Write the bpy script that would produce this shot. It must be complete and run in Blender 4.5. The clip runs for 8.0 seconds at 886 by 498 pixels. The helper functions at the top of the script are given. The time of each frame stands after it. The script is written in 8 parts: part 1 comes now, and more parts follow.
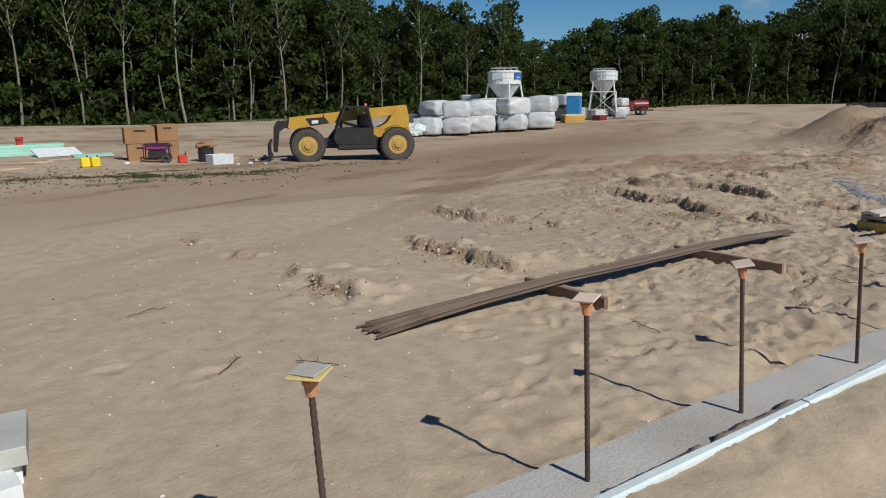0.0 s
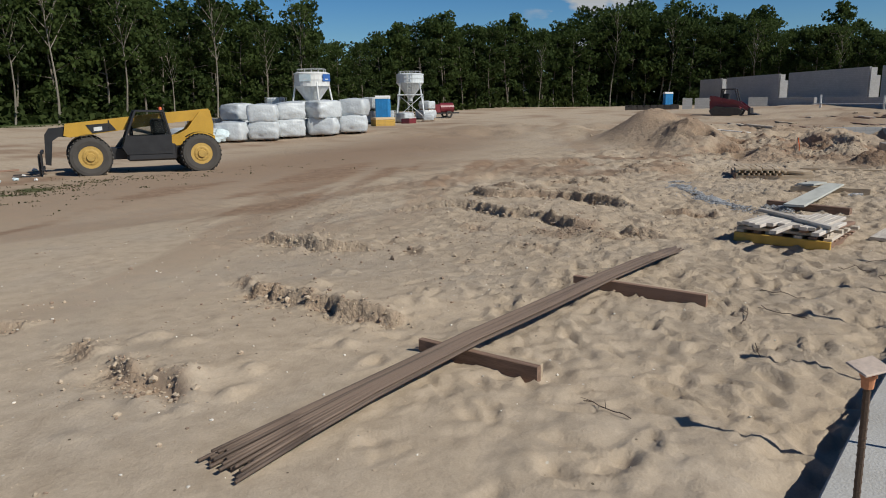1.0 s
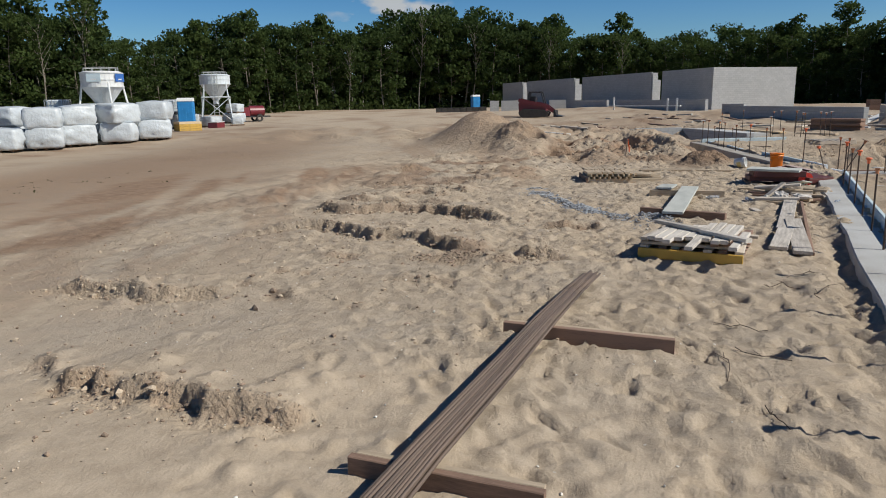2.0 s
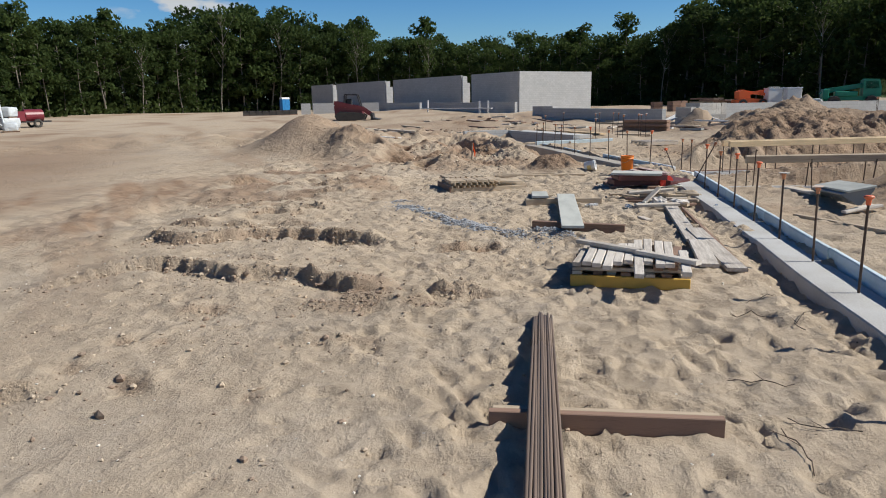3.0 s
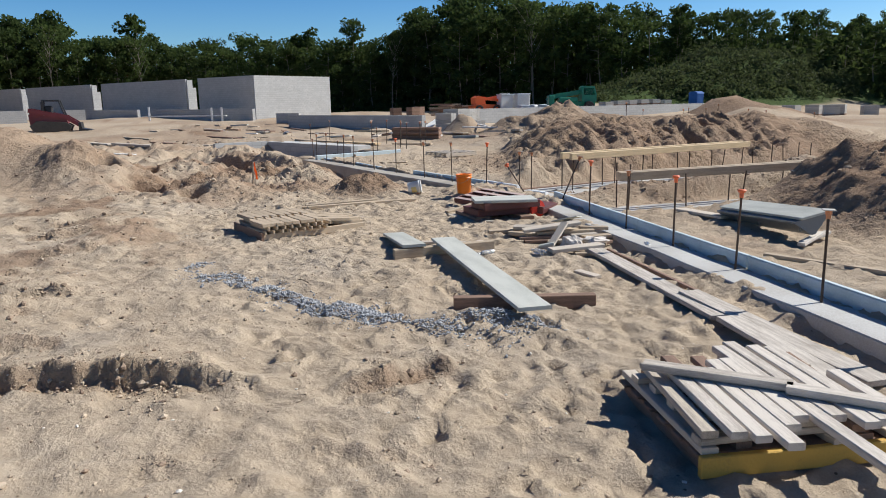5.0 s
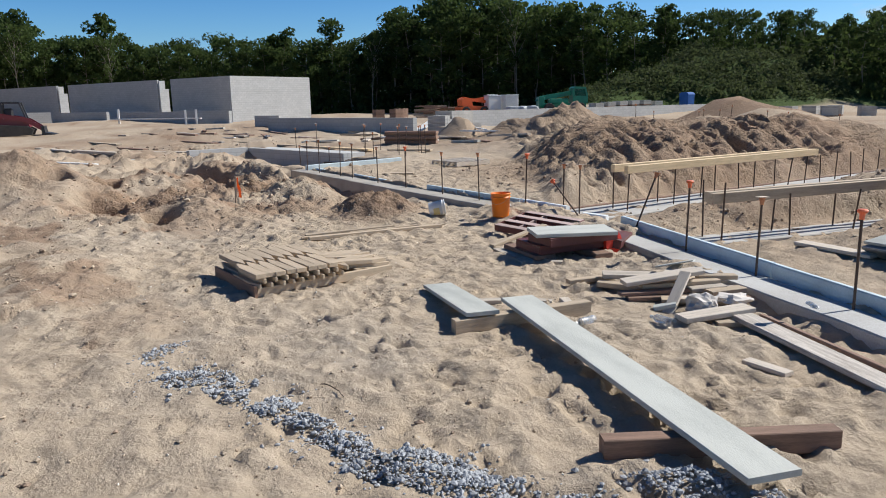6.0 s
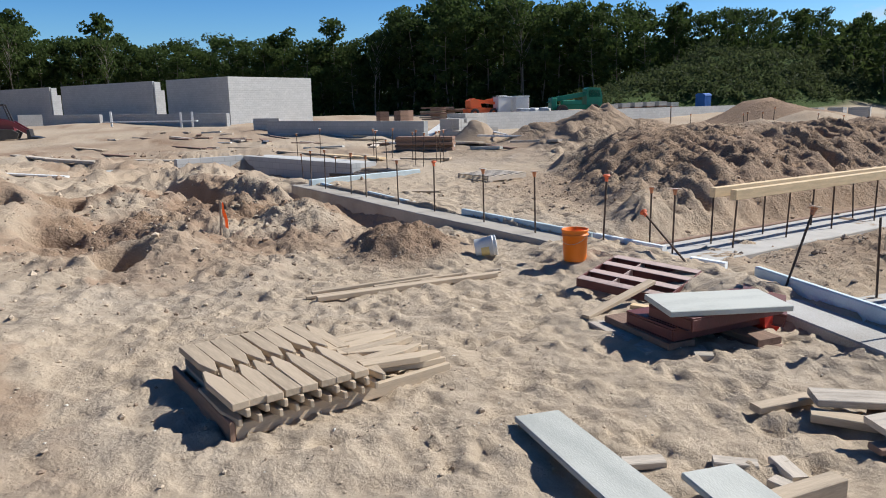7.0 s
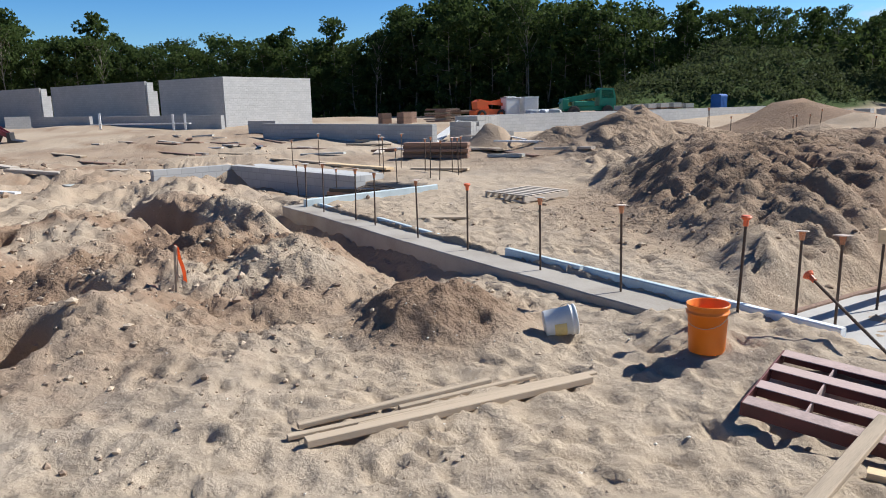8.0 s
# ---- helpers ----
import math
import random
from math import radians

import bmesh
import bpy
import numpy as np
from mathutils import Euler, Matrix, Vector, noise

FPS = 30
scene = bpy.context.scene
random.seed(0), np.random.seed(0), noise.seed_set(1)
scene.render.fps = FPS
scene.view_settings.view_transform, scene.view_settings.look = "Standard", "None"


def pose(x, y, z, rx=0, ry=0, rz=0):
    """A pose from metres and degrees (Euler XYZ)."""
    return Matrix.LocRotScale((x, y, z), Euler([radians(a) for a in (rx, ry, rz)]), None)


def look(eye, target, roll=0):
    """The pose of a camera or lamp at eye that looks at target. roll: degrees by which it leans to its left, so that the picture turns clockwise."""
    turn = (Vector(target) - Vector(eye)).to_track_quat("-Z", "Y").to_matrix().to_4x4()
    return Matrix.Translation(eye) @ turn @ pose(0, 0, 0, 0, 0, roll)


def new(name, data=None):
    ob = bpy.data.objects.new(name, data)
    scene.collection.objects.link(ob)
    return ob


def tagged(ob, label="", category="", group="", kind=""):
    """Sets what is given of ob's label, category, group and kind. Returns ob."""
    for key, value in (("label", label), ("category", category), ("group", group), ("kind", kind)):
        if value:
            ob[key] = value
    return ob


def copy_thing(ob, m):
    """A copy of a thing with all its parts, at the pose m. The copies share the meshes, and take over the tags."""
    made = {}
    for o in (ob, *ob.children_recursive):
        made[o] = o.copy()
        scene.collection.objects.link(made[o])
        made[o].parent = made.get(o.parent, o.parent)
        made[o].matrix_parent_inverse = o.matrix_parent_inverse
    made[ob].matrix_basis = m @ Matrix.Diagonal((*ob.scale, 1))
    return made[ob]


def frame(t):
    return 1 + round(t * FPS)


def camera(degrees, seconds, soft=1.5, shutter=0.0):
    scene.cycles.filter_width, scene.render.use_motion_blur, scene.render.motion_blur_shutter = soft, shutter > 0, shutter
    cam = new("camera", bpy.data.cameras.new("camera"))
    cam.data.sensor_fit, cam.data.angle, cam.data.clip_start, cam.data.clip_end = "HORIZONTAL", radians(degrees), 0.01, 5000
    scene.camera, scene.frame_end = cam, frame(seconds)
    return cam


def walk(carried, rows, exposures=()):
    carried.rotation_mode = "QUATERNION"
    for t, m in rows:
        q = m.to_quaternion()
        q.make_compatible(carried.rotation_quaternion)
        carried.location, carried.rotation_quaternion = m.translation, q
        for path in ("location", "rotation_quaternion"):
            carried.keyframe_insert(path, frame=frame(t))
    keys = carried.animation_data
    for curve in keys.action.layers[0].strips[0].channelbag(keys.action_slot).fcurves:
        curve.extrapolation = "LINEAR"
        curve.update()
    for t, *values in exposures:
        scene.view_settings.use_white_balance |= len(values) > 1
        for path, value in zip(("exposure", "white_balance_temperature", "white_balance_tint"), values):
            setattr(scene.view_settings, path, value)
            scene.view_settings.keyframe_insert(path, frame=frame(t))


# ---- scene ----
cam = camera(63.8, 8.0, soft=1.0)
METRES, EYE, TILT, LEAN, TURN = 19.148, 1.8, 0.0, 0.0, -35.5
ROWS = [
    (0.0, 0.0, 0.0, 0.0, -0.19, -11.8, 0.89),
    (0.5, -0.0113, 0.0486, 0.0004, -7.92, -11.82, 0.85),
    (1.0, -0.0198, 0.0982, 0.001, -15.83, -11.82, 0.84),
    (1.5, -0.0237, 0.1442, 0.0016, -23.19, -11.83, 0.84),
    (2.0, -0.024, 0.1937, 0.0014, -31.02, -11.84, 0.84),
    (3.5, 0.0074, 0.3441, 0.0021, -53.51, -11.84, 0.84),
    (4.0, 0.0325, 0.393, 0.0022, -60.1, -11.8, 0.86),
    (4.5, 0.0671, 0.4421, 0.0026, -65.03, -11.75, 0.88),
    (6.0, 0.2305, 0.5869, 0.0037, -69.87, -11.63, 1.03),
    (6.5, 0.2968, 0.6299, 0.0046, -69.85, -11.57, 1.05),
    (7.0, 0.3646, 0.6705, 0.0061, -69.82, -11.53, 1.07),
    (7.5, 0.4333, 0.7096, 0.0073, -69.81, -11.5, 1.08),
    (8.0, 0.5033, 0.7464, 0.0083, -69.8, -11.46, 1.1),
]
walk(cam, [(t, pose(0, 0, EYE, TILT, LEAN, TURN) @ pose(METRES * x, METRES * y, METRES * z, 90 + pitch, roll, yaw)) for t, x, y, z, yaw, pitch, roll in ROWS],
     exposures=[(0.0, -0.40, 6420, 8), (1.5, -0.30, 6360, 7), (3.5, 0.16, 6320, 8), (6.0, 0.25, 6192, 8.5), (7.0, 0.32, 6141, 8.8), (8.0, 0.41, 6090, 9)])

# ---- daylight: one low-angle afternoon sun and a clear sky with a few clouds near the horizon ----
SUN_EL, SUN_AZ = 41.0, 175.5  # azimuth from +y, clockwise
world = bpy.data.worlds.new("world")
scene.world = world
world.use_nodes = True
wn = world.node_tree.nodes
wl = world.node_tree.links
wn.clear()
w_out = wn.new("ShaderNodeOutputWorld")
w_bg = wn.new("ShaderNodeBackground")
w_sky = wn.new("ShaderNodeTexSky")
w_sky.sky_type = "NISHITA"
w_sky.sun_disc = False
w_sky.sun_elevation, w_sky.sun_rotation = radians(SUN_EL), radians(SUN_AZ)
w_sky.dust_density, w_sky.ozone_density, w_sky.air_density = 0.6, 2.0, 1.0
w_co = wn.new("ShaderNodeTexCoord")
w_map = wn.new("ShaderNodeMapping")
w_map.inputs["Scale"].default_value = (12, 12, 30.0)
w_noise = wn.new("ShaderNodeTexNoise")
w_noise.inputs["Scale"].default_value = 1.3
w_noise.inputs["Detail"].default_value = 7
w_ramp = wn.new("ShaderNodeValToRGB")
w_ramp.color_ramp.elements[0].position, w_ramp.color_ramp.elements[1].position = 0.42, 0.62
w_mix = wn.new("ShaderNodeMix")
w_mix.data_type = "RGBA"
w_mix.inputs[7].default_value = (10, 10.3, 10.8, 1)
wl.new(w_co.outputs["Generated"], w_map.inputs["Vector"])
wl.new(w_map.outputs["Vector"], w_noise.inputs["Vector"])
wl.new(w_noise.outputs["Fac"], w_ramp.inputs["Fac"])
# fair-weather cloud low in the sky, in two places
w_cloud = None
for c_az, c_el, c_r in ((27.5, 6.6, 0.10), (-47.0, 7.6, 0.07), (150.0, 14.0, 0.3), (220.0, 12.0, 0.35), (285.0, 20.0, 0.3)):
    w_d = wn.new("ShaderNodeVectorMath")
    w_d.operation = "DISTANCE"
    w_d.inputs[1].default_value = (math.cos(radians(c_az)) * math.cos(radians(c_el)), math.sin(radians(c_az)) * math.cos(radians(c_el)), math.sin(radians(c_el)))
    wl.new(w_co.outputs["Generated"], w_d.inputs[0])
    w_r = wn.new("ShaderNodeMapRange")
    w_r.inputs["From Min"].default_value, w_r.inputs["From Max"].default_value = 0.0, c_r
    w_r.inputs["To Min"].default_value, w_r.inputs["To Max"].default_value = 1.0, 0.0
    wl.new(w_d.outputs["Value"], w_r.inputs["Value"])
    if w_cloud is None:
        w_cloud = w_r.outputs[0]
    else:
        w_m = wn.new("ShaderNodeMath")
        w_m.operation = "MAXIMUM"
        wl.new(w_cloud, w_m.inputs[0])
        wl.new(w_r.outputs[0], w_m.inputs[1])
        w_cloud = w_m.outputs[0]
w_mul = wn.new("ShaderNodeMath")
w_mul.operation = "MULTIPLY"
wl.new(w_cloud, w_mul.inputs[0])
wl.new(w_ramp.outputs["Color"], w_mul.inputs[1])
w_sharp = wn.new("ShaderNodeMapRange")
w_sharp.inputs["From Min"].default_value, w_sharp.inputs["From Max"].default_value = 0.12, 0.55
wl.new(w_mul.outputs[0], w_sharp.inputs["Value"])
wl.new(w_sharp.outputs[0], w_mix.inputs[0])
w_hs = wn.new("ShaderNodeHueSaturation")
w_hs.inputs["Saturation"].default_value = 1.4
wl.new(w_sky.outputs["Color"], w_hs.inputs["Color"])
w_tint = wn.new("ShaderNodeMix")
w_tint.data_type, w_tint.blend_type = "RGBA", "MULTIPLY"
w_tint.inputs[0].default_value = 1.0
w_tint.inputs[7].default_value = (0.74, 1.0, 1.32, 1)
wl.new(w_hs.outputs["Color"], w_tint.inputs[6])
# haze: the sky pales towards the horizon
w_sep = wn.new("ShaderNodeSeparateXYZ")
wl.new(w_co.outputs["Generated"], w_sep.inputs[0])
w_haze = wn.new("ShaderNodeMapRange")
w_haze.inputs["From Min"].default_value, w_haze.inputs["From Max"].default_value = 0.0, 0.55
w_haze.inputs["To Min"].default_value, w_haze.inputs["To Max"].default_value = 1.65, 0.62
wl.new(w_sep.outputs["Z"], w_haze.inputs["Value"])
w_pale = wn.new("ShaderNodeVectorMath")
w_pale.operation = "SCALE"
wl.new(w_tint.outputs[2], w_pale.inputs[0])
wl.new(w_haze.outputs[0], w_pale.inputs["Scale"])
wl.new(w_pale.outputs[0], w_mix.inputs[6])
wl.new(w_mix.outputs[2], w_bg.inputs["Color"])
w_bg.inputs["Strength"].default_value = 0.053
wl.new(w_bg.outputs["Background"], w_out.inputs["Surface"])

sun = new("sun", bpy.data.lights.new("sun", "SUN"))
sun.data.energy, sun.data.angle, sun.data.color = 5.0, radians(0.5), (1.0, 0.94, 0.85)
s_el, s_az = radians(SUN_EL), radians(SUN_AZ)
sun.matrix_world = look((math.sin(s_az) * math.cos(s_el) * 50, math.cos(s_az) * math.cos(s_el) * 50, math.sin(s_el) * 50), (0, 0, 0))


# ---- materials ----
def mat(name, color, rough=0.8, metal=0.0, var=0.25, scale=6.0, bump=0.3, grain=60.0, tint=None, islands=False, objects=True, coat=0.0, stretch=None, bump_dist=0.01):
    """A surface whose colour varies at two scales, with fine relief; stretch draws the grain out along an axis."""
    m = bpy.data.materials.new(name)
    m.use_nodes = True
    nt = m.node_tree
    bsdf = nt.nodes["Principled BSDF"]
    tc = nt.nodes.new("ShaderNodeTexCoord")
    mp = nt.nodes.new("ShaderNodeMapping")
    mp.inputs["Scale"].default_value = stretch or (1, 1, 1)
    nt.links.new(tc.outputs["Object"], mp.inputs["Vector"])
    big, fine = nt.nodes.new("ShaderNodeTexNoise"), nt.nodes.new("ShaderNodeTexNoise")
    big.inputs["Scale"].default_value, big.inputs["Detail"].default_value = scale, 5
    fine.inputs["Scale"].default_value, fine.inputs["Detail"].default_value = grain, 4
    for n in (big, fine):
        nt.links.new(mp.outputs["Vector"], n.inputs["Vector"])
    mixf = nt.nodes.new("ShaderNodeMath")
    mixf.operation = "MULTIPLY_ADD"
    mixf.inputs[1].default_value = 0.45
    nt.links.new(fine.outputs["Fac"], mixf.inputs[0])
    nt.links.new(big.outputs["Fac"], mixf.inputs[2])
    fac = mixf.outputs[0]
    if islands or objects:
        rnd = nt.nodes.new("ShaderNodeNewGeometry" if islands else "ShaderNodeObjectInfo")
        add = nt.nodes.new("ShaderNodeMath")
        add.operation = "MULTIPLY_ADD"
        add.inputs[1].default_value = 0.35
        nt.links.new(rnd.outputs["Random Per Island" if islands else "Random"], add.inputs[0])
        nt.links.new(fac, add.inputs[2])
        fac = add.outputs[0]
    ramp = nt.nodes.new("ShaderNodeValToRGB")
    c = np.array(color)
    lo, hi = c * (1 - var), np.minimum(c * (1 + var), 0.9)
    if tint is not None:
        lo = np.array(tint)
    e = ramp.color_ramp.elements
    e[0].position, e[1].position = 0.45, 1.05 if not (islands or objects) else 1.2
    e[0].position = 0.45
    e[1].position = 1.0
    e[0].color, e[1].color = (*lo, 1), (*hi, 1)
    nt.links.new(fac, ramp.inputs["Fac"])
    nt.links.new(ramp.outputs["Color"], bsdf.inputs["Base Color"])
    bsdf.inputs["Roughness"].default_value = rough
    bsdf.inputs["Metallic"].default_value = metal
    bsdf.inputs["Coat Weight"].default_value = coat
    if bump:
        b = nt.nodes.new("ShaderNodeBump")
        b.inputs["Strength"].default_value, b.inputs["Distance"].default_value = bump, bump_dist
        nt.links.new(fine.outputs["Fac"], b.inputs["Height"])
        nt.links.new(b.outputs["Normal"], bsdf.inputs["Normal"])
    return m


M_CONC = mat("concrete", (0.40, 0.385, 0.36), 0.9, var=0.22, scale=3.0, grain=90)
M_CONCD = mat("stained_concrete", (0.31, 0.285, 0.25), 0.92, var=0.35, scale=2.2, grain=60, tint=(0.24, 0.20, 0.16))
M_FOAM = mat("foam_board", (0.57, 0.66, 0.69), 0.75, var=0.15, scale=3.0, grain=70, bump=0.3, tint=(0.42, 0.50, 0.52))
M_FOAMW = mat("foam_white", (0.72, 0.76, 0.78), 0.7, var=0.12, scale=5.0, grain=70, bump=0.2)
M_STEEL = mat("rusty_bar", (0.085, 0.06, 0.045), 0.75, 0.4, var=0.5, scale=9.0, grain=120, tint=(0.04, 0.035, 0.034))
M_REBAR = mat("bundle_bar", (0.15, 0.11, 0.085), 0.65, 0.3, var=0.5, scale=4.0, grain=200, tint=(0.07, 0.055, 0.048), stretch=(0.3, 6, 6))
M_CAP = mat("orange_cap", (0.75, 0.16, 0.06), 0.5, var=0.15, bump=0)
M_CAPW = mat("dusty_cap", (0.54, 0.44, 0.37), 0.85, var=0.3, bump=0.2)
M_CAPB = mat("brown_cap_neck", (0.46, 0.20, 0.10), 0.75, var=0.35, bump=0.2, tint=(0.20, 0.10, 0.06))
M_CAPY = mat("yellow_cap", (0.62, 0.50, 0.22), 0.6, var=0.2, bump=0.1)
M_FOOT = mat("bleached_concrete", (0.43, 0.43, 0.42), 0.9, var=0.26, scale=0.9, grain=70, tint=(0.27, 0.235, 0.19), bump=0.5)
M_WOOD = mat("weathered_wood", (0.44, 0.385, 0.32), 0.85, var=0.38, scale=3.0, grain=24, stretch=(1, 9, 9), bump=0.4, bump_dist=0.004)
M_PALEWOOD = mat("bleached_wood", (0.52, 0.475, 0.42), 0.85, var=0.28, scale=3.0, grain=24, stretch=(1, 9, 9), bump=0.5, bump_dist=0.004, tint=(0.29, 0.25, 0.21))
M_PINE = mat("new_pine", (0.66, 0.50, 0.30), 0.75, var=0.2, scale=2.5, grain=20, stretch=(1, 9, 9), bump=0.3, bump_dist=0.003)
M_OLDPINE = mat("old_pine", (0.42, 0.335, 0.24), 0.8, var=0.25, scale=2.5, grain=20, stretch=(1, 9, 9), bump=0.4, bump_dist=0.004)
M_DARKWOOD = mat("dark_wood", (0.22, 0.14, 0.10), 0.85, var=0.35, scale=3.0, grain=24, stretch=(1, 9, 9), bump=0.4, bump_dist=0.004)
M_FORM = mat("form_board", (0.45, 0.455, 0.415), 0.75, var=0.22, scale=2.2, grain=40, bump=0.2, stretch=(1, 3, 3), tint=(0.36, 0.37, 0.34))
M_YELLOWP = mat("yellow_paint", (0.48, 0.30, 0.06), 0.7, var=0.25, scale=5, tint=(0.28, 0.19, 0.07))
M_REDSTEEL = mat("oxide_steel", (0.11, 0.035, 0.033), 0.55, 0.2, var=0.4, scale=5, tint=(0.09, 0.045, 0.04))
M_RED = mat("red_plastic", (0.62, 0.05, 0.03), 0.45, var=0.2, bump=0.1)
M_ORANGE = mat("orange_plastic", (0.90, 0.22, 0.015), 0.4, var=0.05, scale=4, bump=0.1, tint=(0.80, 0.19, 0.02))
M_WHITE = mat("white_plastic", (0.72, 0.72, 0.70), 0.5, var=0.1, bump=0.1)
M_BAG = mat("wrapped_bag", (0.48, 0.51, 0.53), 0.4, var=0.2, scale=2.5, grain=9, bump=0.5, bump_dist=0.05)
M_CMU = None


def block_mat(name, c1, c2, mortar, w=0.4, h=0.2):
    m = bpy.data.materials.new(name)
    m.use_nodes = True
    nt = m.node_tree
    bsdf = nt.nodes["Principled BSDF"]
    tc = nt.nodes.new("ShaderNodeTexCoord")
    sep = nt.nodes.new("ShaderNodeSeparateXYZ")
    com = nt.nodes.new("ShaderNodeCombineXYZ")
    add = nt.nodes.new("ShaderNodeMath")
    nt.links.new(tc.outputs["Object"], sep.inputs[0])
    nt.links.new(sep.outputs["X"], add.inputs[0])
    nt.links.new(sep.outputs["Y"], add.inputs[1])
    nt.links.new(add.outputs[0], com.inputs["X"])
    nt.links.new(sep.outputs["Z"], com.inputs["Y"])
    br = nt.nodes.new("ShaderNodeTexBrick")
    br.inputs["Scale"].default_value = 1
    br.inputs["Brick Width"].default_value, br.inputs["Row Height"].default_value = w, h
    br.inputs["Mortar Size"].default_value = 0.012
    br.inputs["Color1"].default_value, br.inputs["Color2"].default_value, br.inputs["Mortar"].default_value = (*c1, 1), (*c2, 1), (*mortar, 1)
    nt.links.new(com.outputs[0], br.inputs["Vector"])
    no = nt.nodes.new("ShaderNodeTexNoise")
    no.inputs["Scale"].default_value, no.inputs["Detail"].default_value = 0.5, 6
    nt.links.new(tc.outputs["Object"], no.inputs["Vector"])
    mx = nt.nodes.new("ShaderNodeMix")
    mx.data_type, mx.blend_type = "RGBA", "MULTIPLY"
    mx.inputs[0].default_value = 0.2
    nt.links.new(br.outputs["Color"], mx.inputs[6])
    nt.links.new(no.outputs["Fac"], mx.inputs[7])
    nt.links.new(mx.outputs[2], bsdf.inputs["Base Color"])
    bm_ = nt.nodes.new("ShaderNodeBump")
    bm_.inputs["Strength"].default_value, bm_.inputs["Distance"].default_value, bm_.invert = 0.6, 0.01, True
    nt.links.new(br.outputs["Fac"], bm_.inputs["Height"])
    nt.links.new(bm_.outputs["Normal"], bsdf.inputs["Normal"])
    bsdf.inputs["Roughness"].default_value = 0.95
    return m


M_CMU = block_mat("block_wall", (0.54, 0.54, 0.53), (0.48, 0.48, 0.475), (0.42, 0.42, 0.415))


def sand_material():
    m = bpy.data.materials.new("sandy_soil")
    m.use_nodes = True
    nt = m.node_tree
    N, L = nt.nodes.new, nt.links.new
    bsdf = nt.nodes["Principled BSDF"]
    tc = N("ShaderNodeTexCoord")

    def noise_node(scale, detail, rough=0.55):
        n = N("ShaderNodeTexNoise")
        n.inputs["Scale"].default_value, n.inputs["Detail"].default_value, n.inputs["Roughness"].default_value = scale, detail, rough
        L(tc.outputs["Object"], n.inputs["Vector"])
        return n

    def ramp(src, stops):
        r = N("ShaderNodeValToRGB")
        e = r.color_ramp.elements
        while len(e) < len(stops):
            e.new(0.5)
        for el, (p, c) in zip(e, stops):
            el.position, el.color = p, (*c, 1)
        L(src, r.inputs["Fac"])
        return r.outputs["Color"]

    def mix(fac, a, b, blend="MIX"):
        x = N("ShaderNodeMix")
        x.data_type, x.blend_type = "RGBA", blend
        for sock, v in ((0, fac), (6, a), (7, b)):
            if hasattr(v, "links"):
                L(v, x.inputs[sock])
            else:
                x.inputs[sock].default_value = v
        return x.outputs[2]

    patch, mid, fine = noise_node(0.55, 6), noise_node(5.0, 6, 0.6), noise_node(70, 4, 0.7)
    dry = ramp(mid.outputs["Fac"], [(0.25, (0.42, 0.335, 0.245)), (0.75, (0.60, 0.49, 0.368))])
    brown = ramp(mid.outputs["Fac"], [(0.25, (0.235, 0.155, 0.103)), (0.75, (0.395, 0.278, 0.192))])
    grey = ramp(mid.outputs["Fac"], [(0.25, (0.35, 0.31, 0.265)), (0.75, (0.52, 0.47, 0.41))])
    c = mix(ramp(patch.outputs["Fac"], [(0.48, (0, 0, 0)), (0.72, (0.34, 0.34, 0.34))]), dry, grey)
    # brown where the soil is damp, and for shade painted on the ledge faces
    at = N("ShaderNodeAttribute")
    at.attribute_name = "damp_shade"
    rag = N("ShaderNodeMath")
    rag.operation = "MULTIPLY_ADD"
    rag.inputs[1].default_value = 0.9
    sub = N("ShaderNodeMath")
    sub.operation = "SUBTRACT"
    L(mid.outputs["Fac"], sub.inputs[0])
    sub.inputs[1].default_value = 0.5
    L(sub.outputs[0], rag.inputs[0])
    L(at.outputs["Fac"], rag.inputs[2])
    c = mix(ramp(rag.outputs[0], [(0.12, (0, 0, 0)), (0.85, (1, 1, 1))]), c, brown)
    grass = N("ShaderNodeAttribute")
    grass.attribute_name = "turf"
    c = mix(ramp(grass.outputs["Fac"], [(0.3, (0, 0, 0)), (0.7, (1, 1, 1))]), c, ramp(mid.outputs["Fac"], [(0.3, (0.028, 0.050, 0.012)), (0.7, (0.080, 0.118, 0.030))]))
    # pebbles, shell-white and dark specks
    vor = N("ShaderNodeTexVoronoi")
    vor.inputs["Scale"].default_value = 16
    L(tc.outputs["Object"], vor.inputs["Vector"])
    speck = ramp(vor.outputs["Distance"], [(0.10, (1, 1, 1)), (0.17, (0, 0, 0))])
    few = N("ShaderNodeSeparateColor")
    L(vor.outputs["Color"], few.inputs[0])
    sel = ramp(few.outputs["Red"], [(0.90, (0, 0, 0)), (0.92, (1, 1, 1))])
    both = mix(1.0, speck, sel, "MULTIPLY")
    c = mix(both, c, ramp(few.outputs["Green"], [(0.4, (0.14, 0.11, 0.08)), (0.6, (0.62, 0.57, 0.49))]))
    cl = N("ShaderNodeAttribute")
    cl.attribute_name = "clod"
    crumb = noise_node(8, 5, 0.6)
    crumb_on = N("ShaderNodeMath")
    crumb_on.operation = "MULTIPLY"
    L(cl.outputs["Fac"], crumb_on.inputs[0])
    L(ramp(crumb.outputs["Fac"], [(0.53, (0, 0, 0)), (0.64, (0.36, 0.36, 0.36))]), crumb_on.inputs[1])
    c = mix(crumb_on.outputs[0], c, ramp(mid.outputs["Fac"], [(0.3, (0.19, 0.135, 0.09)), (0.7, (0.33, 0.25, 0.175))]))
    ochre = noise_node(0.75, 4)
    och_on = N("ShaderNodeMath")
    och_on.operation = "MULTIPLY"
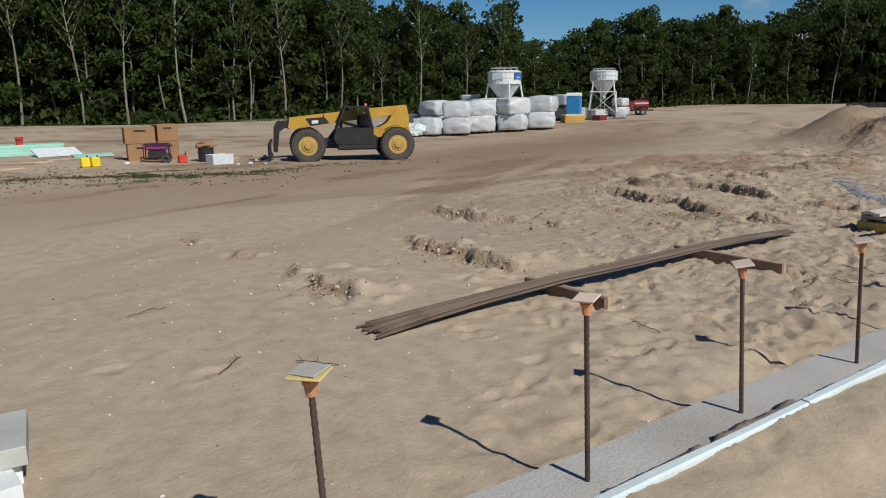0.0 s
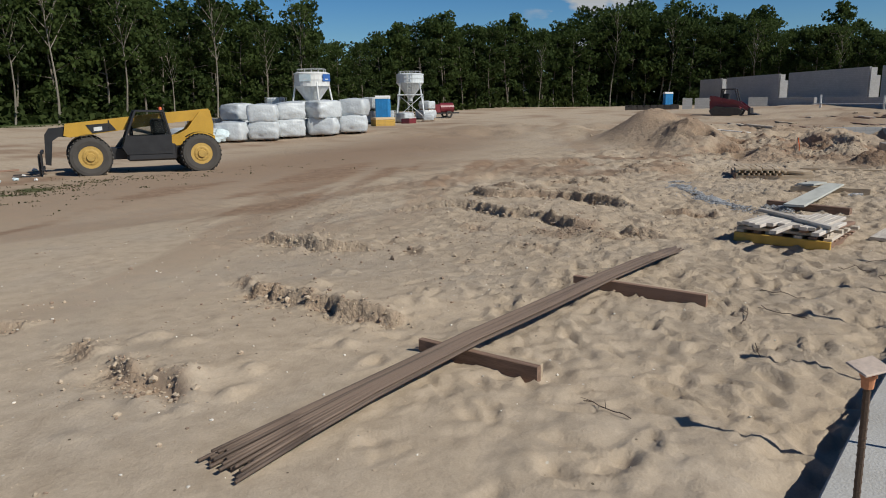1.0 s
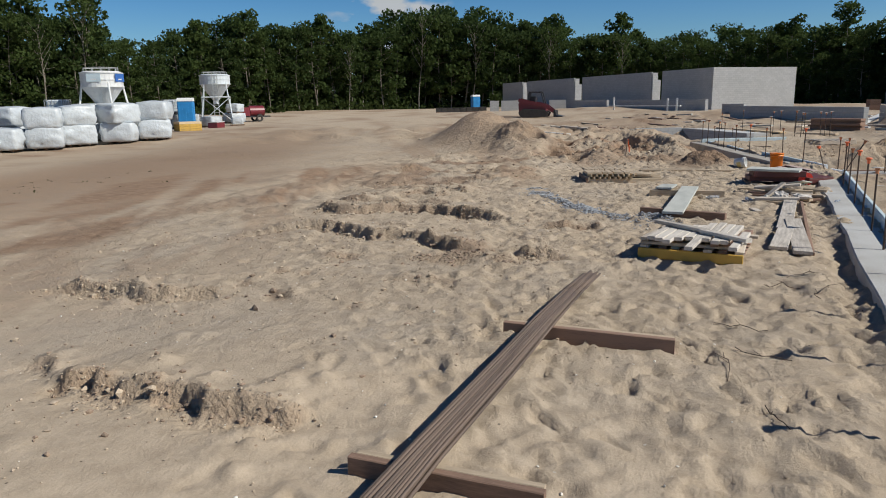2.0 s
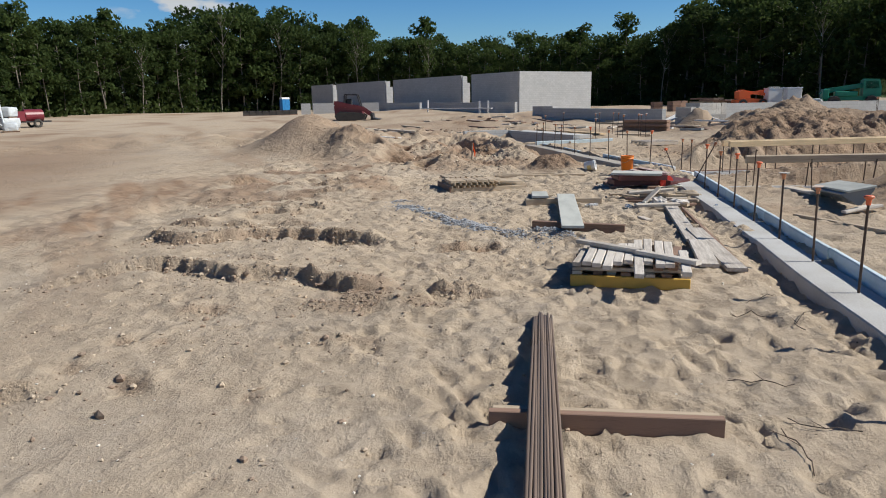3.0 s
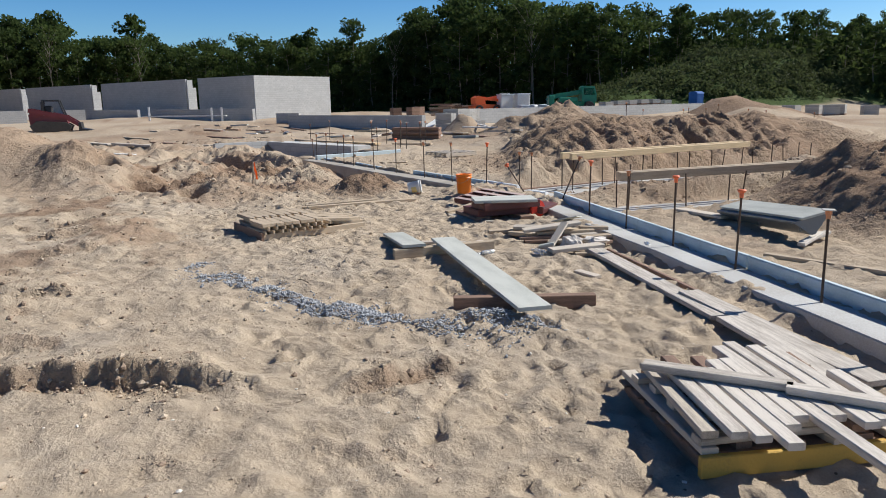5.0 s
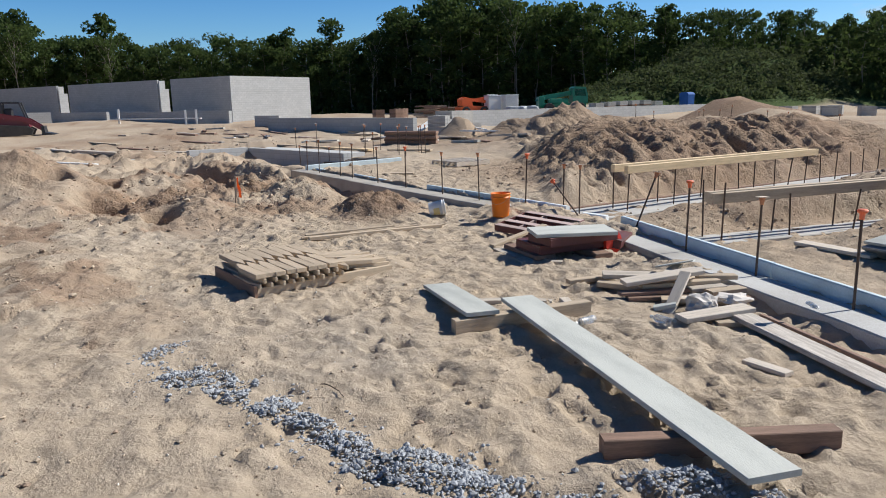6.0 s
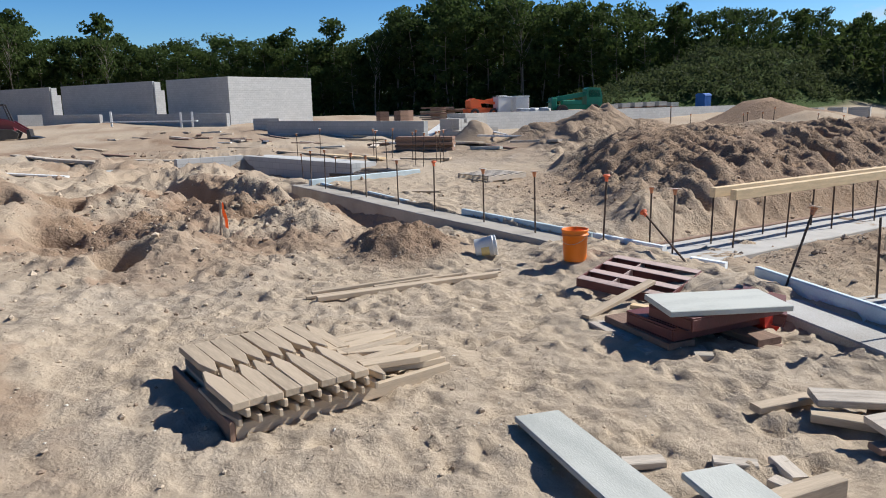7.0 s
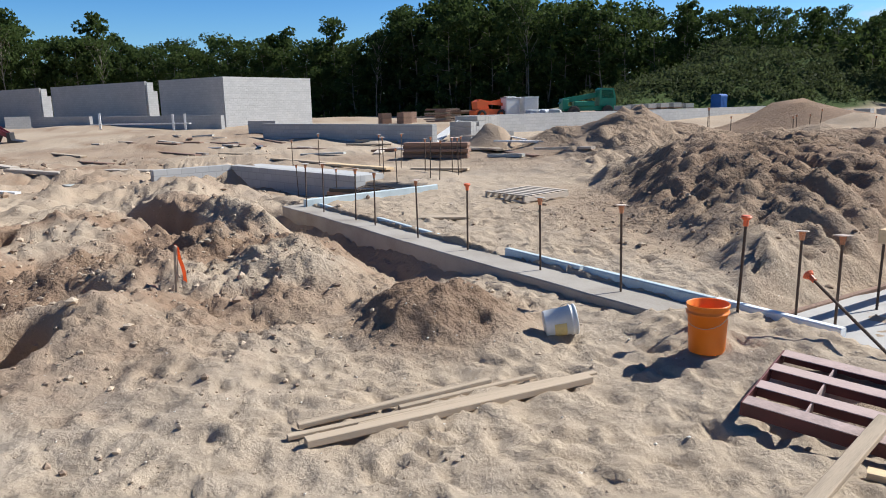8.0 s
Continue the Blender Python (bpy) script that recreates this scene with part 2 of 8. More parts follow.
    L(cl.outputs["Fac"], och_on.inputs[0])
    L(ramp(ochre.outputs["Fac"], [(0.48, (0, 0, 0)), (0.64, (0.32, 0.32, 0.32))]), och_on.inputs[1])
    c = mix(och_on.outputs[0], c, ramp(mid.outputs["Fac"], [(0.3, (0.31, 0.21, 0.125)), (0.7, (0.47, 0.345, 0.22))]))
    c = mix(0.20, c, ramp(fine.outputs["Fac"], [(0.3, (0.25, 0.25, 0.25)), (0.7, (1, 1, 1))]), "MULTIPLY")
    L(c, bsdf.inputs["Base Color"])
    bsdf.inputs["Roughness"].default_value = 0.97
    bsdf.inputs["Specular IOR Level"].default_value = 0.15
    lump, h2 = noise_node(20, 6, 0.72), N("ShaderNodeMath")
    h2.operation = "MULTIPLY_ADD"
    h2.inputs[1].default_value = 0.14
    L(fine.outputs["Fac"], h2.inputs[0])
    L(lump.outputs["Fac"], h2.inputs[2])
    b0 = N("ShaderNodeBump")
    b0.inputs["Distance"].default_value = 0.12
    L(cl.outputs["Fac"], b0.inputs["Strength"])
    cells = N("ShaderNodeTexVoronoi")
    cells.inputs["Scale"].default_value, cells.inputs["Detail"].default_value = 20, 1.0
    L(tc.outputs["Object"], cells.inputs["Vector"])
    heap = N("ShaderNodeMath")
    heap.operation = "MULTIPLY_ADD"
    heap.inputs[1].default_value = -0.15
    L(cells.outputs["Distance"], heap.inputs[0])
    L(crumb.outputs["Fac"], heap.inputs[2])
    L(heap.outputs[0], b0.inputs["Height"])
    bmp = N("ShaderNodeBump")
    L(b0.outputs["Normal"], bmp.inputs["Normal"])
    bmp.inputs["Distance"].default_value = 0.034
    tread = N("ShaderNodeAttribute")
    tread.attribute_name = "tread"
    loose = N("ShaderNodeMath")
    loose.operation = "MULTIPLY_ADD"
    loose.inputs[1].default_value, loose.inputs[2].default_value = 0.45, 0.38
    L(tread.outputs["Fac"], loose.inputs[0])
    L(loose.outputs[0], bmp.inputs["Strength"])
    L(h2.outputs[0], bmp.inputs["Height"])
    L(bmp.outputs["Normal"], bsdf.inputs["Normal"])
    return m


M_SAND = sand_material()


# ---- building blocks ----
def part(name, bm, material, parent=None, label="", smooth=False):
    me = bpy.data.meshes.new(name)
    bmesh.ops.recalc_face_normals(bm, faces=bm.faces[:])
    if smooth:
        for f in bm.faces:
            f.smooth = True
    bm.to_mesh(me)
    bm.free()
    me.materials.append(material)
    ob = new(name, me)
    if parent is not None:
        ob.parent = parent
    if label:
        ob["label"] = label
    return ob


def thing(name, m, label, category, group="", kind=""):
    e = new(name)
    e.empty_display_size = 0.2
    e.matrix_world = m
    return tagged(e, label, category, group, kind)


def box(bm, sx, sy, sz, m=None, bevel=0.0, taper=0.0):
    """A box with its base at z = 0, centred in x and y; bevelled edges."""
    r = bmesh.ops.create_cube(bm, size=1.0)
    vs = r["verts"]
    for v in vs:
        k = 1 - taper * (v.co.z + 0.5)
        v.co = Vector((v.co.x * sx * k, v.co.y * sy * k, (v.co.z + 0.5) * sz))
    if bevel:
        es = list({e for v in vs for e in v.link_edges})
        r2 = bmesh.ops.bevel(bm, geom=es, offset=bevel, segments=1, affect="EDGES", profile=0.5)
        vs = list({v for f in r2["faces"] for v in f.verts} | {v for v in vs if v.is_valid})
    if m is not None:
        bmesh.ops.transform(bm, matrix=m, verts=vs)
    return vs


def rod(bm, a, b, r0, r1=None, n=8, caps=True):
    a, b = Vector(a), Vector(b)
    d = b - a
    m = Matrix.Translation((a + b) / 2) @ d.to_track_quat("Z", "Y").to_matrix().to_4x4()
    return bmesh.ops.create_cone(bm, cap_ends=caps, segments=n, radius1=r0, radius2=r0 if r1 is None else r1, depth=d.length, matrix=m)["verts"]


def prism(bm, pts, depth, m=None):
    """A flat outline in x-z, given thickness along y (centred)."""
    a = [bm.verts.new((x, -depth / 2, z)) for x, z in pts]
    b = [bm.verts.new((x, depth / 2, z)) for x, z in pts]
    n = len(pts)
    bm.faces.new(a)
    bm.faces.new(b[::-1])
    for i in range(n):
        bm.faces.new((a[i], a[(i + 1) % n], b[(i + 1) % n], b[i]))
    if m is not None:
        bmesh.ops.transform(bm, matrix=m, verts=a + b)
    return a + b


def one_box(name, sx, sy, sz, m, material, parent, bevel=0.006, label=""):
    bm = bmesh.new()
    box(bm, sx, sy, sz, None, bevel)
    ob = part(name, bm, material, parent, label)
    ob.matrix_basis = m
    return ob


# ---- the ground: one sheet of sand out to the horizon ----
def lattice(ix, iy, seed):
    h = (ix.astype(np.int64) * 374761393 + iy.astype(np.int64) * 668265263 + seed * 974634777) & 0xFFFFFFFF
    h = ((h ^ (h >> 13)) * 1274126177) & 0xFFFFFFFF
    return ((h ^ (h >> 16)) & 0xFFFF) / 65535.0


def vnoise(x, y, seed=0):
    ix, iy = np.floor(x), np.floor(y)
    fx, fy = x - ix, y - iy
    fx, fy = fx * fx * fx * (fx * (fx * 6 - 15) + 10), fy * fy * fy * (fy * (fy * 6 - 15) + 10)
    a, b = lattice(ix, iy, seed), lattice(ix + 1, iy, seed)
    c, d = lattice(ix, iy + 1, seed), lattice(ix + 1, iy + 1, seed)
    return (a + (b - a) * fx + (c - a) * fy + (a - b - c + d) * fx * fy) * 2 - 1


def fbm(x, y, octaves=4, seed=0, gain=0.5):
    s, amp = 0, 1
    for k in range(octaves):
        s = s + amp * vnoise(x * 2 ** k + 17.3 * k, y * 2 ** k - 9.1 * k, seed + k)
        amp *= gain
    return s


def sstep(a, b, v):
    t = np.clip((v - a) / (b - a), 0, 1)
    return t * t * (3 - 2 * t)


def bump_at(x, y, cx, cy, rx, ry, turn=0.0, power=2.0):
    c, s = math.cos(radians(turn)), math.sin(radians(turn))
    u, v = ((x - cx) * c + (y - cy) * s) / rx, (-(x - cx) * s + (y - cy) * c) / ry
    return np.exp(-((u * u + v * v) ** (power / 2)))


def along(x, y, x0, y0, x1, y1):
    """Distance along and across the line from (x0, y0) to (x1, y1); across is positive on its left."""
    L = math.hypot(x1 - x0, y1 - y0)
    dx, dy = (x1 - x0) / L, (y1 - y0) / L
    return (x - x0) * dx + (y - y0) * dy, -(x - x0) * dy + (y - y0) * dx, L


# footings: (x0, y0) to (x1, y1), the line of the bars
F1 = (-5.0, 2.22, 19.5, 1.73)
F2 = (20.1, 1.88, 29.3, 5.08)
D2 = (0.9445, 0.3285)
XF = (20.8, 1.45, 23.88, -8.6)
XF2 = (18.25, 1.0, 18.85, -9.9)


# broken ledges of damp sand: points (y, x) along the lip, height, stretch that stands unbroken, seed
RUTS = ((((5.5, 3.03), (6.1, 2.96), (6.6, 2.95), (7.8, 2.98), (8.5, 2.75), (9.9, 2.64)), 0.11, (5.65, 6.5), 1),
        (((5.5, 5.02), (6.1, 4.96), (6.9, 4.92), (7.6, 4.94), (8.2, 5.1)), 0.16, (5.62, 7.3), 2),
        (((7.9, 7.04), (8.6, 6.83), (9.2, 6.75), (9.8, 6.57), (10.4, 6.2)), 0.12, (8.15, 9.7), 3),
        (((6.4, 7.1), (6.9, 7.1), (7.5, 7.3), (8.2, 7.5)), 0.05, (7.3, 7.5), 9),
        (((5.1, 9.66), (6.15, 9.6), (6.85, 9.9), (7.5, 10.0), (8.0, 10.04), (8.6, 10.3), (9.2, 10.3), (9.5, 9.95), (10.0, 9.3)), 0.17, (6.5, 9.7), 4),
        (((7.4, 8.78), (7.8, 8.85), (8.2, 8.8)), 0.05, (7.5, 7.9), 10),
        (((5.2, 11.9), (6.3, 11.62), (6.9, 12.1), (8.0, 12.25), (8.6, 12.35), (9.0, 12.05), (9.6, 11.8), (11.0, 12.2)), 0.18, (6.85, 10.0), 5),
        (((8.5, 14.15), (9.2, 14.2), (9.7, 13.5), (10.4, 13.8)), 0.09, (8.9, 9.4), 6),
        (((8.5, 15.25), (9.4, 15.3), (9.9, 15.1), (10.5, 14.9)), 0.09, (9.6, 10.1), 7),
        (((8.1, 17.9), (8.8, 17.1), (9.6, 16.9)), 0.09, (8.7, 9.4), 8),
        (((11.2, 19.0), (11.6, 18.9), (12.2, 18.0)), 0.2, (11.4, 11.9), 11),
        (((5.6, 10.7), (6.6, 10.9), (7.6, 10.8), (9.0, 10.9)), 0.04, (7.7, 8.2), 12),
        (((8.0, 13.1), (9.0, 12.95), (10.2, 13.2), (11.5, 13.0)), 0.08, (9.7, 10.4), 13),
        (((7.6, 14.7), (8.6, 14.75), (9.6, 14.5), (11.2, 14.3)), 0.07, (8.4, 8.9), 14),
        (((7.8, 16.2), (8.8, 16.0), (10.0, 16.1), (11.6, 15.6)), 0.09, (10.2, 10.9), 15),
        (((8.0, 18.9), (9.2, 18.5), (10.6, 18.2), (12.2, 17.2)), 0.09, (9.0, 9.6), 16),
        (((8.6, 20.3), (9.8, 19.9), (11.4, 19.8)), 0.09, (9.4, 10.0), 17),
        (((5.9, 8.15), (6.9, 8.1), (8.2, 8.0)), 0.03, (6.3, 6.6), 18))


def rut_line(pts, seed, y):
    base = np.interp(y, [q[0] for q in pts], [q[1] for q in pts])
    flutes = 0.03 * np.abs(vnoise(y * 2.0, y * 0 + 3.3, seed + 5)) + 0.03 * np.abs(vnoise(y * 6, y * 0 + 6.3, seed + 6)) + 0.045 * np.abs(vnoise(y * 12, y * 0 + 2.3, seed + 7)) + 0.02 * vnoise(y * 19, y * 0 + 1.3, seed + 8)
    return base + 0.08 * fbm(y * 1.5, y * 0 + seed, 3, seed) + flutes


def rut_on(pts, whole, seed, y):
    """How far a ledge stands: unbroken in one stretch, in lumps past it."""
    y0, y1 = pts[0][0], pts[-1][0]
    lumps = sstep(-0.05, 0.35, vnoise(y * 2.3, y * 0 + 8.5, seed + 30) + 0.4 * vnoise(y * 5.5, y * 0 + 1.5, seed + 31))
    solid = sstep(whole[0] - 0.15, whole[0] + 0.1, y) * (1 - sstep(whole[1] - 0.1, whole[1] + 0.2, y))
    return np.maximum(0.75 * lumps, solid * (0.75 + 0.12 * vnoise(y * 2.7, y * 0 + 4.5, seed + 33))) * sstep(y0 - 0.1, y0 + 0.15, y) * (1 - sstep(y1 - 0.3, y1 + 0.2, y))


def rut_shelf(pts, whole, y):
    """The flat ground behind a ledge, falling off softly towards its ends."""
    y0, y1 = pts[0][0], pts[-1][0]
    return (0.3 + 0.7 * sstep(whole[0] - 0.5, whole[0] + 0.2, y) * (1 - sstep(whole[1] - 0.2, whole[1] + 0.5, y))) * sstep(y0 - 0.3, y0 + 0.5, y) * (1 - sstep(y1 - 0.7, y1 + 0.4, y))


def ruts(x, y):
    """Tyre-pushed ledges of sand: steep and fluted on the side towards -x, soft on the other."""
    total = np.zeros(x.shape)
    crumbs, lumps = fbm(x * 7, y * 7, 3, 90, 0.65), fbm(x * 8, y * 8, 3, 95)
    ragged = 0.025 * vnoise(x * 6, y * 6, 60)
    for pts, h, whole, seed in RUTS:
        d = x - rut_line(pts, seed, y[:, :1]) + ragged
        on = rut_on(pts, whole, seed, y[:, :1])
        back = np.maximum(d, 0)
        z = h * sstep(-0.04, 0.025, d) * (0.52 * rut_shelf(pts, whole, y[:, :1]) * np.exp(-(back / 1.3) ** 1.5) + 0.44 * on * np.exp(-back / 0.16))
        z = z - 0.04 * np.exp(-((d + 0.12) / 0.11) ** 2) * on
        z = z + on * (np.exp(-((d - 0.08) / 0.2) ** 2) * 0.032 * crumbs + np.exp(-((d + 0.18) / 0.16) ** 2) * 0.03 * np.maximum(0, lumps))
        total = total + z
    return total


def window(x, y, x0, x1, y0, y1):
    """Rows and columns of the grid that cover a rectangle."""
    return slice(*np.searchsorted(y[:, 0], (y0, y1))), slice(*np.searchsorted(x[0], (x0, x1)))


def broken(x, y, f, seed, steps=3.0):
    """Noise in ledges: flat lumps with abrupt edges."""
    n = (fbm(x * f, y * f, 4, seed, 0.55) + 0.15 * vnoise(x * f * 5, y * f * 5, seed + 3)) * steps
    k = np.floor(n)
    return (k + sstep(0.0, 0.28, n - k) * 0.75 + 0.25 * (n - k)) / steps


def terrain(x, y):
    """Height of the sand, without the footprints."""
    far = sstep(30, 80, np.hypot(x, y))
    z = 0.8 * sstep(45, 88, x) * (1 - sstep(15, 45, y)) * sstep(-3, 6, y) + 0.35 * sstep(58, 80, x) * (1 - sstep(-3, 6, y)) + 0.03 * fbm(x * 0.35, y * 0.35, 3, 11)
    z = z - 0.38 * bump_at(x, y, 20, 29, 17, 9, 35) - 0.33 * bump_at(x, y, 47, 44, 15, 9, 38)
    z = z + 0.10 * sstep(28, 36, x) * (1 - sstep(60, 75, x)) * (1 - sstep(18, 26, y)) * (fbm(x * 0.45, y * 0.45, 4, 13) + 0.4 * fbm(x * 1.6, y * 1.6, 3, 14))
    z = z + 0.3 * far * fbm(x * 0.05, y * 0.05, 3, 12)
    near = window(x, y, 1.5, 22.0, 4.5, 13.0)
    z[near] += ruts(x[near], y[near])
    # inside the building the fill lies a little higher
    _, a1, _ = along(x, y, *F1)
    t2, a2, l2 = along(x, y, *F2)
    inside = np.where(x < 19.8, a1 < -0.1, a2 < -0.1)
    fade = sstep(24, 34, x)
    z = z + np.where(inside & (x < 34), 0.06 + 0.05 * sstep(19.5, 21, x) + 0.08 * sstep(18, 30, x), 0) * (1 - fade) + 0.2 * fade * (x < 60) * (1 - sstep(30, 60, x))
    # sand banked up against both sides of the first footing
    z = z + 0.075 * np.exp(-((a1 + 0.42) / 0.3) ** 4) * (1 - sstep(5, 9, x)) * (x > -6)
    z = z - (0.045 + 0.03 * sstep(1, 9, x)) * np.exp(-((a1 - 0.36) / 0.2) ** 2) * sstep(-5, -3, x) * (1 - sstep(15.5, 17, x)) * (0.8 + 0.5 * vnoise(x * 0.9, x * 0, 16) + 0.3 * vnoise(x * 4, x * 0, 17))
    # tongues of sand lapping over the yard edge of the first footing
    tongue = np.clip(0.15 + 1.1 * vnoise(x * 0.55, x * 0, 51) + 0.6 * vnoise(x * 1.7, x * 0, 52), 0, 1)
    z = z + 0.085 * tongue * np.exp(-((a1 - 0.27) / 0.17) ** 2) * sstep(2.5, 4.5, x) * (1 - sstep(16.5, 18, x))
    # lumpy diggings in front of the far wing
    w = window(x, y, 17.5, 33.5, 1.5, 14.0)
    X, Y = x[w], y[w]
    dig = bump_at(X, Y, 26.4, 7.8, 4.6, 3.5, 20, 4) * (1 - inside[w])
    z[w] += dig * (0.08 * fbm(X * 0.7, Y * 0.7, 3, 21) + 0.15 * broken(X, Y, 0.75, 22) + 0.07 * broken(X, Y, 1.9, 24, 2.0) + 0.025 * broken(X, Y, 4.2, 19, 2.0) + 0.02 * fbm(X * 6, Y * 6, 3, 25))
    w = window(x, y, 8, 29, 5.5, 17)
    X, Y = x[w], y[w]
    z[w] += 0.07 * bump_at(X, Y, 18.5, 11, 8, 4.2, 0, 4) * (broken(X, Y, 0.8, 23) + 0.5 * broken(X, Y, 2.5, 26, 2.0))
    w = window(x, y, 26, 67, 3.5, 37)
    X, Y = x[w], y[w]
    z[w] += 0.34 * sstep(27, 33, X) * (1 - sstep(38, 48, X)) * sstep(4, 8, Y) * (1 - sstep(26, 36, Y)) * (0.7 * broken(X, Y, 0.42, 27) + 0.35 * broken(X, Y, 1.3, 28))
    z = z - 0.36 * np.exp(-((a2 - 0.75) / 0.42) ** 2) * sstep(3.6, 5.2, t2) * (1 - sstep(l2 - 0.2, l2 + 2.0, t2))
    z = z + 0.03 * np.exp(-((a2 - 0.62) / 0.45) ** 2) * (1 - inside) * sstep(-0.5, 1.0, t2) * (1 - sstep(5.4, 6.6, t2)) * (0.8 + 0.5 * vnoise(t2 * 1.4, t2 * 0, 29))
    # square-cut pits with loose soil round them
    for cx, cy, rx, ry, turn, dp in ((26.2, 7.25, 0.36, 0.34, 15, 0.6), (28.6, 7.3, 2.1, 0.42, 28, 0.55), (22.6, 8.1, 0.3, 0.3, 0, 0.3), (24.4, 7.9, 0.55, 0.35, 40, 0.3), (29.7, 8.2, 0.7, 0.35, 10, 0.35), (27.4, 9.8, 0.6, 0.4, -10, 0.3), (22.5, 8.0, 0.45, 0.3, 10, 0.2), (25.2, 9.4, 0.5, 0.3, 60, 0.25)):
        z = z - dp * bump_at(x, y, cx, cy, rx, ry, turn, 8) + 0.35 * dp * bump_at(x, y, cx + 0.5, cy - ry - 0.35, rx * 1.3, 0.3, turn, 2)
    z = z + 0.36 * bump_at(x, y, 22.15, 4.5, 0.72, 0.55, 20, 2.4) * (1 + 0.35 * fbm(x * 2.2, y * 2.2, 3, 46)) + 0.24 * bump_at(x, y, 24.4, 5.6, 1.0, 0.5, 20) + 0.30 * bump_at(x, y, 28.6, 6.0, 1.1, 0.45, 20) + 0.08 * bump_at(x, y, 22.6, 7.3, 1.3, 0.7, 40)
    # dug-out ground along the stem wall
    t3, a3, l3 = along(x, y, 33.0, 3.5, 38.1, 6.45)
    z = z - 0.42 * sstep(-0.2, 0.1, a3) * (1 - sstep(1.3, 2.6, a3)) * sstep(-2.5, -1.0, t3) * (1 - sstep(l3 - 0.9, l3 + 0.1, t3))
    z = z - 0.34 * bump_at(x, y, 36.4, 7.9, 1.0, 1.6, 25, 4) - 1.5 * bump_at(x, y, 77.8, -38.9, 4.0, 4.0, 0, 4)
    # heaps
    rough = np.zeros(x.shape)
    w = window(x, y, 12, 62, -32, 19)
    X, Y = x[w], y[w]
    rough[w] = 0.06 * fbm(X * 0.7, Y * 0.7, 3, 31) + 0.045 * broken(X, Y, 0.8, 36) - 0.05 * np.abs(fbm(X * 0.8, Y * 2.8, 3, 34)) + 0.04 * broken(X, Y, 2.3, 32, 2.0) - 0.03 * np.abs(fbm(X * 2 + Y, Y * 5, 3, 35)) + 0.03 * broken(X, Y, 5.0, 37, 2.0)
    for cx, cy, rx, ry, h, turn, p in ((28.6, 13.3, 1.9, 1.6, 1.08, 20, 2.1), (26.9, 11.1, 1.5, 1.0, 0.82, 10, 2.3), (31.5, 14.2, 2.2, 1.5, 0.9, 20, 1.8),
                                      
                                      (36.0, -5.5, 3.0, 2.0, 0.95, -30, 2.2), (40.0, -9.5, 4.0, 2.6, 0.9, -40, 2.2), (33.5, -10.5, 3.5, 2.6, 0.9, -40, 2.4), (46.0, -24, 4.5, 3.2, 0.9, -40, 2.0), (42.8, -3.3, 0.9, 0.9, 1.0, 0, 2.4), (41.0, -5.2, 2.2, 1.2, 0.75, -30, 2.6), (38.3, -6.4, 1.6, 1.2, 0.7, 20, 2.6), (46.5, -8.0, 2.6, 1.4, 0.7, -40, 2.4),
                                      (50.4, -23.6, 3.2, 2.5, 1.85, -40, 1.7), (40.0, -18.5, 5.5, 3.5, 0.95, -50, 2.4), (15.9, -3.3, 1.9, 1.3, 0.78, 30, 2.0), (15.4, -2.0, 1.2, 0.75, 0.5, 20, 2.4), (17.3, -2.9, 1.2, 0.9, 0.5, 30, 2.4), (17.5, -6.5, 2.4, 1.8, 1.1, 40, 2.0), (19.6, -1.1, 0.7, 1.4, 0.13, -8, 3.0), (20.0, -3.6, 2.6, 0.6, 0.3, -70, 4.0)):
        b = bump_at(x, y, cx, cy, rx, ry, turn, p)
        z = z + b * (h + rough * (0.25 if cx == 28.6 else 1.5) * min(1.0, h))
    # the long dug-out heap in the corner behind the cross footing: its slopes run down to the footing and to the fill
    w = window(x, y, 20.5, 37, -22, 3)
    X, Y = x[w], y[w]
    wob = 0.5 * fbm(X * 0.35, Y * 0.35, 3, 33)
    _, a5, _ = along(X, Y, *XF)
    _, a6, _ = along(X, Y, 21.4, 1.75, 30.5, -0.8)
    d5, d6 = a5 - 0.62, -a6 + wob * 0.8
    up = np.minimum(np.clip(d5 / 4.6, 0, 1), np.clip(d6 / 3.3, 0, 1))
    lift = (up * (1.75 - 0.75 * up)) * (1.02 + 0.35 * wob) * (1 - sstep(29.5, 33.5, X - 0.15 * Y)) * (1 - 0.75 * sstep(11, 18, -Y))
    face = sstep(0.02, 0.2, up) * (1 - 0.45 * sstep(0.7, 1.0, up))
    runs = np.where(d5 / 4.6 < d6 / 3.3, np.abs(fbm(X * 0.9 + Y * 0.5, Y * 2.6, 4, 39)), np.abs(fbm(X * 2.4, Y * 1.0 + X * 0.5, 4, 38)))
    z[w] += lift + face * (0.09 - 0.24 * runs + 0.10 * broken(X + 0.5 * Y, Y, 0.95, 45) + 0.05 * broken(X, Y, 2.4, 48, 2.0) + 0.03 * broken(X, Y, 5.0, 49, 2.0))
    z = z - 0.75 * bump_at(x, y, 26.3, 10.42, 0.34, 0.26, -30, 6)
    # trenches of the cross footings
    for X in (XF, XF2):
        t, a, L = along(x, y, *X)
        half = 0.22 if X is XF else 0.0
        w = (1 - sstep(0.55 + half, 0.95 + half, np.abs(a + 0.06 * vnoise(t * 2, t * 0, 41)))) * sstep(-0.4, 0.0, t)
        z = np.where(w > 0, z * (1 - w) + (-0.05 + 0.02 * fbm(x * 2, y * 2, 2, 40)) * w, z)
    # loose sand lying over the footing where the two wings meet
    lap = 0.05 * fbm(x * 1.6, y * 1.6, 3, 47)
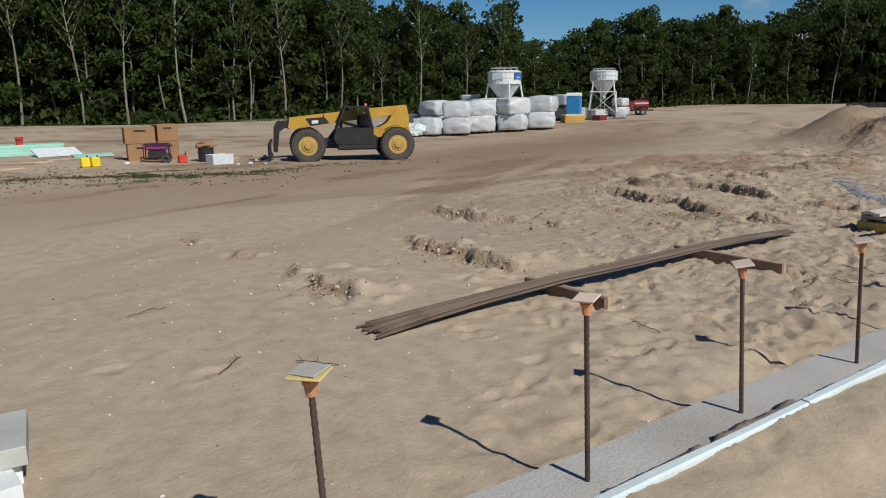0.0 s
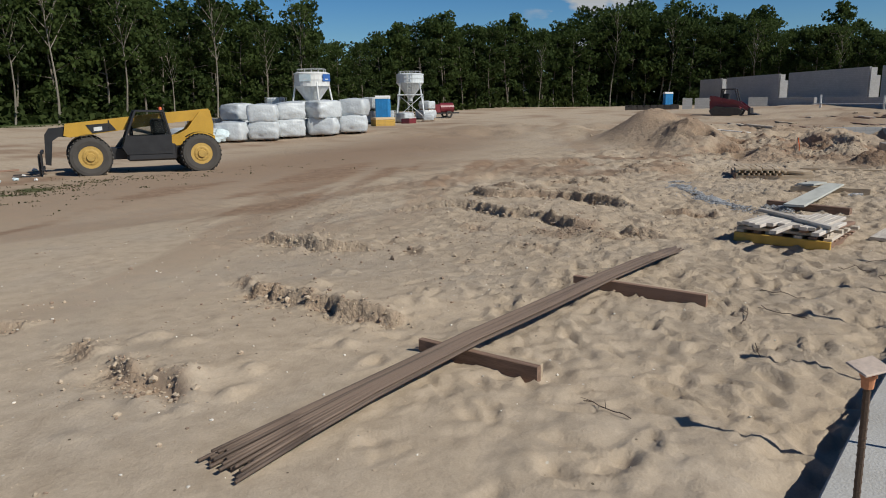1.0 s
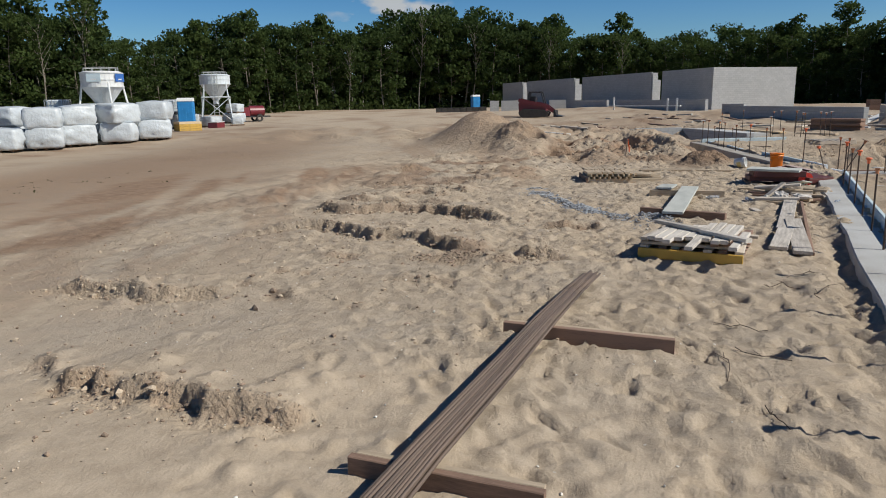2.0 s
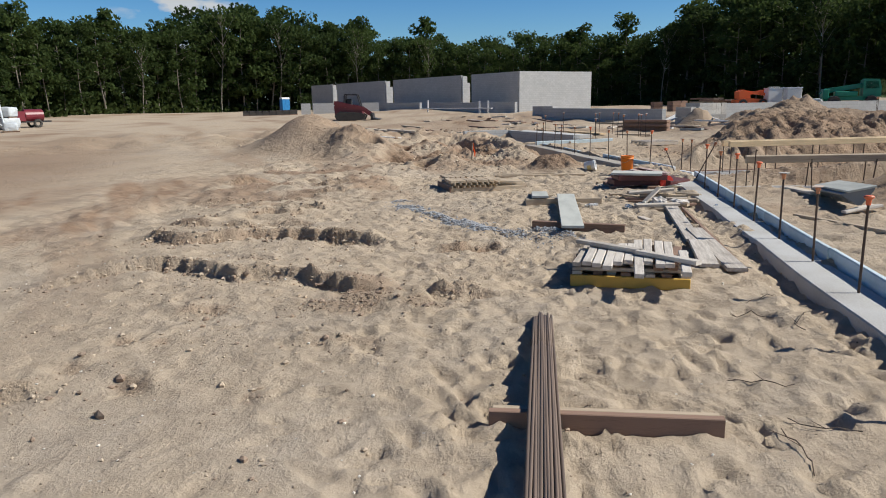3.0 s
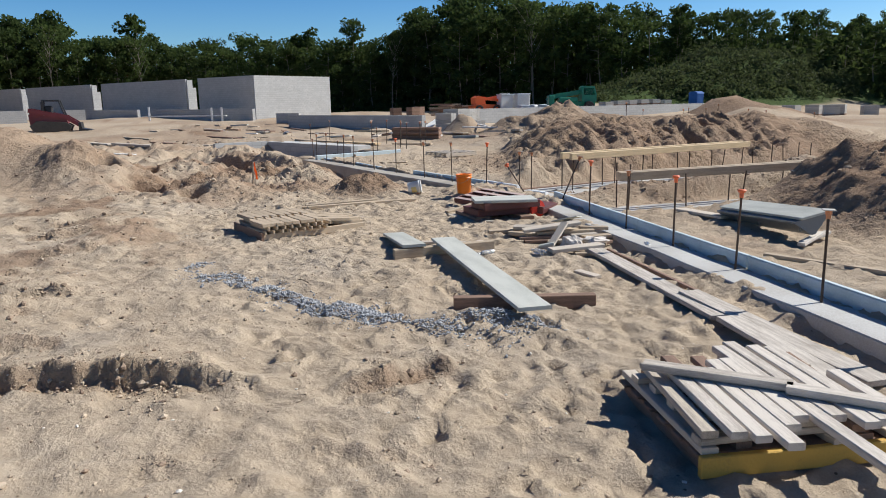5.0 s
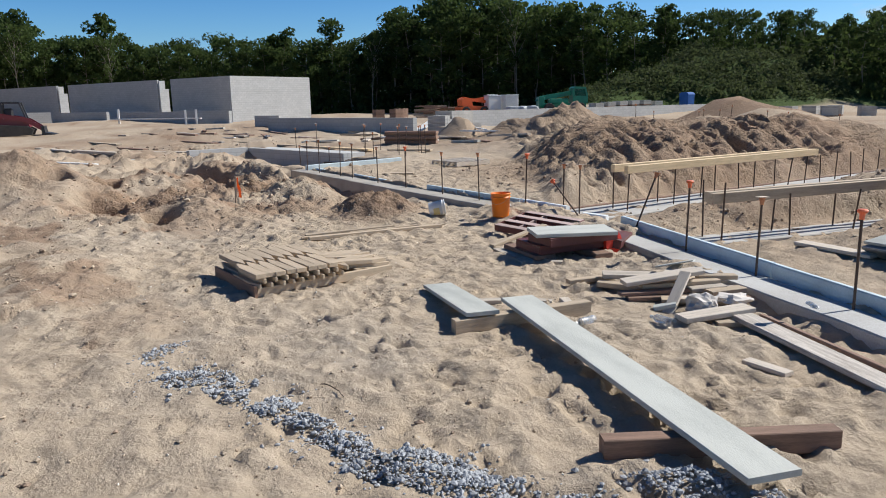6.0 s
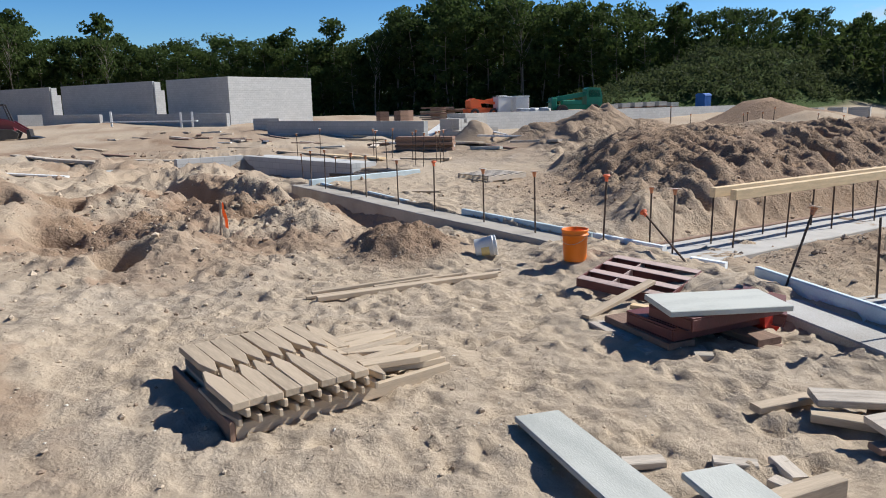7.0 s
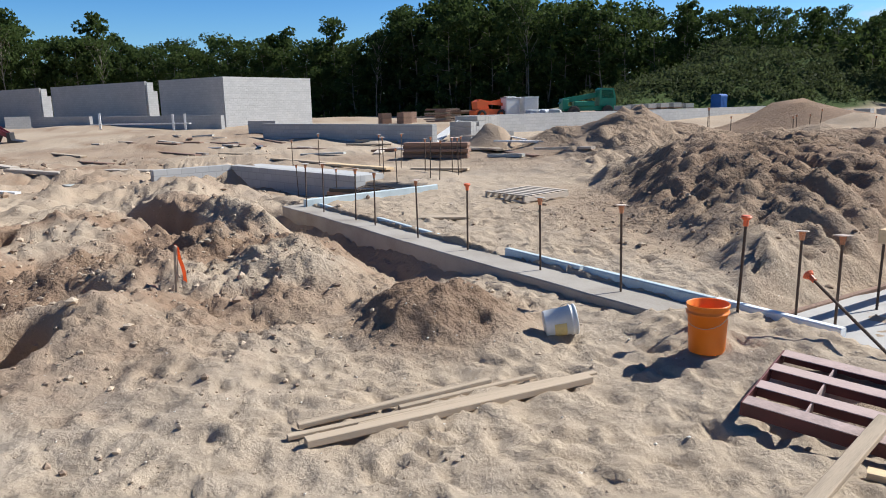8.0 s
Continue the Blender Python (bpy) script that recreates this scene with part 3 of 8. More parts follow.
    over = sstep(-1.1, -0.5, t2) * (1 - sstep(1.25, 1.85, t2 + 3 * lap)) * sstep(-0.16, -0.11, a2) * (1 - sstep(0.3, 1.0, a2))
    over = np.maximum(over, sstep(18.0, 18.5, x + 3 * lap) * (1 - sstep(19.9, 20.3, x)) * sstep(-0.16, -0.11, a1) * (1 - sstep(0.3, 1.0, a1)))
    z = z + over * np.maximum(0.172 + 0.35 * lap - z, 0)
    # the planted bank behind the yard
    z = z + (7.0 * bump_at(x, y, 95, -51, 19, 10, -60, 1.7) + 4.6 * bump_at(x, y, 92, -76, 28, 8, -72, 2.6)) * (1 + 0.22 * fbm(x * 0.09, y * 0.09, 3, 43) + 0.10 * fbm(x * 0.35, y * 0.35, 3, 44))
    return z


GS = np.random.RandomState(7)


def ground_lines(lo, hi, step, stretches, grow=(1.13, 1.055), coarse=0.085, far=900.0):
    """Grid lines: fine from lo to hi, coarser past the ends of the stretches, then growing to the horizon."""
    v = [lo]
    while v[-1] < hi:
        v.append(v[-1] + step)
    s, k = step, 0
    while v[-1] < far:
        lim = stretches[1]
        s = min(s * 1.05, coarse) if v[-1] < lim else s * (grow[1] if v[-1] < 70 else 1.13)
        v.append(v[-1] + s)
    s, w = step, [lo]
    while w[-1] > -far:
        lim = stretches[0]
        s = min(s * 1.05, coarse) if w[-1] > lim else s * (grow[0] if w[-1] > -60 else 1.13)
        w.append(w[-1] - s)
    return np.array(w[:0:-1] + v)


gx = ground_lines(0.5, 22.5, 0.036, (-0.5, 31.0), coarse=0.058)
gy = ground_lines(1.8, 8.6, 0.036, (-8.0, 12.5), grow=(1.07, 1.06), coarse=0.075)
GX, GY = np.meshgrid(gx, gy)
GZ = terrain(GX, GY)

# loose trodden sand, with footprints
_, A1, _ = along(GX, GY, *F1)
soft = (1 - sstep(5.6, 7.4, GY + 0.8 * fbm(GX * 0.3, GY * 0.3, 3, 61) - 0.10 * np.maximum(GX - 8, 0))) * sstep(-1, 0.5, GX) * (1 - sstep(26, 34, GX))
soft *= sstep(2.4, 6.0, GX + 0.8 * (4.3 - GY) + 0.8 * fbm(GX * 0.8, GY * 0.8, 2, 66))
soft *= 1 - 0.8 * (A1 < -0.1) * (1 - sstep(7, 11, GX))
soft = np.maximum(soft, 0.25 * sstep(5, 9, GX) * (1 - sstep(20, 30, np.hypot(GX - 14, GY - 8))))
GZ += soft * (0.018 * fbm(GX * 3.4, GY * 3.4, 3, 62) + 0.012 * fbm(GX * 9, GY * 9, 2, 63) + 0.010 * broken(GX, GY, 3.2, 65, 2.0) * sstep(3, 7, GX))
near = window(GX, GY, -6, 34, -8, 16)
X, Y = GX[near], GY[near]
GZ[near] += (0.002 + 0.004 * sstep(5, 9, X)) * fbm(X * 6, Y * 6, 3, 64) * (1 - soft[near]) + (0.008 * fbm(X * 8, Y * 8, 2, 67) + 0.026 * np.maximum(0, broken(X, Y, 1.5, 68, 2.0)) + 0.014 * np.maximum(0, broken(X, Y, 4.0, 69, 2.0))) * sstep(5, 9, X)
for k in range(5200):
    px, py = GS.uniform(-0.5, 27), GS.uniform(-1.5, 10)
    keep = float(np.clip(1.15 - max(0.0, (py - 5.0 - 0.10 * max(px - 8, 0)) / 1.6), 0.02, 1))
    keep *= float(np.clip((px + 0.8 * (4.3 - py) - 2.4) / 3.0, 0.03, 1))
    if py < 1.9 and px < 9:
        keep *= 0.12
    if GS.rand() > keep:
        continue
    ang, ln, wd, dp = GS.uniform(0, math.pi), GS.uniform(0.11, 0.17), GS.uniform(0.05, 0.075), GS.uniform(0.009, 0.029) * (0.45 + 0.55 * keep)
    i0, i1 = np.searchsorted(gx, (px - 0.32, px + 0.32))
    j0, j1 = np.searchsorted(gy, (py - 0.32, py + 0.32))
    if i1 <= i0 or j1 <= j0:
        continue
    X, Y = GX[j0:j1, i0:i1] - px, GY[j0:j1, i0:i1] - py
    u, v = (X * math.cos(ang) + Y * math.sin(ang)) / ln, (-X * math.sin(ang) + Y * math.cos(ang)) / wd
    q = np.sqrt(u * u + v * v) * (1 + 0.22 * np.sin(3 * np.arctan2(v, u) + k) + 0.1 * np.sin(7 * np.arctan2(v, u) + 2 * k))
    GZ[j0:j1, i0:i1] += dp * (-np.exp(-(q / 0.9) ** 6) * (1 + 0.25 * u) + 0.6 * np.exp(-((q - 1.3) / 0.3) ** 2))
# clods thrown up along the ridges and diggings
for k in range(500):
    if k % 3 == 1:
        cx, span = ((2.95, (5.4, 7)), (4.9, (5.6, 7.7)), (9.75, (5, 9)), (12.0, (5.3, 10)), (14.4, (8, 10.5)), (6.8, (8, 10)))[GS.randint(6)]
        px, py = cx + GS.normal(0.1, 0.4), GS.uniform(*span)
    else:
        px, py = GS.normal(24, 3.2), GS.normal(7.2, 2.2)
    r, h = GS.uniform(0.05, 0.12), GS.uniform(0.01, 0.04)
    i0, i1 = np.searchsorted(gx, (px - 0.2, px + 0.2))
    j0, j1 = np.searchsorted(gy, (py - 0.2, py + 0.2))
    if i1 <= i0 or j1 <= j0:
        continue
    X, Y = GX[j0:j1, i0:i1] - px, GY[j0:j1, i0:i1] - py
    GZ[j0:j1, i0:i1] += h * np.exp(-((X * X + Y * Y) / (r * r)) ** 2)

U2, V2 = GX * 0.87 + GY * 0.5, -GX * 0.5 + GY * 0.87
damp_shade = (0.5 * sstep(0.0, 0.8, fbm(GX * 0.12, GY * 0.3, 4, 71)) + 0.45 * sstep(0.05, 0.7, fbm(U2 * 0.10, V2 * 0.9, 5, 76, 0.6))) * sstep(6.8, 11, GY)
damp_shade = np.maximum(damp_shade, 0.5 * bump_at(GX, GY, 15, 20, 22, 5, 18, 4) + 0.25 * bump_at(GX, GY, 30, 30, 24, 9, 30, 4))
damp_shade = np.maximum(damp_shade, 0.95 * bump_at(GX, GY, 26.3, 7.7, 5.0, 3.6, 20, 4) * np.clip(0.68 + 0.85 * fbm(GX * 0.7, GY * 0.7, 4, 72), 0.2, 1))
damp_shade = np.maximum(damp_shade, 0.75 * bump_at(GX, GY, 20.5, 10.2, 6.5, 3.4, 0, 4) * sstep(0.0, 0.45, fbm(GX * 0.55, GY * 0.8, 4, 77)))
for cx, cy, r, k in ((28.6, 13.0, 3, 0.6), (25.6, -3, 4.8, 0.8), (26.5, -8, 5.0, 0.8), (15.9, -2.9, 2.5, 1.0), (17.5, -6.5, 3, 0.9), (19.7, -1.0, 1.6, 0.6), (22.15, 4.5, 0.9, 1.0), (22.4, 7.2, 1.3, 0.5), (26.9, 11.0, 1.6, 0.7), (9.2, 6.4, 0.4, 0.5), (9.2, 5.8, 0.25, 0.4), (9.7, 6.45, 0.35, 0.6), (38, -7, 8, 0.6), (48, -23, 9, 0.85)):
    damp_shade = np.maximum(damp_shade, k * bump_at(GX, GY, cx, cy, r, r, 0, 3))
damp_shade = np.maximum(damp_shade, 0.55 * sstep(22, 40, GX) * (1 - sstep(16, 26, GY)) * (0.6 + 0.6 * fbm(GX * 0.2, GY * 0.2, 4, 75)))
damp_shade = np.maximum(damp_shade, 0.34 * sstep(11, 15, GX) * (1 - sstep(23, 27, GX)) * (A1 < -0.2) * sstep(-14, -9, GY) * (0.8 + 0.5 * fbm(GX * 0.5, GY * 0.5, 3, 79)))
# damp soil turned up along the ridges, plus the faces' shade put into colour
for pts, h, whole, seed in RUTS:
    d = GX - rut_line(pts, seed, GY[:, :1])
    damp_shade = np.maximum(damp_shade, (0.58 + 0.35 * vnoise(GY[:, :1] * 0.9, GY[:, :1] * 0, seed + 80)) * np.exp(-((d + 0.02) / 0.10) ** 2) * rut_on(pts, whole, seed, GY[:, :1]))
turf = 0.75 * bump_at(GX, GY, 3.0, 20.5, 9, 2.6, -4, 4) * (0.3 + 0.8 * fbm(GX * 0.6, GY * 2.0, 5, 74, 0.65))
turf = np.maximum(turf, sstep(0.03, 0.10, bump_at(GX, GY, 95, -51, 18, 10, -60, 2.4) + bump_at(GX, GY, 92, -76, 28, 8, -72, 2.6)))
# the wood's edge as seen from the yard: bearing from +x in degrees, distance
EDGE = ((-60, 92), (-47, 98), (-35, 105), (-25, 112), (-15, 122), (-5, 140), (5, 152), (15, 160), (25, 158), (35, 140), (45, 120), (55, 104), (66, 92), (76, 84), (90, 80), (102, 82))
bearing = np.degrees(np.arctan2(GY - 3, GX - 5))
rim = np.hypot(GX - 5, GY - 3) - np.interp(bearing, [e[0] for e in EDGE], [e[1] for e in EDGE]) + 4 * fbm(GX * 0.1, GY * 0.1, 2, 73)
turf = np.maximum(turf, sstep(-7, 0, rim + 9 * sstep(60, 72, bearing)))

ny, nx = GX.shape
co = np.stack([GX, GY, GZ], -1).reshape(-1, 3)
idx = np.arange(nx * ny).reshape(ny, nx)
quads = np.stack([idx[:-1, :-1], idx[:-1, 1:], idx[1:, 1:], idx[1:, :-1]], -1).reshape(-1, 4)
gme = bpy.data.meshes.new("ground")
gme.vertices.add(len(co))
gme.vertices.foreach_set("co", co.ravel())
gme.loops.add(quads.size)
gme.loops.foreach_set("vertex_index", quads.ravel())
gme.polygons.add(len(quads))
gme.polygons.foreach_set("loop_start", np.arange(0, quads.size, 4))
gme.polygons.foreach_set("use_smooth", np.ones(len(quads), bool))
gme.update(calc_edges=True)
# broken, crumbly soil: diggings, heaps and the ridges
clod = 0.9 * bump_at(GX, GY, 26.4, 7.7, 4.7, 3.5, 20, 4)
for cx, cy, r in ((25.8, -3, 5.2), (26.5, -9, 5.2), (26.9, 11.1, 1.5), (15.9, -2.9, 2.5), (17.5, -6.5, 3), (19.7, -1.0, 1.8), (20.2, -3.4, 2.4), (39, -7, 9), (48, -22, 10), (22.15, 4.5, 0.9)):
    clod = np.maximum(clod, bump_at(GX, GY, cx, cy, r, r, 0, 4))
for pts, h, whole, seed in RUTS:
    d = GX - rut_line(pts, seed, GY[:, :1])
    clod = np.maximum(clod, 0.9 * np.exp(-((d + 0.04) / 0.2) ** 2) * rut_on(pts, whole, seed, GY[:, :1]))
for cx, cy, r in ((9.2, 6.35, 0.35), (9.2, 5.8, 0.25), (9.1, 6.75, 0.25)):
    clod = np.maximum(clod, bump_at(GX, GY, cx, cy, r, r, 0, 3))
clod = np.maximum(clod, 0.55 * sstep(30, 36, GX) * (1 - sstep(60, 75, GX)) * sstep(5, 8, GY) * (1 - sstep(20, 28, GY)))
clod = np.maximum(clod, 0.2 * sstep(5.6, 7.2, GY) * (1 - sstep(13, 17, GY)) * sstep(6.5, 9.5, GX) * (1 - sstep(28, 34, GX)))
clod = np.maximum(clod, 0.08 * sstep(6, 9, GX) * (1 - sstep(24, 30, GX)) * (GY > 1))
clod = np.maximum(clod, 0.6 * sstep(16, 22, GX) * (1 - sstep(60, 75, GX)) * sstep(10, 13, GY) * (1 - sstep(26, 34, GY)))
clod *= np.clip(0.75 + 0.6 * fbm(GX * 0.9, GY * 0.9, 3, 78), 0, 1)
tread = sstep(3, 8, GX + 0.5 * fbm(GX * 0.4, GY * 0.4, 2, 59)) * (1 - sstep(11, 16, GY))
for key, val in (("damp_shade", damp_shade), ("turf", turf), ("clod", clod), ("tread", tread)):
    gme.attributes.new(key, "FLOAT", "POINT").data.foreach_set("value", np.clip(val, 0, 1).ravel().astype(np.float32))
gme.materials.append(M_SAND)
ground = tagged(new("ground", gme), "pale trodden construction-site sand with tyre ridges and heaps", "ground", kind="structure")


def gz(x, y):
    """Height of the finished ground at a place."""
    i, j = int(np.clip(np.searchsorted(gx, x), 1, nx - 1)), int(np.clip(np.searchsorted(gy, y), 1, ny - 1))
    u, v = (x - gx[i - 1]) / (gx[i] - gx[i - 1]), (y - gy[j - 1]) / (gy[j] - gy[j - 1])
    return float((GZ[j - 1, i - 1] * (1 - u) + GZ[j - 1, i] * u) * (1 - v) + (GZ[j, i - 1] * (1 - u) + GZ[j, i] * u) * v)


def gmean(x, y, r=0.25):
    return sum(gz(x + r * math.cos(a), y + r * math.sin(a)) for a in np.arange(0, 6.28, 0.785)) / 8


# ---- footings, foam edge boards, block walls ----
def strip(name, x0, y0, x1, y1, w, z0, z1, top0, material, label, category, wobble=0.0, pieces=1, parent=None):
    """A long bar of concrete or foam from one point to another, its top running from z0 to z1."""
    bm = bmesh.new()
    L = math.hypot(x1 - x0, y1 - y0)
    n = max(2, int(L / 0.35))
    ux, uy = (x1 - x0) / L, (y1 - y0) / L
    prev = None
    for i in range(n + 1):
        t = i / n
        ww = w / 2 + wobble * float(vnoise(np.array(t * L * 1.7), np.array(3.1), 5))
        zt = z0 + (z1 - z0) * t + wobble * 0.3 * float(vnoise(np.array(t * L * 2.1), np.array(8.1), 6))
        cx, cy = x0 + (x1 - x0) * t, y0 + (y1 - y0) * t
        b = 0.012
        sec = [(-ww, zt - top0), (-ww, zt - b), (-ww + b, zt), (w / 2 - b, zt), (w / 2, zt - b), (w / 2, zt - top0)]
        ring = [bm.verts.new((cx + uy * s, cy - ux * s, z)) for s, z in sec]
        if prev:
            for k in range(5):
                bm.faces.new((prev[k], prev[k + 1], ring[k + 1], ring[k]))
            bm.faces.new((prev[5], prev[0], ring[0], ring[5]))
        if i in (0, n):
            bm.faces.new(ring)
        prev = ring
    ob = part(name, bm, material, parent)
    return tagged(ob, label, category, kind="structure") if parent is None else ob


def fz(x):
    return 0.05 + 0.07 * min(max(x / 18.0, 0), 1)


footing = strip("footing", F1[0], F1[1] - 0.03, F1[2], F1[3] + 0.10, 0.44, 0.035, 0.12, 0.26, M_FOOT, "poured grey concrete strip footing half covered with sand", "footing", 0.02)
strip("footing", F2[0] - 0.5, F2[1] - 0.07, F2[2] + 0.3, F2[3] + 0.2, 0.46, 0.13, 0.18, 0.55, M_CONCD, "soil-stained grey concrete footing standing clear of an excavated trench", "footing", 0.02)
strip("footing", XF[0], XF[1], XF[2], XF[3], 1.05, 0.0, 0.0, 0.2, M_CONC, "pale concrete cross footing lying in a trench", "footing", 0.03)
xl = math.hypot(XF[2] - XF[0], XF[3] - XF[1])
ox, oy = -(XF[3] - XF[1]) / xl * 0.55, (XF[2] - XF[0]) / xl * 0.55
strip("footing_form", XF[0] + ox, XF[1] + oy, XF[2] + ox, XF[3] + oy, 0.045, 0.03, 0.03, 0.16, M_DARKWOOD, "dark timber edge form along a cross footing", "form board", 0.004)
strip("footing", XF2[0], XF2[1], XF2[2], XF2[3], 0.55, 0.0, 0.0, 0.2, M_CONC, "pale concrete cross footing lying in a trench", "footing", 0.03)
def foam_top(x):
    return fz(x) + 0.065 + 0.07 * min(max((x - 0.5) / 7.0, 0), 1)


for a, b in ((-5.0, -1.2), (-1.18, 1.25), (1.27, 3.7), (3.72, 6.14), (6.17, 8.6), (8.62, 11.05), (11.07, 13.5), (13.52, 15.9), (15.93, 19.05)):
    ya, yb = 1.98 - 0.0185 * (a + 5), 1.98 - 0.0185 * (b + 5)
    s = strip("foam_edge_board", a, ya, b, yb + GS.uniform(-0.015, 0.015), 0.065, foam_top(a), foam_top(b), 0.2, M_FOAM, "pale blue rigid foam edge board along the footing", "foam board", 0.004)


def on_f2(t, side):
    return F2[0] + D2[0] * t - D2[1] * side, F2[1] + D2[1] * t + D2[0] * side


for a, b in ((0.2, 1.3), (1.34, 2.9), (2.95, 4.2), (5.4, 7.4), (7.42, 9.6)):
    p, q = on_f2(a, -0.2), on_f2(b, -0.2)
    strip("foam_edge_board", *p, *q, 0.08, 0.235 if a < 3 else 0.2, 0.24, 0.28, M_FOAMW if a < 1 else M_FOAM, "pale blue rigid foam edge board along the footing", "foam board", 0.004)
strip("foam_edge_board", 29.3, 5.1, 30.45, 2.3, 0.09, 0.31, 0.34, 0.24, M_FOAM, "pale blue rigid foam edge board along the footing", "foam board", 0.004)
strip("foam_edge_board", 19.93, 1.69, 19.62, 1.46, 0.10, 0.19, 0.17, 0.2, M_FOAMW, "broken white end of a foam edge board", "foam board", 0.006)

WALL_N = 0


def block_wall(x0, y0, x1, y1, zb, zt, thick, label, steps=()):
    """A concrete block wall with real thickness; steps: toothed ends (fraction from the start, drop)."""
    global WALL_N
    WALL_N += 1
    L = math.hypot(x1 - x0, y1 - y0)
    bm = bmesh.new()
    pts = [(0, zb)]
    pts += [(0, zt)]
    for f, d in steps:
        pts += [(f * L, pts[-1][1]), (f * L, zt - d)]
    pts += [(L, pts[-1][1]), (L, zb)]
    prism(bm, pts, thick)
    ob = part("wall_%d" % WALL_N, bm, M_CMU)
    ob.matrix_world = pose(x0, y0, 0, 0, 0, math.degrees(math.atan2(y1 - y0, x1 - x0)))
    return tagged(ob, label, "wall", kind="structure")


WU = Vector((0.789, 0.614, 0))
WP = Vector((79.5, 7.6, 0))


def on_wall(t, s=0.0):
    p = WP + WU * t + Vector((-0.614, 0.789, 0)) * s
    return p.x, p.y


for a, b in ((0.12, 9.3), (11.6, 29.9), (32.6, 51.3), (53.5, 63.7)):
    block_wall(*on_wall(a), *on_wall(b), 0.2, 4.6, 0.2, "grey concrete block wall section, unlit face towards the yard")
for a, L, zt in ((-0.02, 9.6, 4.6), (11.35, 0.9, 4.5), (32.3, 0.9, 4.5), (53.2, 0.9, 4.5)):
    block_wall(*on_wall(a, 0.1), *on_wall(a, -L), 0.2, zt, 0.2, "sunlit pale concrete block return wall", steps=() if L > 2 else ((0.62, 0.8), ))
# low foundation walls in front
block_wall(*on_wall(14.5, 4.0), *on_wall(26.0, 4.0), 0.1, 1.52, 0.3, "low dark-faced block foundation wall")
block_wall(*on_wall(-5.0, 4.0), *on_wall(12.3, 4.0), 0.1, 1.5, 0.3, "low dark-faced block foundation wall")
block_wall(61.2, 4.2, 62.6, 5.8, 0.1, 1.2, 0.3, "short low block foundation wall")
block_wall(47.8, -2.2, 58.6, 5.0, -0.1, 1.1, 0.3, "low block foundation wall with a shaded face")
block_wall(58.9, -6.5, 73.0, -41.0, -0.4, 1.27, 0.3, "long low sunlit block foundation wall")
# jogs of the near wing
strip("footing", 33.3, 3.12, 38.2, 5.95, 0.62, 0.33, 0.33, 0.4, M_FOOT, "pale concrete ledge inside a low stem wall", "footing", 0.03)
block_wall(33.0, 3.5, 38.1, 6.45, -0.5, 0.34, 0.3, "low concrete stem wall with a shaded face")
block_wall(38.0, 6.6, 37.0, 8.6, -0.5, 0.36, 0.25, "low sunlit concrete stem wall")


# ---- woods ----
def leaf_mat(name, lo, hi):
    m = bpy.data.materials.new(name)
    m.use_nodes = True
    nt = m.node_tree
    bsdf = nt.nodes["Principled BSDF"]
    geo, inf = nt.nodes.new("ShaderNodeNewGeometry"), nt.nodes.new("ShaderNodeObjectInfo")
    add = nt.nodes.new("ShaderNodeMath")
    add.operation = "MULTIPLY_ADD"
    add.inputs[1].default_value = 0.55
    nt.links.new(inf.outputs["Random"], add.inputs[0])
    half = nt.nodes.new("ShaderNodeMath")
    half.operation = "MULTIPLY"
    half.inputs[1].default_value = 0.45
    nt.links.new(geo.outputs["Random Per Island"], half.inputs[0])
    nt.links.new(half.outputs[0], add.inputs[2])
    r = nt.nodes.new("ShaderNodeValToRGB")
    r.color_ramp.elements[0].color, r.color_ramp.elements[1].color = (*lo, 1), (*hi, 1)
    nt.links.new(add.outputs[0], r.inputs["Fac"])
    nt.links.new(r.outputs["Color"], bsdf.inputs["Base Color"])
    bsdf.inputs["Roughness"].default_value = 0.75
    bsdf.inputs["Specular IOR Level"].default_value = 0.12
    tr = nt.nodes.new("ShaderNodeBsdfTranslucent")
    nt.links.new(r.outputs["Color"], tr.inputs["Color"])
    ms = nt.nodes.new("ShaderNodeMixShader")
    ms.inputs[0].default_value = 0.46
    nt.links.new(bsdf.outputs[0], ms.inputs[1])
    nt.links.new(tr.outputs[0], ms.inputs[2])
    nt.links.new(ms.outputs[0], nt.nodes["Material Output"].inputs["Surface"])
    return m


M_LEAF = leaf_mat("broad_leaf", (0.033, 0.054, 0.018), (0.088, 0.126, 0.036))
M_BANK = leaf_mat("bank_weed", (0.034, 0.048, 0.020), (0.105, 0.128, 0.052))
M_SHRUB = leaf_mat("shrub_leaf", (0.028, 0.046, 0.015), (0.080, 0.108, 0.032))
M_DRYWEED = leaf_mat("dry_weed", (0.055, 0.060, 0.028), (0.160, 0.145, 0.080))
M_BARK = mat("grey_bark", (0.16, 0.14, 0.11), 0.9, var=0.4, scale=2, grain=15, stretch=(4, 4, 1), bump=0.5)
M_PALEBARK = mat("pale_bark", (0.20, 0.18, 0.145), 0.85, var=0.3, scale=2, grain=15, stretch=(4, 4, 1), bump=0.4)


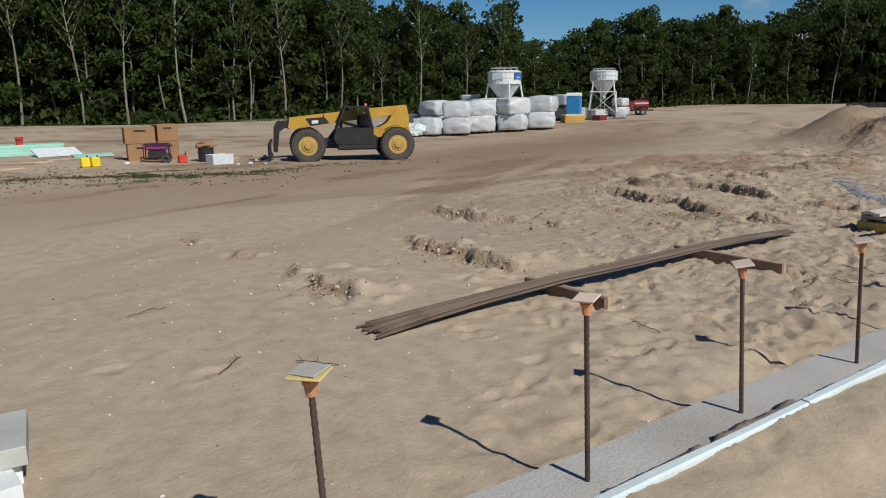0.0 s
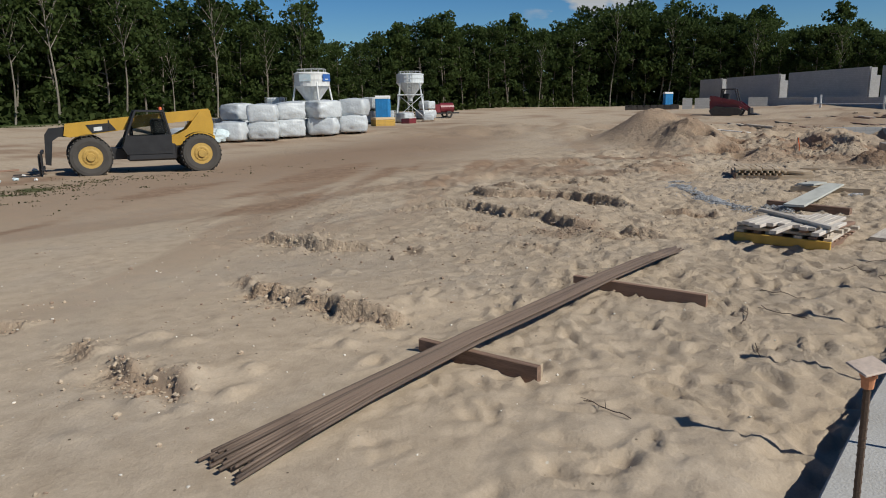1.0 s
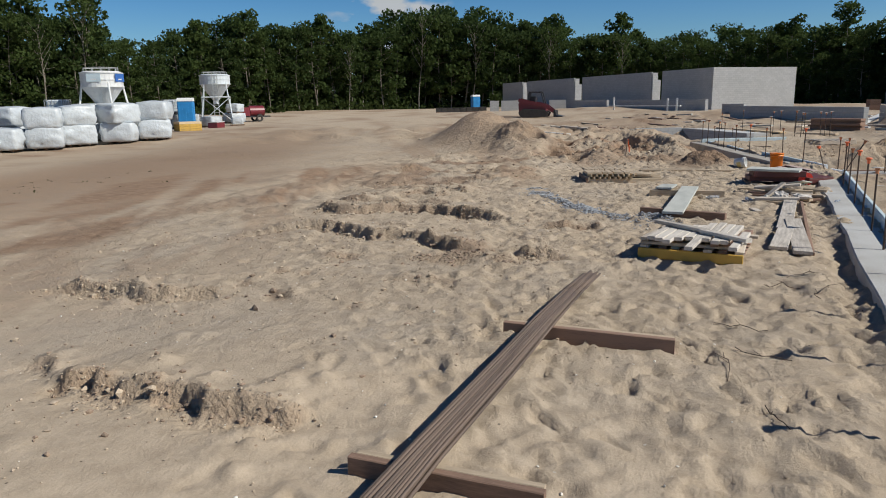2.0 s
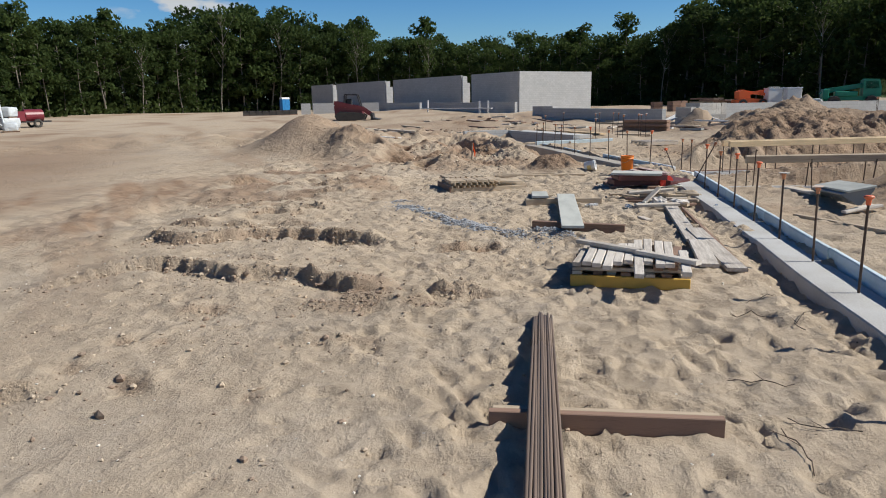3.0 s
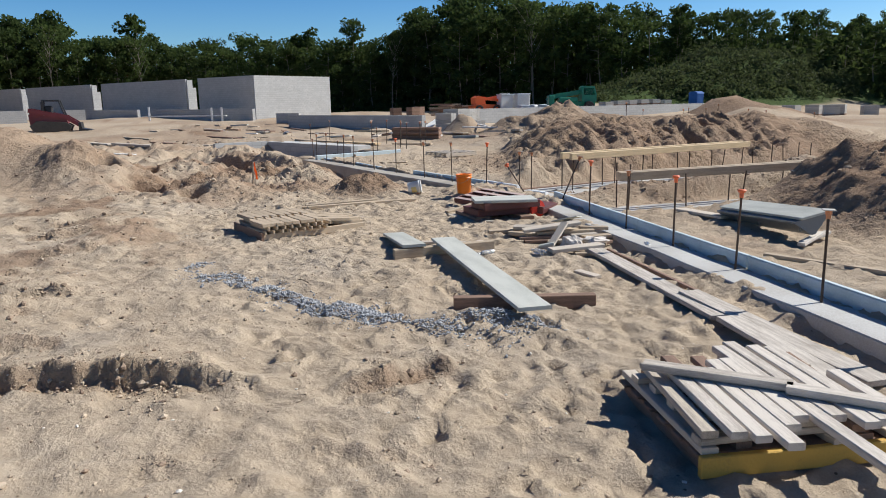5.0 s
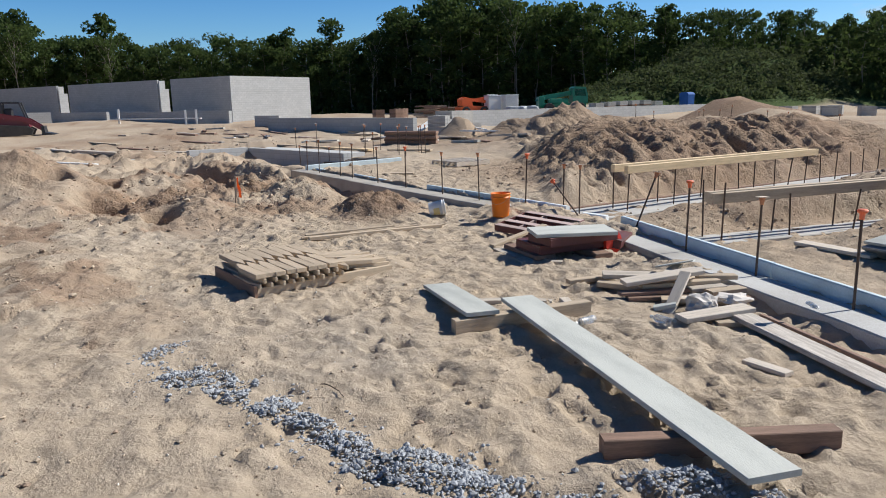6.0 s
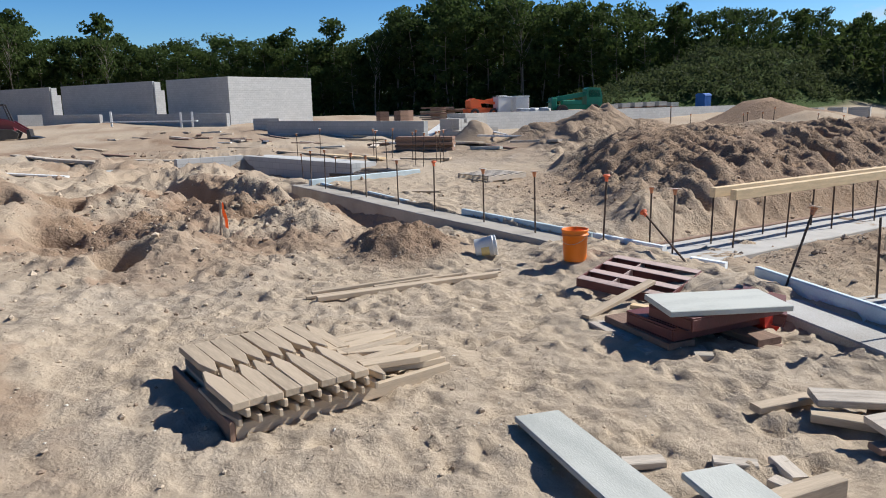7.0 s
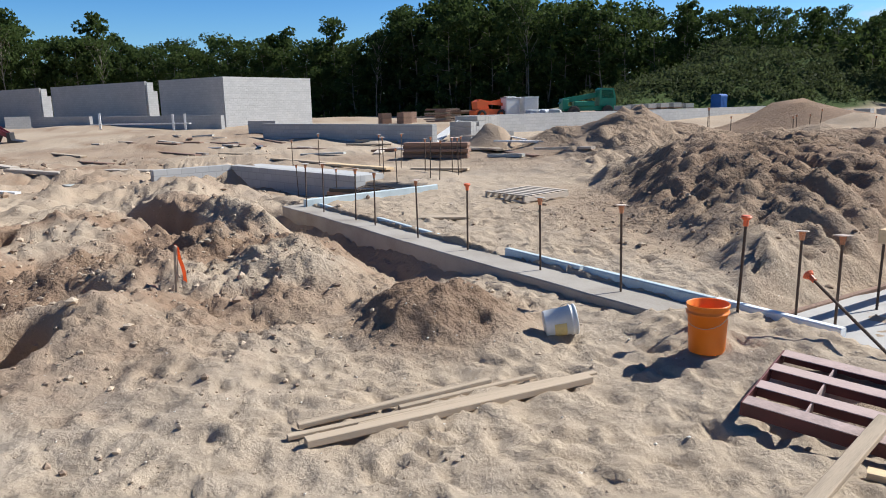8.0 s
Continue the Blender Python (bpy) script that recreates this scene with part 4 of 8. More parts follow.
def leaves_mesh(name, centres, size, rng, material):
    """Many small loose leaf sprays, one rhombus each, round the given centres (place, radius, count)."""
    vs, fs = [], []
    for (c, rad, n, flat) in centres:
        d = rng.normal(size=(n, 3))
        d /= np.linalg.norm(d, axis=1)[:, None]
        r = rad * rng.uniform(0.35, 1.0, n) ** 0.5
        p = np.array(c) + d * r[:, None] * np.array((1, 1, flat))
        for q, out in zip(p, d):
            a = rng.normal(size=3) + out * 0.5
            a /= np.linalg.norm(a)
            b = np.cross(a, rng.normal(size=3))
            b /= np.linalg.norm(b) + 1e-9
            s = size * rng.uniform(0.6, 1.3)
            k = len(vs)
            vs += [q - a * s, q + b * s * 0.62, q + a * s * 0.9, q - b * s * 0.55 + np.array((0, 0, 0.15 * s))]
            fs.append((k, k + 1, k + 2, k + 3))
    me = bpy.data.meshes.new(name)
    me.from_pydata([tuple(v) for v in vs], [], fs)
    me.materials.append(material)
    return me


def make_tree(seed, height, crown_from, spread, leafy, bark, label, steep=(0.1, 0.55)):
    rng = np.random.RandomState(seed)
    t = thing("tree", pose(0, 0, -300), label, "tree", "trees of the wood's edge")
    bm = bmesh.new()
    lean = rng.normal(0, 0.03, 2)
    pts = [Vector((lean[0] * z + 0.25 * math.sin(z * 0.5 + seed), lean[1] * z + 0.2 * math.cos(z * 0.4 + seed), z)) for z in np.linspace(-0.3, height * 0.93, 7)]
    r0 = height * 0.0095
    for i in range(6):
        rod(bm, pts[i], pts[i + 1], r0 * (1 - i / 7), r0 * (1 - (i + 1) / 7), 6, caps=i in (0, 5))
    centres = []
    for k in range(15):
        f = crown_from + (0.97 - crown_from) * (k + rng.rand()) / 15
        i = min(5, int(f * 6.4))
        base = pts[i].lerp(pts[i + 1], min(1, f * 6.4 - i))
        ang = k * 2.4 + rng.uniform(-0.5, 0.5)
        reach = spread * (0.45 + 0.75 * math.sin(math.pi * min(1, (f - crown_from) / (1.02 - crown_from) * 0.9 + 0.12))) * rng.uniform(0.6, 1.15)
        tip = base + Vector((math.cos(ang) * reach, math.sin(ang) * reach, reach * rng.uniform(*steep)))
        rod(bm, base, tip, r0 * 0.38, r0 * 0.1, 4, caps=False)
        centres.append((tip, spread * rng.uniform(0.34, 0.55), int(leafy * rng.uniform(0.7, 1.3)), 0.72))
        centres.append((base.lerp(tip, 0.55), spread * rng.uniform(0.28, 0.42), int(leafy * 0.55), 0.7))
    centres.append((pts[-1], spread * 0.4, int(leafy * 0.8), 1.2))
    part("trunk", bm, bark, t)
    crown = new("crown", leaves_mesh("crown", centres, 0.21, rng, M_LEAF))
    crown.parent = t
    return t


TREES = [make_tree(100 + k, 10.0, cf, sp, lf, M_BARK, "tall broad-leaved tree in full dark green leaf") for k, (cf, sp, lf) in
         enumerate(((0.12, 2.1, 80), (0.2, 1.8, 72), (0.08, 2.3, 86), (0.3, 1.6, 64), (0.15, 2.0, 80)))]
TALL = [make_tree(300 + k, 10.0, 0.42, 1.45, 62, M_BARK, "tall tree with a dark narrow crown above the others") for k in range(3)]
PALE = [make_tree(200 + k, 10.0, 0.45, 1.6, 24, M_PALEBARK, "slender tree with a pale bare trunk and thin high crown", (1.0, 1.9)) for k in range(3)]


# the skyline seen from the yard: bearing from +x in degrees, rise per metre of distance
SKYLINE = ((-60, 0.10), (-46, 0.097), (-40, 0.098), (-36, 0.106), (-31, 0.110), (-29, 0.118), (-25, 0.132), (-18, 0.142), (-14.4, 0.126), (-11.3, 0.115), (-8.5, 0.084), (-4, 0.082), (-0.2, 0.085), (4.2, 0.075),
           (7.4, 0.079), (11.6, 0.084), (13.2, 0.087), (17, 0.094), (21, 0.108), (26, 0.109), (31, 0.092), (34.8, 0.099), (38, 0.106), (41, 0.097), (44.5, 0.086), (46.4, 0.072), (48.3, 0.090), (50.9, 0.103),
           (54.4, 0.104), (57.8, 0.122), (59.6, 0.118), (62, 0.135), (66, 0.152), (74, 0.165), (85, 0.175), (100, 0.18))
# single trees that stand above it
PEAKS = ((9.6, 0.111), (15.0, 0.112), (-6.4, 0.110), (-2.8, 0.096), (-1.6, 0.089), (49.2, 0.131), (52.6, 0.132), (56.1, 0.136), (38.8, 0.114), (33.5, 0.114), (23.5, 0.114), (25.3, 0.113), (42.4, 0.100), (-16.1, 0.142), (-26.4, 0.134), (-33.3, 0.126), (-41.8, 0.109), (-37.2, 0.111), (-11.5, 0.119), (61.0, 0.138))
# where the camera stood when it saw each bearing best
STAND = ((-60, 16, 6), (-20, 14, 6.3), (-5, 6, 6), (10, 4, 5), (25, 1.8, 3.2), (40, 0.5, 1.0), (60, 0, 0), (102, 0, 0))


def table(rows, a, col=1):
    return float(np.interp(a, [r[0] for r in rows], [r[col] for r in rows]))


WR = np.random.RandomState(31)
made = 0
for row, (depth, hk, step) in enumerate(((0.0, 0.96, 1.75), (7.0, 1.04, 2.0), (15.0, 1.08, 2.3))):
    b = -58.0
    while b < 100:
        d = table(EDGE, b) + depth + WR.uniform(-2.2, 2.2)
        h = 1.8 + d * table(SKYLINE, b) * hk * WR.uniform(0.84, 1.06)
        x, y = table(STAND, b, 1) + d * math.cos(radians(b)), table(STAND, b, 2) + d * math.sin(radians(b))
        base = gmean(x, y)
        k = max(6.0, h - base) / 10.0
        src = TREES[WR.randint(len(TREES))]
        src.scale = (k * WR.uniform(0.85, 1.1), k * WR.uniform(0.85, 1.1), k)
        copy_thing(src, pose(x, y, base - 0.1, WR.uniform(-2, 2), WR.uniform(-2, 2), WR.uniform(0, 360)))
        made += 1
        b += step * WR.uniform(0.75, 1.25) * 105 / d
for b, hk in ((84.5, 1.0), (80.8, 0.9), (77.8, 1.0), (73.8, 1.05), (70.2, 0.95), (69.2, 0.8), (66.8, 1.0), (62.4, 0.95), (56.0, 1.15), (52.3, 0.8), (49.4, 1.12), (59.0, 0.6), (25.3, 0.9), (21.0, 0.85), (31.0, 0.7), (14.8, 0.9), (9.3, 0.85), (-9.5, 0.8), (-22.0, 0.9)):
    d = table(EDGE, b) - 3.5
    x, y = table(STAND, b, 1) + d * math.cos(radians(b)), table(STAND, b, 2) + d * math.sin(radians(b))
    base = gmean(x, y)
    k = (1.8 + d * table(SKYLINE, b) * hk * 1.08 - base) / 10
    src = PALE[WR.randint(3)]
    src.scale = (k * 0.9, k * 0.9, k)
    copy_thing(src, pose(x, y, base - 0.1, WR.uniform(-3, 3), WR.uniform(-3, 3), WR.uniform(0, 360)))
for b, rise in PEAKS:
    d = table(EDGE, b) + 2.0
    x, y = table(STAND, b, 1) + d * math.cos(radians(b)), table(STAND, b, 2) + d * math.sin(radians(b))
    base = gmean(x, y)
    k = (1.8 + d * rise - base) / 10
    src = TALL[WR.randint(len(TALL))]
    src.scale = (k * 0.95, k * 0.95, k)
    copy_thing(src, pose(x, y, base - 0.1, WR.uniform(-2, 2), WR.uniform(-2, 2), WR.uniform(0, 360)))
for t in TREES + PALE + TALL:
    for o in t.children:
        bpy.data.objects.remove(o)
    bpy.data.objects.remove(t)

# undergrowth along the foot of the wood and the planted bank: uncountable leaf
centres = []
b = -58.0
while b < 100:
    for dd in (-2.5, 1.0, 6.0, 12.0, 19.0, 25.0):
        d = table(EDGE, b) + dd + WR.uniform(-1.5, 1.5)
        x, y = table(STAND, b, 1) + d * math.cos(radians(b)), table(STAND, b, 2) + d * math.sin(radians(b))
        hgt = WR.uniform(0.5, 1.6) if dd < 0 else WR.uniform(1.0, 3.2) + dd * 0.15
        centres.append(((x, y, gz(x, y) + hgt * 0.45), hgt, int(16 + 12 * hgt), 0.85))
    b += 0.75
tagged(new("undergrowth", leaves_mesh("undergrowth", centres, 0.46, WR, M_SHRUB)), "dense dark green bushes along and behind the wood's edge", "undergrowth", kind="stuff")
centres = []
for b in np.arange(-58.0, 100.0, 0.6):
    for q in range(4):
        d = table(EDGE, b) + WR.uniform(18, 32)
        x, y = table(STAND, b, 1) + d * math.cos(radians(b)), table(STAND, b, 2) + d * math.sin(radians(b))
        top = d * table(SKYLINE, b) * 0.78
        centres.append(((x, y, gz(x, y) + top * (0.08 + 0.25 * q)), top * 0.19, 44, 1.1))
tagged(new("deep_foliage", leaves_mesh("deep_foliage", centres, 0.85, WR, M_SHRUB)), "dark mass of leaves deep in the wood", "foliage", kind="stuff")
centres = []
for k in range(3700):
    x, y = (WR.uniform(72, 112), WR.uniform(-100, -28)) if k % 2 else (WR.uniform(76, 98), WR.uniform(-82, -36))
    z = gz(x, y)
    if z > 1.6:
        centres.append(((x, y, z + 0.1), WR.uniform(0.4, 1.0) + (WR.uniform(0.3, 1.2) if k % 7 == 0 else 0), 34, 0.8))
tagged(new("bank_growth", leaves_mesh("bank_growth", centres, 0.19, WR, M_BANK)), "low weeds and brush covering the earth bank", "undergrowth", kind="stuff")
centres = []
for k in range(420):
    x = WR.uniform(-14, 70)
    y = 72 - 0.15 * x + WR.uniform(-3, 5)
    centres.append(((x, y, gz(x, y) + 0.05), 0.35, 9, 0.5))
tagged(new("weeds", leaves_mesh("weeds", centres, 0.085, WR, M_SHRUB)), "scattered green weeds at the edge of the sand", "weeds", kind="stuff")
centres = []
for k in range(1500):
    x = WR.normal(3.5, 4.5)
    y = 20.6 + 0.9 * math.sin(x * 0.7) + (WR.normal(0, 0.35) if k % 2 else WR.normal(0, 1.7))
    centres.append(((x, y, gz(x, y) + 0.0), 0.13, 5, 0.2))
tagged(new("weeds", leaves_mesh("weeds", centres, 0.03, WR, M_DRYWEED)), "sparse drab weeds in streaks on the sand", "weeds", kind="stuff")


# ---- upright reinforcing bars with safety caps ----
RB = np.random.RandomState(5)
BARS = "upright bars along the footings"


def bar_post(x, y, z, h, cap, lean=(0.0, 0.0), r=0.0115, turn=None):
    names = {"plate": ("dusty square plate", M_CAPW), "orange": ("orange mushroom", M_CAP), "yellow": ("yellow square plate", M_CAPY), "dark": ("dull grey plate", M_CONC), "none": ("bare", None)}
    t = thing("reinforcing_bar", pose(x, y, z, lean[0], lean[1], turn if turn is not None else RB.uniform(0, 360)), "rusty upright reinforcing bar with a %s end cap" % names[cap][0] if cap != "none" else "bare rusty upright reinforcing bar", "rebar", BARS)
    bm = bmesh.new()
    rod(bm, (0, 0, -0.15), (0, 0, h), r, r, 8)
    for k in range(int(h / 0.035)):
        rod(bm, (0, 0, 0.02 + k * 0.035), (0, 0, 0.028 + k * 0.035), r * 1.14, r * 1.14, 8)
    part("bar", bm, M_STEEL, t, smooth=False)
    if cap == "none":
        return t
    m = names[cap][1]
    bm = bmesh.new()
    if cap == "orange":
        rod(bm, (0, 0, h - 0.05), (0, 0, h + 0.012), 0.020, 0.024, 10)
        rod(bm, (0, 0, h + 0.005), (0, 0, h + 0.025), 0.034, 0.045, 12)
        rod(bm, (0, 0, h + 0.025), (0, 0, h + 0.036), 0.045, 0.034, 12)
        part("cap", bm, m, t)
    else:
        # a brown moulded neck, flaring under a thin dusty plate
        rod(bm, (0, 0, h - 0.075), (0, 0, h - 0.035), 0.019, 0.023, 10)
        rod(bm, (0, 0, h - 0.035), (0, 0, h - 0.022), 0.027, 0.028, 10)
        rod(bm, (0, 0, h - 0.022), (0, 0, h), 0.024, 0.034, 10)
        neck = part("cap", bm, M_CAPB, t, "stained brown cap neck")
        w = RB.uniform(0.095, 0.12) if cap != "yellow" else 0.12
        bm = bmesh.new()
        box(bm, w, w, 0.009, pose(0, 0, h - 0.002, RB.uniform(-6, 6), RB.uniform(-6, 6), RB.uniform(15, 60)), 0.003)
        part("cap_plate", bm, m, neck, "thin dusty square plate")
    if cap == "yellow":
        bm = bmesh.new()
        box(bm, 0.10, 0.10, 0.006, pose(0.004, 0.002, h + 0.010, 0, 0, 30), 0.002)
        part("cap_insert", bm, M_CONC, t, "worn grey top plate")
    return t


caps1 = ["plate", "plate", "yellow", "plate", "plate", "plate", "orange", "plate", "plate", "orange", "plate", "dark", "orange", "orange", "plate", "orange", "dark"]
for k, cap in zip(range(-2, 15), caps1):
    x = 1.04 + 1.247 * k - (0.05 if k == 0 else 0)
    y = 2.19 - 0.027 * x
    lean = (RB.uniform(-0.8, 0.8), RB.uniform(-0.8, 0.8))
    if k == 14:
        continue
    if 0 <= k <= 3:
        xb, yb, hb, tip = ((0.95, 2.02, 0.90, -3.0), (2.28, 2.07, 0.90, -2.6), (3.49, 2.05, 0.885, -6.2), (4.76, 2.02, 0.85, -7.0))[k]
        bar_post(xb, yb, fz(x) - 0.01, hb, cap, (0.0, tip), turn=0.0)
        continue
    bar_post(x, y - 0.02, fz(x) - 0.01, 0.83 + RB.uniform(-0.03, 0.03), cap, lean)
bar_post(18.54, 1.64, 0.1, 0.9, "plate", (0, 30), turn=-69)
for x, y in ((21.2, 1.44), (20.92, 1.28)):
    bar_post(x, y, 0.02, 0.8, "plate")
bar_post(19.72, 1.82, 0.1, 0.98, "orange", (0, 59), turn=7)
for t, cap in zip((0.95, 2.2, 3.35, 4.75, 5.85, 7.1, 7.75, 8.9, 9.7), ("orange", "plate", "dark", "orange", "plate", "dark", "plate", "plate", "dark")):
    x, y = on_f2(t, 0.02 + RB.uniform(-0.03, 0.03))
    bar_post(x, y, 0.14, 0.84 + RB.uniform(-0.03, 0.03), cap, (RB.uniform(-1.5, 1.5), RB.uniform(-1.5, 1.5)))
for X, offs, n, gap in ((XF, (-0.17, 0.17), 8, 1.17), (XF2, (-0.18, 0.18), 8, 1.15)):
    L = math.hypot(X[2] - X[0], X[3] - X[1])
    ux, uy = (X[2] - X[0]) / L, (X[3] - X[1]) / L
    for i in range(n):
        for o in offs:
            t = (1.08 if X is XF else 0.35) + i * gap + RB.uniform(-0.06, 0.06)
            bar_post(X[0] + ux * t - uy * o, X[1] + uy * t + ux * o, -0.02, 0.66 if X is XF else 0.60 if 0 < i < 6 else 0.8, "none", (RB.uniform(-5, 5), RB.uniform(-4, 4)))
for i in range(14):
    x, y = 31.5 + RB.uniform(0, 9), 2.4 + RB.uniform(-2.5, 3.0)
    bar_post(x, y, gz(x, y) - 0.02, RB.uniform(0.8, 1.0), RB.choice(["plate", "dark", "plate"]), (RB.uniform(-2, 2), RB.uniform(-2, 2)))
for i in range(10):
    x, y = 30.5 + RB.uniform(0, 9), -14 + RB.uniform(-4, 4)
    bar_post(x, y, gz(x, y) - 0.02, RB.uniform(0.7, 0.9), "plate", (RB.uniform(-3, 3), RB.uniform(-3, 3)))


# ---- timber ----
def plank(name, L, w, h, m, material, label, category="board", group="", bevel=0.005, nails=0, bow=0.0):
    bm = bmesh.new()
    n = max(1, int(L / 0.5))
    rings = []
    for i in range(n + 1):
        x = -L / 2 + L * i / n
        zb = bow * (1 - (2 * i / n - 1) ** 2)
        b = bevel
        sec = [(-w / 2 + b, 0), (w / 2 - b, 0), (w / 2, b), (w / 2, h - b), (w / 2 - b, h), (-w / 2 + b, h), (-w / 2, h - b), (-w / 2, b)]
        rings.append([bm.verts.new((x, y, z + zb)) for y, z in sec])
    for a, c in zip(rings, rings[1:]):
        for k in range(8):
            bm.faces.new((a[k], a[(k + 1) % 8], c[(k + 1) % 8], c[k]))
    bm.faces.new(rings[0])
    bm.faces.new(rings[-1][::-1])
    ob = part(name, bm, material)
    ob.matrix_world = m
    return tagged(ob, label, category, group)


def lay(x0, y0, x1, y1, z0, z1=None):
    """The pose of a plank from one end's centre to the other's; z is the underside."""
    z1 = z0 if z1 is None else z1
    a, b = Vector((x0, y0, z0)), Vector((x1, y1, z1))
    L = (b - a).length
    return pose(*((a + b) / 2), 0, -math.degrees(math.asin((z1 - z0) / L)), math.degrees(math.atan2(y1 - y0, x1 - x0))), L


def board(x0, y0, x1, y1, z0, w, h, material, label, z1=None, name="board", category="board", group="", bow=0.0):
    m, L = lay(x0, y0, x1, y1, z0, z1)
    return plank(name, L, w, h, m, material, label, category, group, bow=bow)


# bundle of long bars on two timbers
for x, ya, yb in ((4.6, 5.05, 4.05), (6.87, 5.0, 3.72)):
    zz = min(gmean(x, ya, 0.1), gmean(x, yb, 0.1)) - 0.025
    board(x, ya, x + 0.03, yb, zz, 0.05, 0.13, M_DARKWOOD, "brown weathered timber bearer set on edge in the sand", name="timber_bearer", category="timber", group="bearers under the bars")
    board(x + 0.055, ya - 0.02, x + 0.085, yb + 0.015, zz, 0.045, 0.125, M_OLDPINE, "brown weathered timber bearer set on edge in the sand", name="timber_bearer", category="timber", group="bearers under the bars")
bundle = thing("bar_bundle", pose(0, 0, 0), "bundle of long rusty dark steel reinforcing bars on timber bearers", "rebar")
for i in range(21):
    f = (i % 11) / 10.0 - 0.5
    upper = i // 11
    bm = bmesh.new()
    xs, xe = 2.62 + RB.uniform(-0.07, 0.12), 8.76 + RB.uniform(-0.1, 0.08)
    p = None
    for t, z in ((0.0, 0.045), (0.08, 0.075), (0.17, 0.10), (0.34, 0.128), (0.52, 0.122), (0.71, 0.128), (0.87, 0.112), (1.0, 0.08)):
        wide = 0.145 + 0.035 * (1 - t) + 0.15 * max(0.0, 1 - t * 3.2) ** 2
        q = Vector((xs + (xe - xs) * t, 4.65 + 0.06 * t - f * wide + 0.004 * math.sin(i * 2 + t * 7), z + upper * 0.021 + 0.003 * math.sin(i + t * 5)))
        if p is not None:
            rod(bm, p, q, 0.0105, 0.0105, 6, caps=t in (0.08, 1.0))
        p = q
    part("bar", bm, M_REBAR, bundle, smooth=True)

# pallet with used short boards
PX, PY = 10.55, 3.84
pz = gmean(PX, PY, 0.4) - 0.03
PT = pose(PX, PY, pz, 0, 0, -5)
pal = thing("pallet", PT, "low timber pallet with a yellow painted edge board", "pallet")
for y in (-0.5, 0.0, 0.5):
    one_box("runner", 1.02, 0.045, 0.09, pose(0.0, y, 0.01), M_DARKWOOD, pal)
for x in np.linspace(-0.44, 0.46, 6):
    one_box("deck_board", 0.10, 1.12, 0.02, pose(float(x), 0, 0.103), M_DARKWOOD, pal)
one_box("edge_board", 0.04, 1.13, 0.115, pose(-0.535, 0, 0.02), M_YELLOWP, pal, label="scuffed yellow edge board")
S = "pile of short boards"
for i in range(7):
    f = i / 6 - 0.5
    m = PT @ pose(RB.uniform(-0.06, 0.04), f * 0.98, 0.125, 0, 0, RB.uniform(-4, 4))
    plank("board", 1.05 + RB.uniform(-0.1, 0.1), 0.09, 0.04, m, M_DARKWOOD if i % 2 else M_WOOD, "short weathered grey board lying in a stack", "board", S)
for i in range(5):
    m = PT @ pose(-0.42 + i * 0.2 + RB.uniform(-0.03, 0.03), RB.uniform(-0.05, 0.05), 0.168, 0, 0, 90 + RB.uniform(-5, 5))
    plank("board", 1.05 + RB.uniform(-0.12, 0.12), 0.09, 0.038, m, M_WOOD, "short weathered grey board lying in a stack", "board", S)
for i in range(6):
    f = i / 5 - 0.5
    m = PT @ pose(RB.uniform(-0.05, 0.05), -f * 0.92, 0.21 + RB.uniform(0, 0.004), 0, 0, -4 + RB.uniform(-3, 3))
    plank("board", 0.98 + RB.uniform(-0.08, 0.1), 0.088, 0.04, m, M_DARKWOOD if i % 3 else M_WOOD, "short weathered grey board lying in a stack", "board", S)
for i, (x0, y0, x1, y1) in enumerate(((10.85, 4.16, 9.98, 4.30), (10.78, 4.07, 9.92, 4.21), (10.74, 3.98, 9.81, 4.12), (10.85, 3.87, 9.97, 4.01), (10.85, 3.78, 10.05, 3.90), (11.05, 3.69, 9.51, 3.86), (11.1, 3.58, 10.0, 3.72), (11.0, 3.48, 9.89, 3.62), (10.95, 3.39, 9.9, 3.53), (10.5, 3.31, 9.6, 3.43))):
    board(x0, y0, x1, y1, pz + 0.255 + 0.001 * i, 0.086, 0.04, M_PALEWOOD, "short sun-bleached board on top of a stack", z1=pz + 0.255 + RB.uniform(-0.012, 0.004), group=S)
for a, b, c, d in ((10.83, 4.34, 10.32, 3.73), (10.31, 3.78, 9.85, 3.28)):
    board(a, b, c, d, pz + 0.300, 0.095, 0.042, M_PALEWOOD, "longer weathered board laid across a board stack", group=S)

# grey form planks on sleepers
for x0, y0, x1, y1, zf in ((13.27, 4.88, 13.0, 3.62, 0.0), (15.5, 5.05, 15.68, 3.75, 0.0)):
    z = min(gmean(x0, y0, 0.12), gmean(x1, y1, 0.12), gmean((x0 + x1) / 2, (y0 + y1) / 2, 0.12)) - 0.01
    board(x0, y0, x1, y1, z, 0.095, 0.125, M_OLDPINE if x0 > 14 else M_DARKWOOD, "square-sawn brown timber sleeper lying on the sand", name="timber_sleeper", category="timber", group="sleepers")
ZP = gmean(13.1, 4.3, 0.3) + 0.122
ZQ = gmean(15.6, 4.4, 0.3) + 0.122
board(15.85, 4.36, 12.62, 4.34, ZQ - 0.005, 0.30, 0.035, M_FORM, "long pale grey form plank laid across two sleepers", z1=ZP - 0.005, name="form_plank", category="plank", group="form planks")
board(16.85, 4.83, 15.48, 4.80, gmean(16.8, 4.8) + 0.02, 0.29, 0.035, M_FORM, "short pale grey form plank resting on a sleeper", z1=ZQ + 0.0, name="form_plank", category="plank", group="form planks")
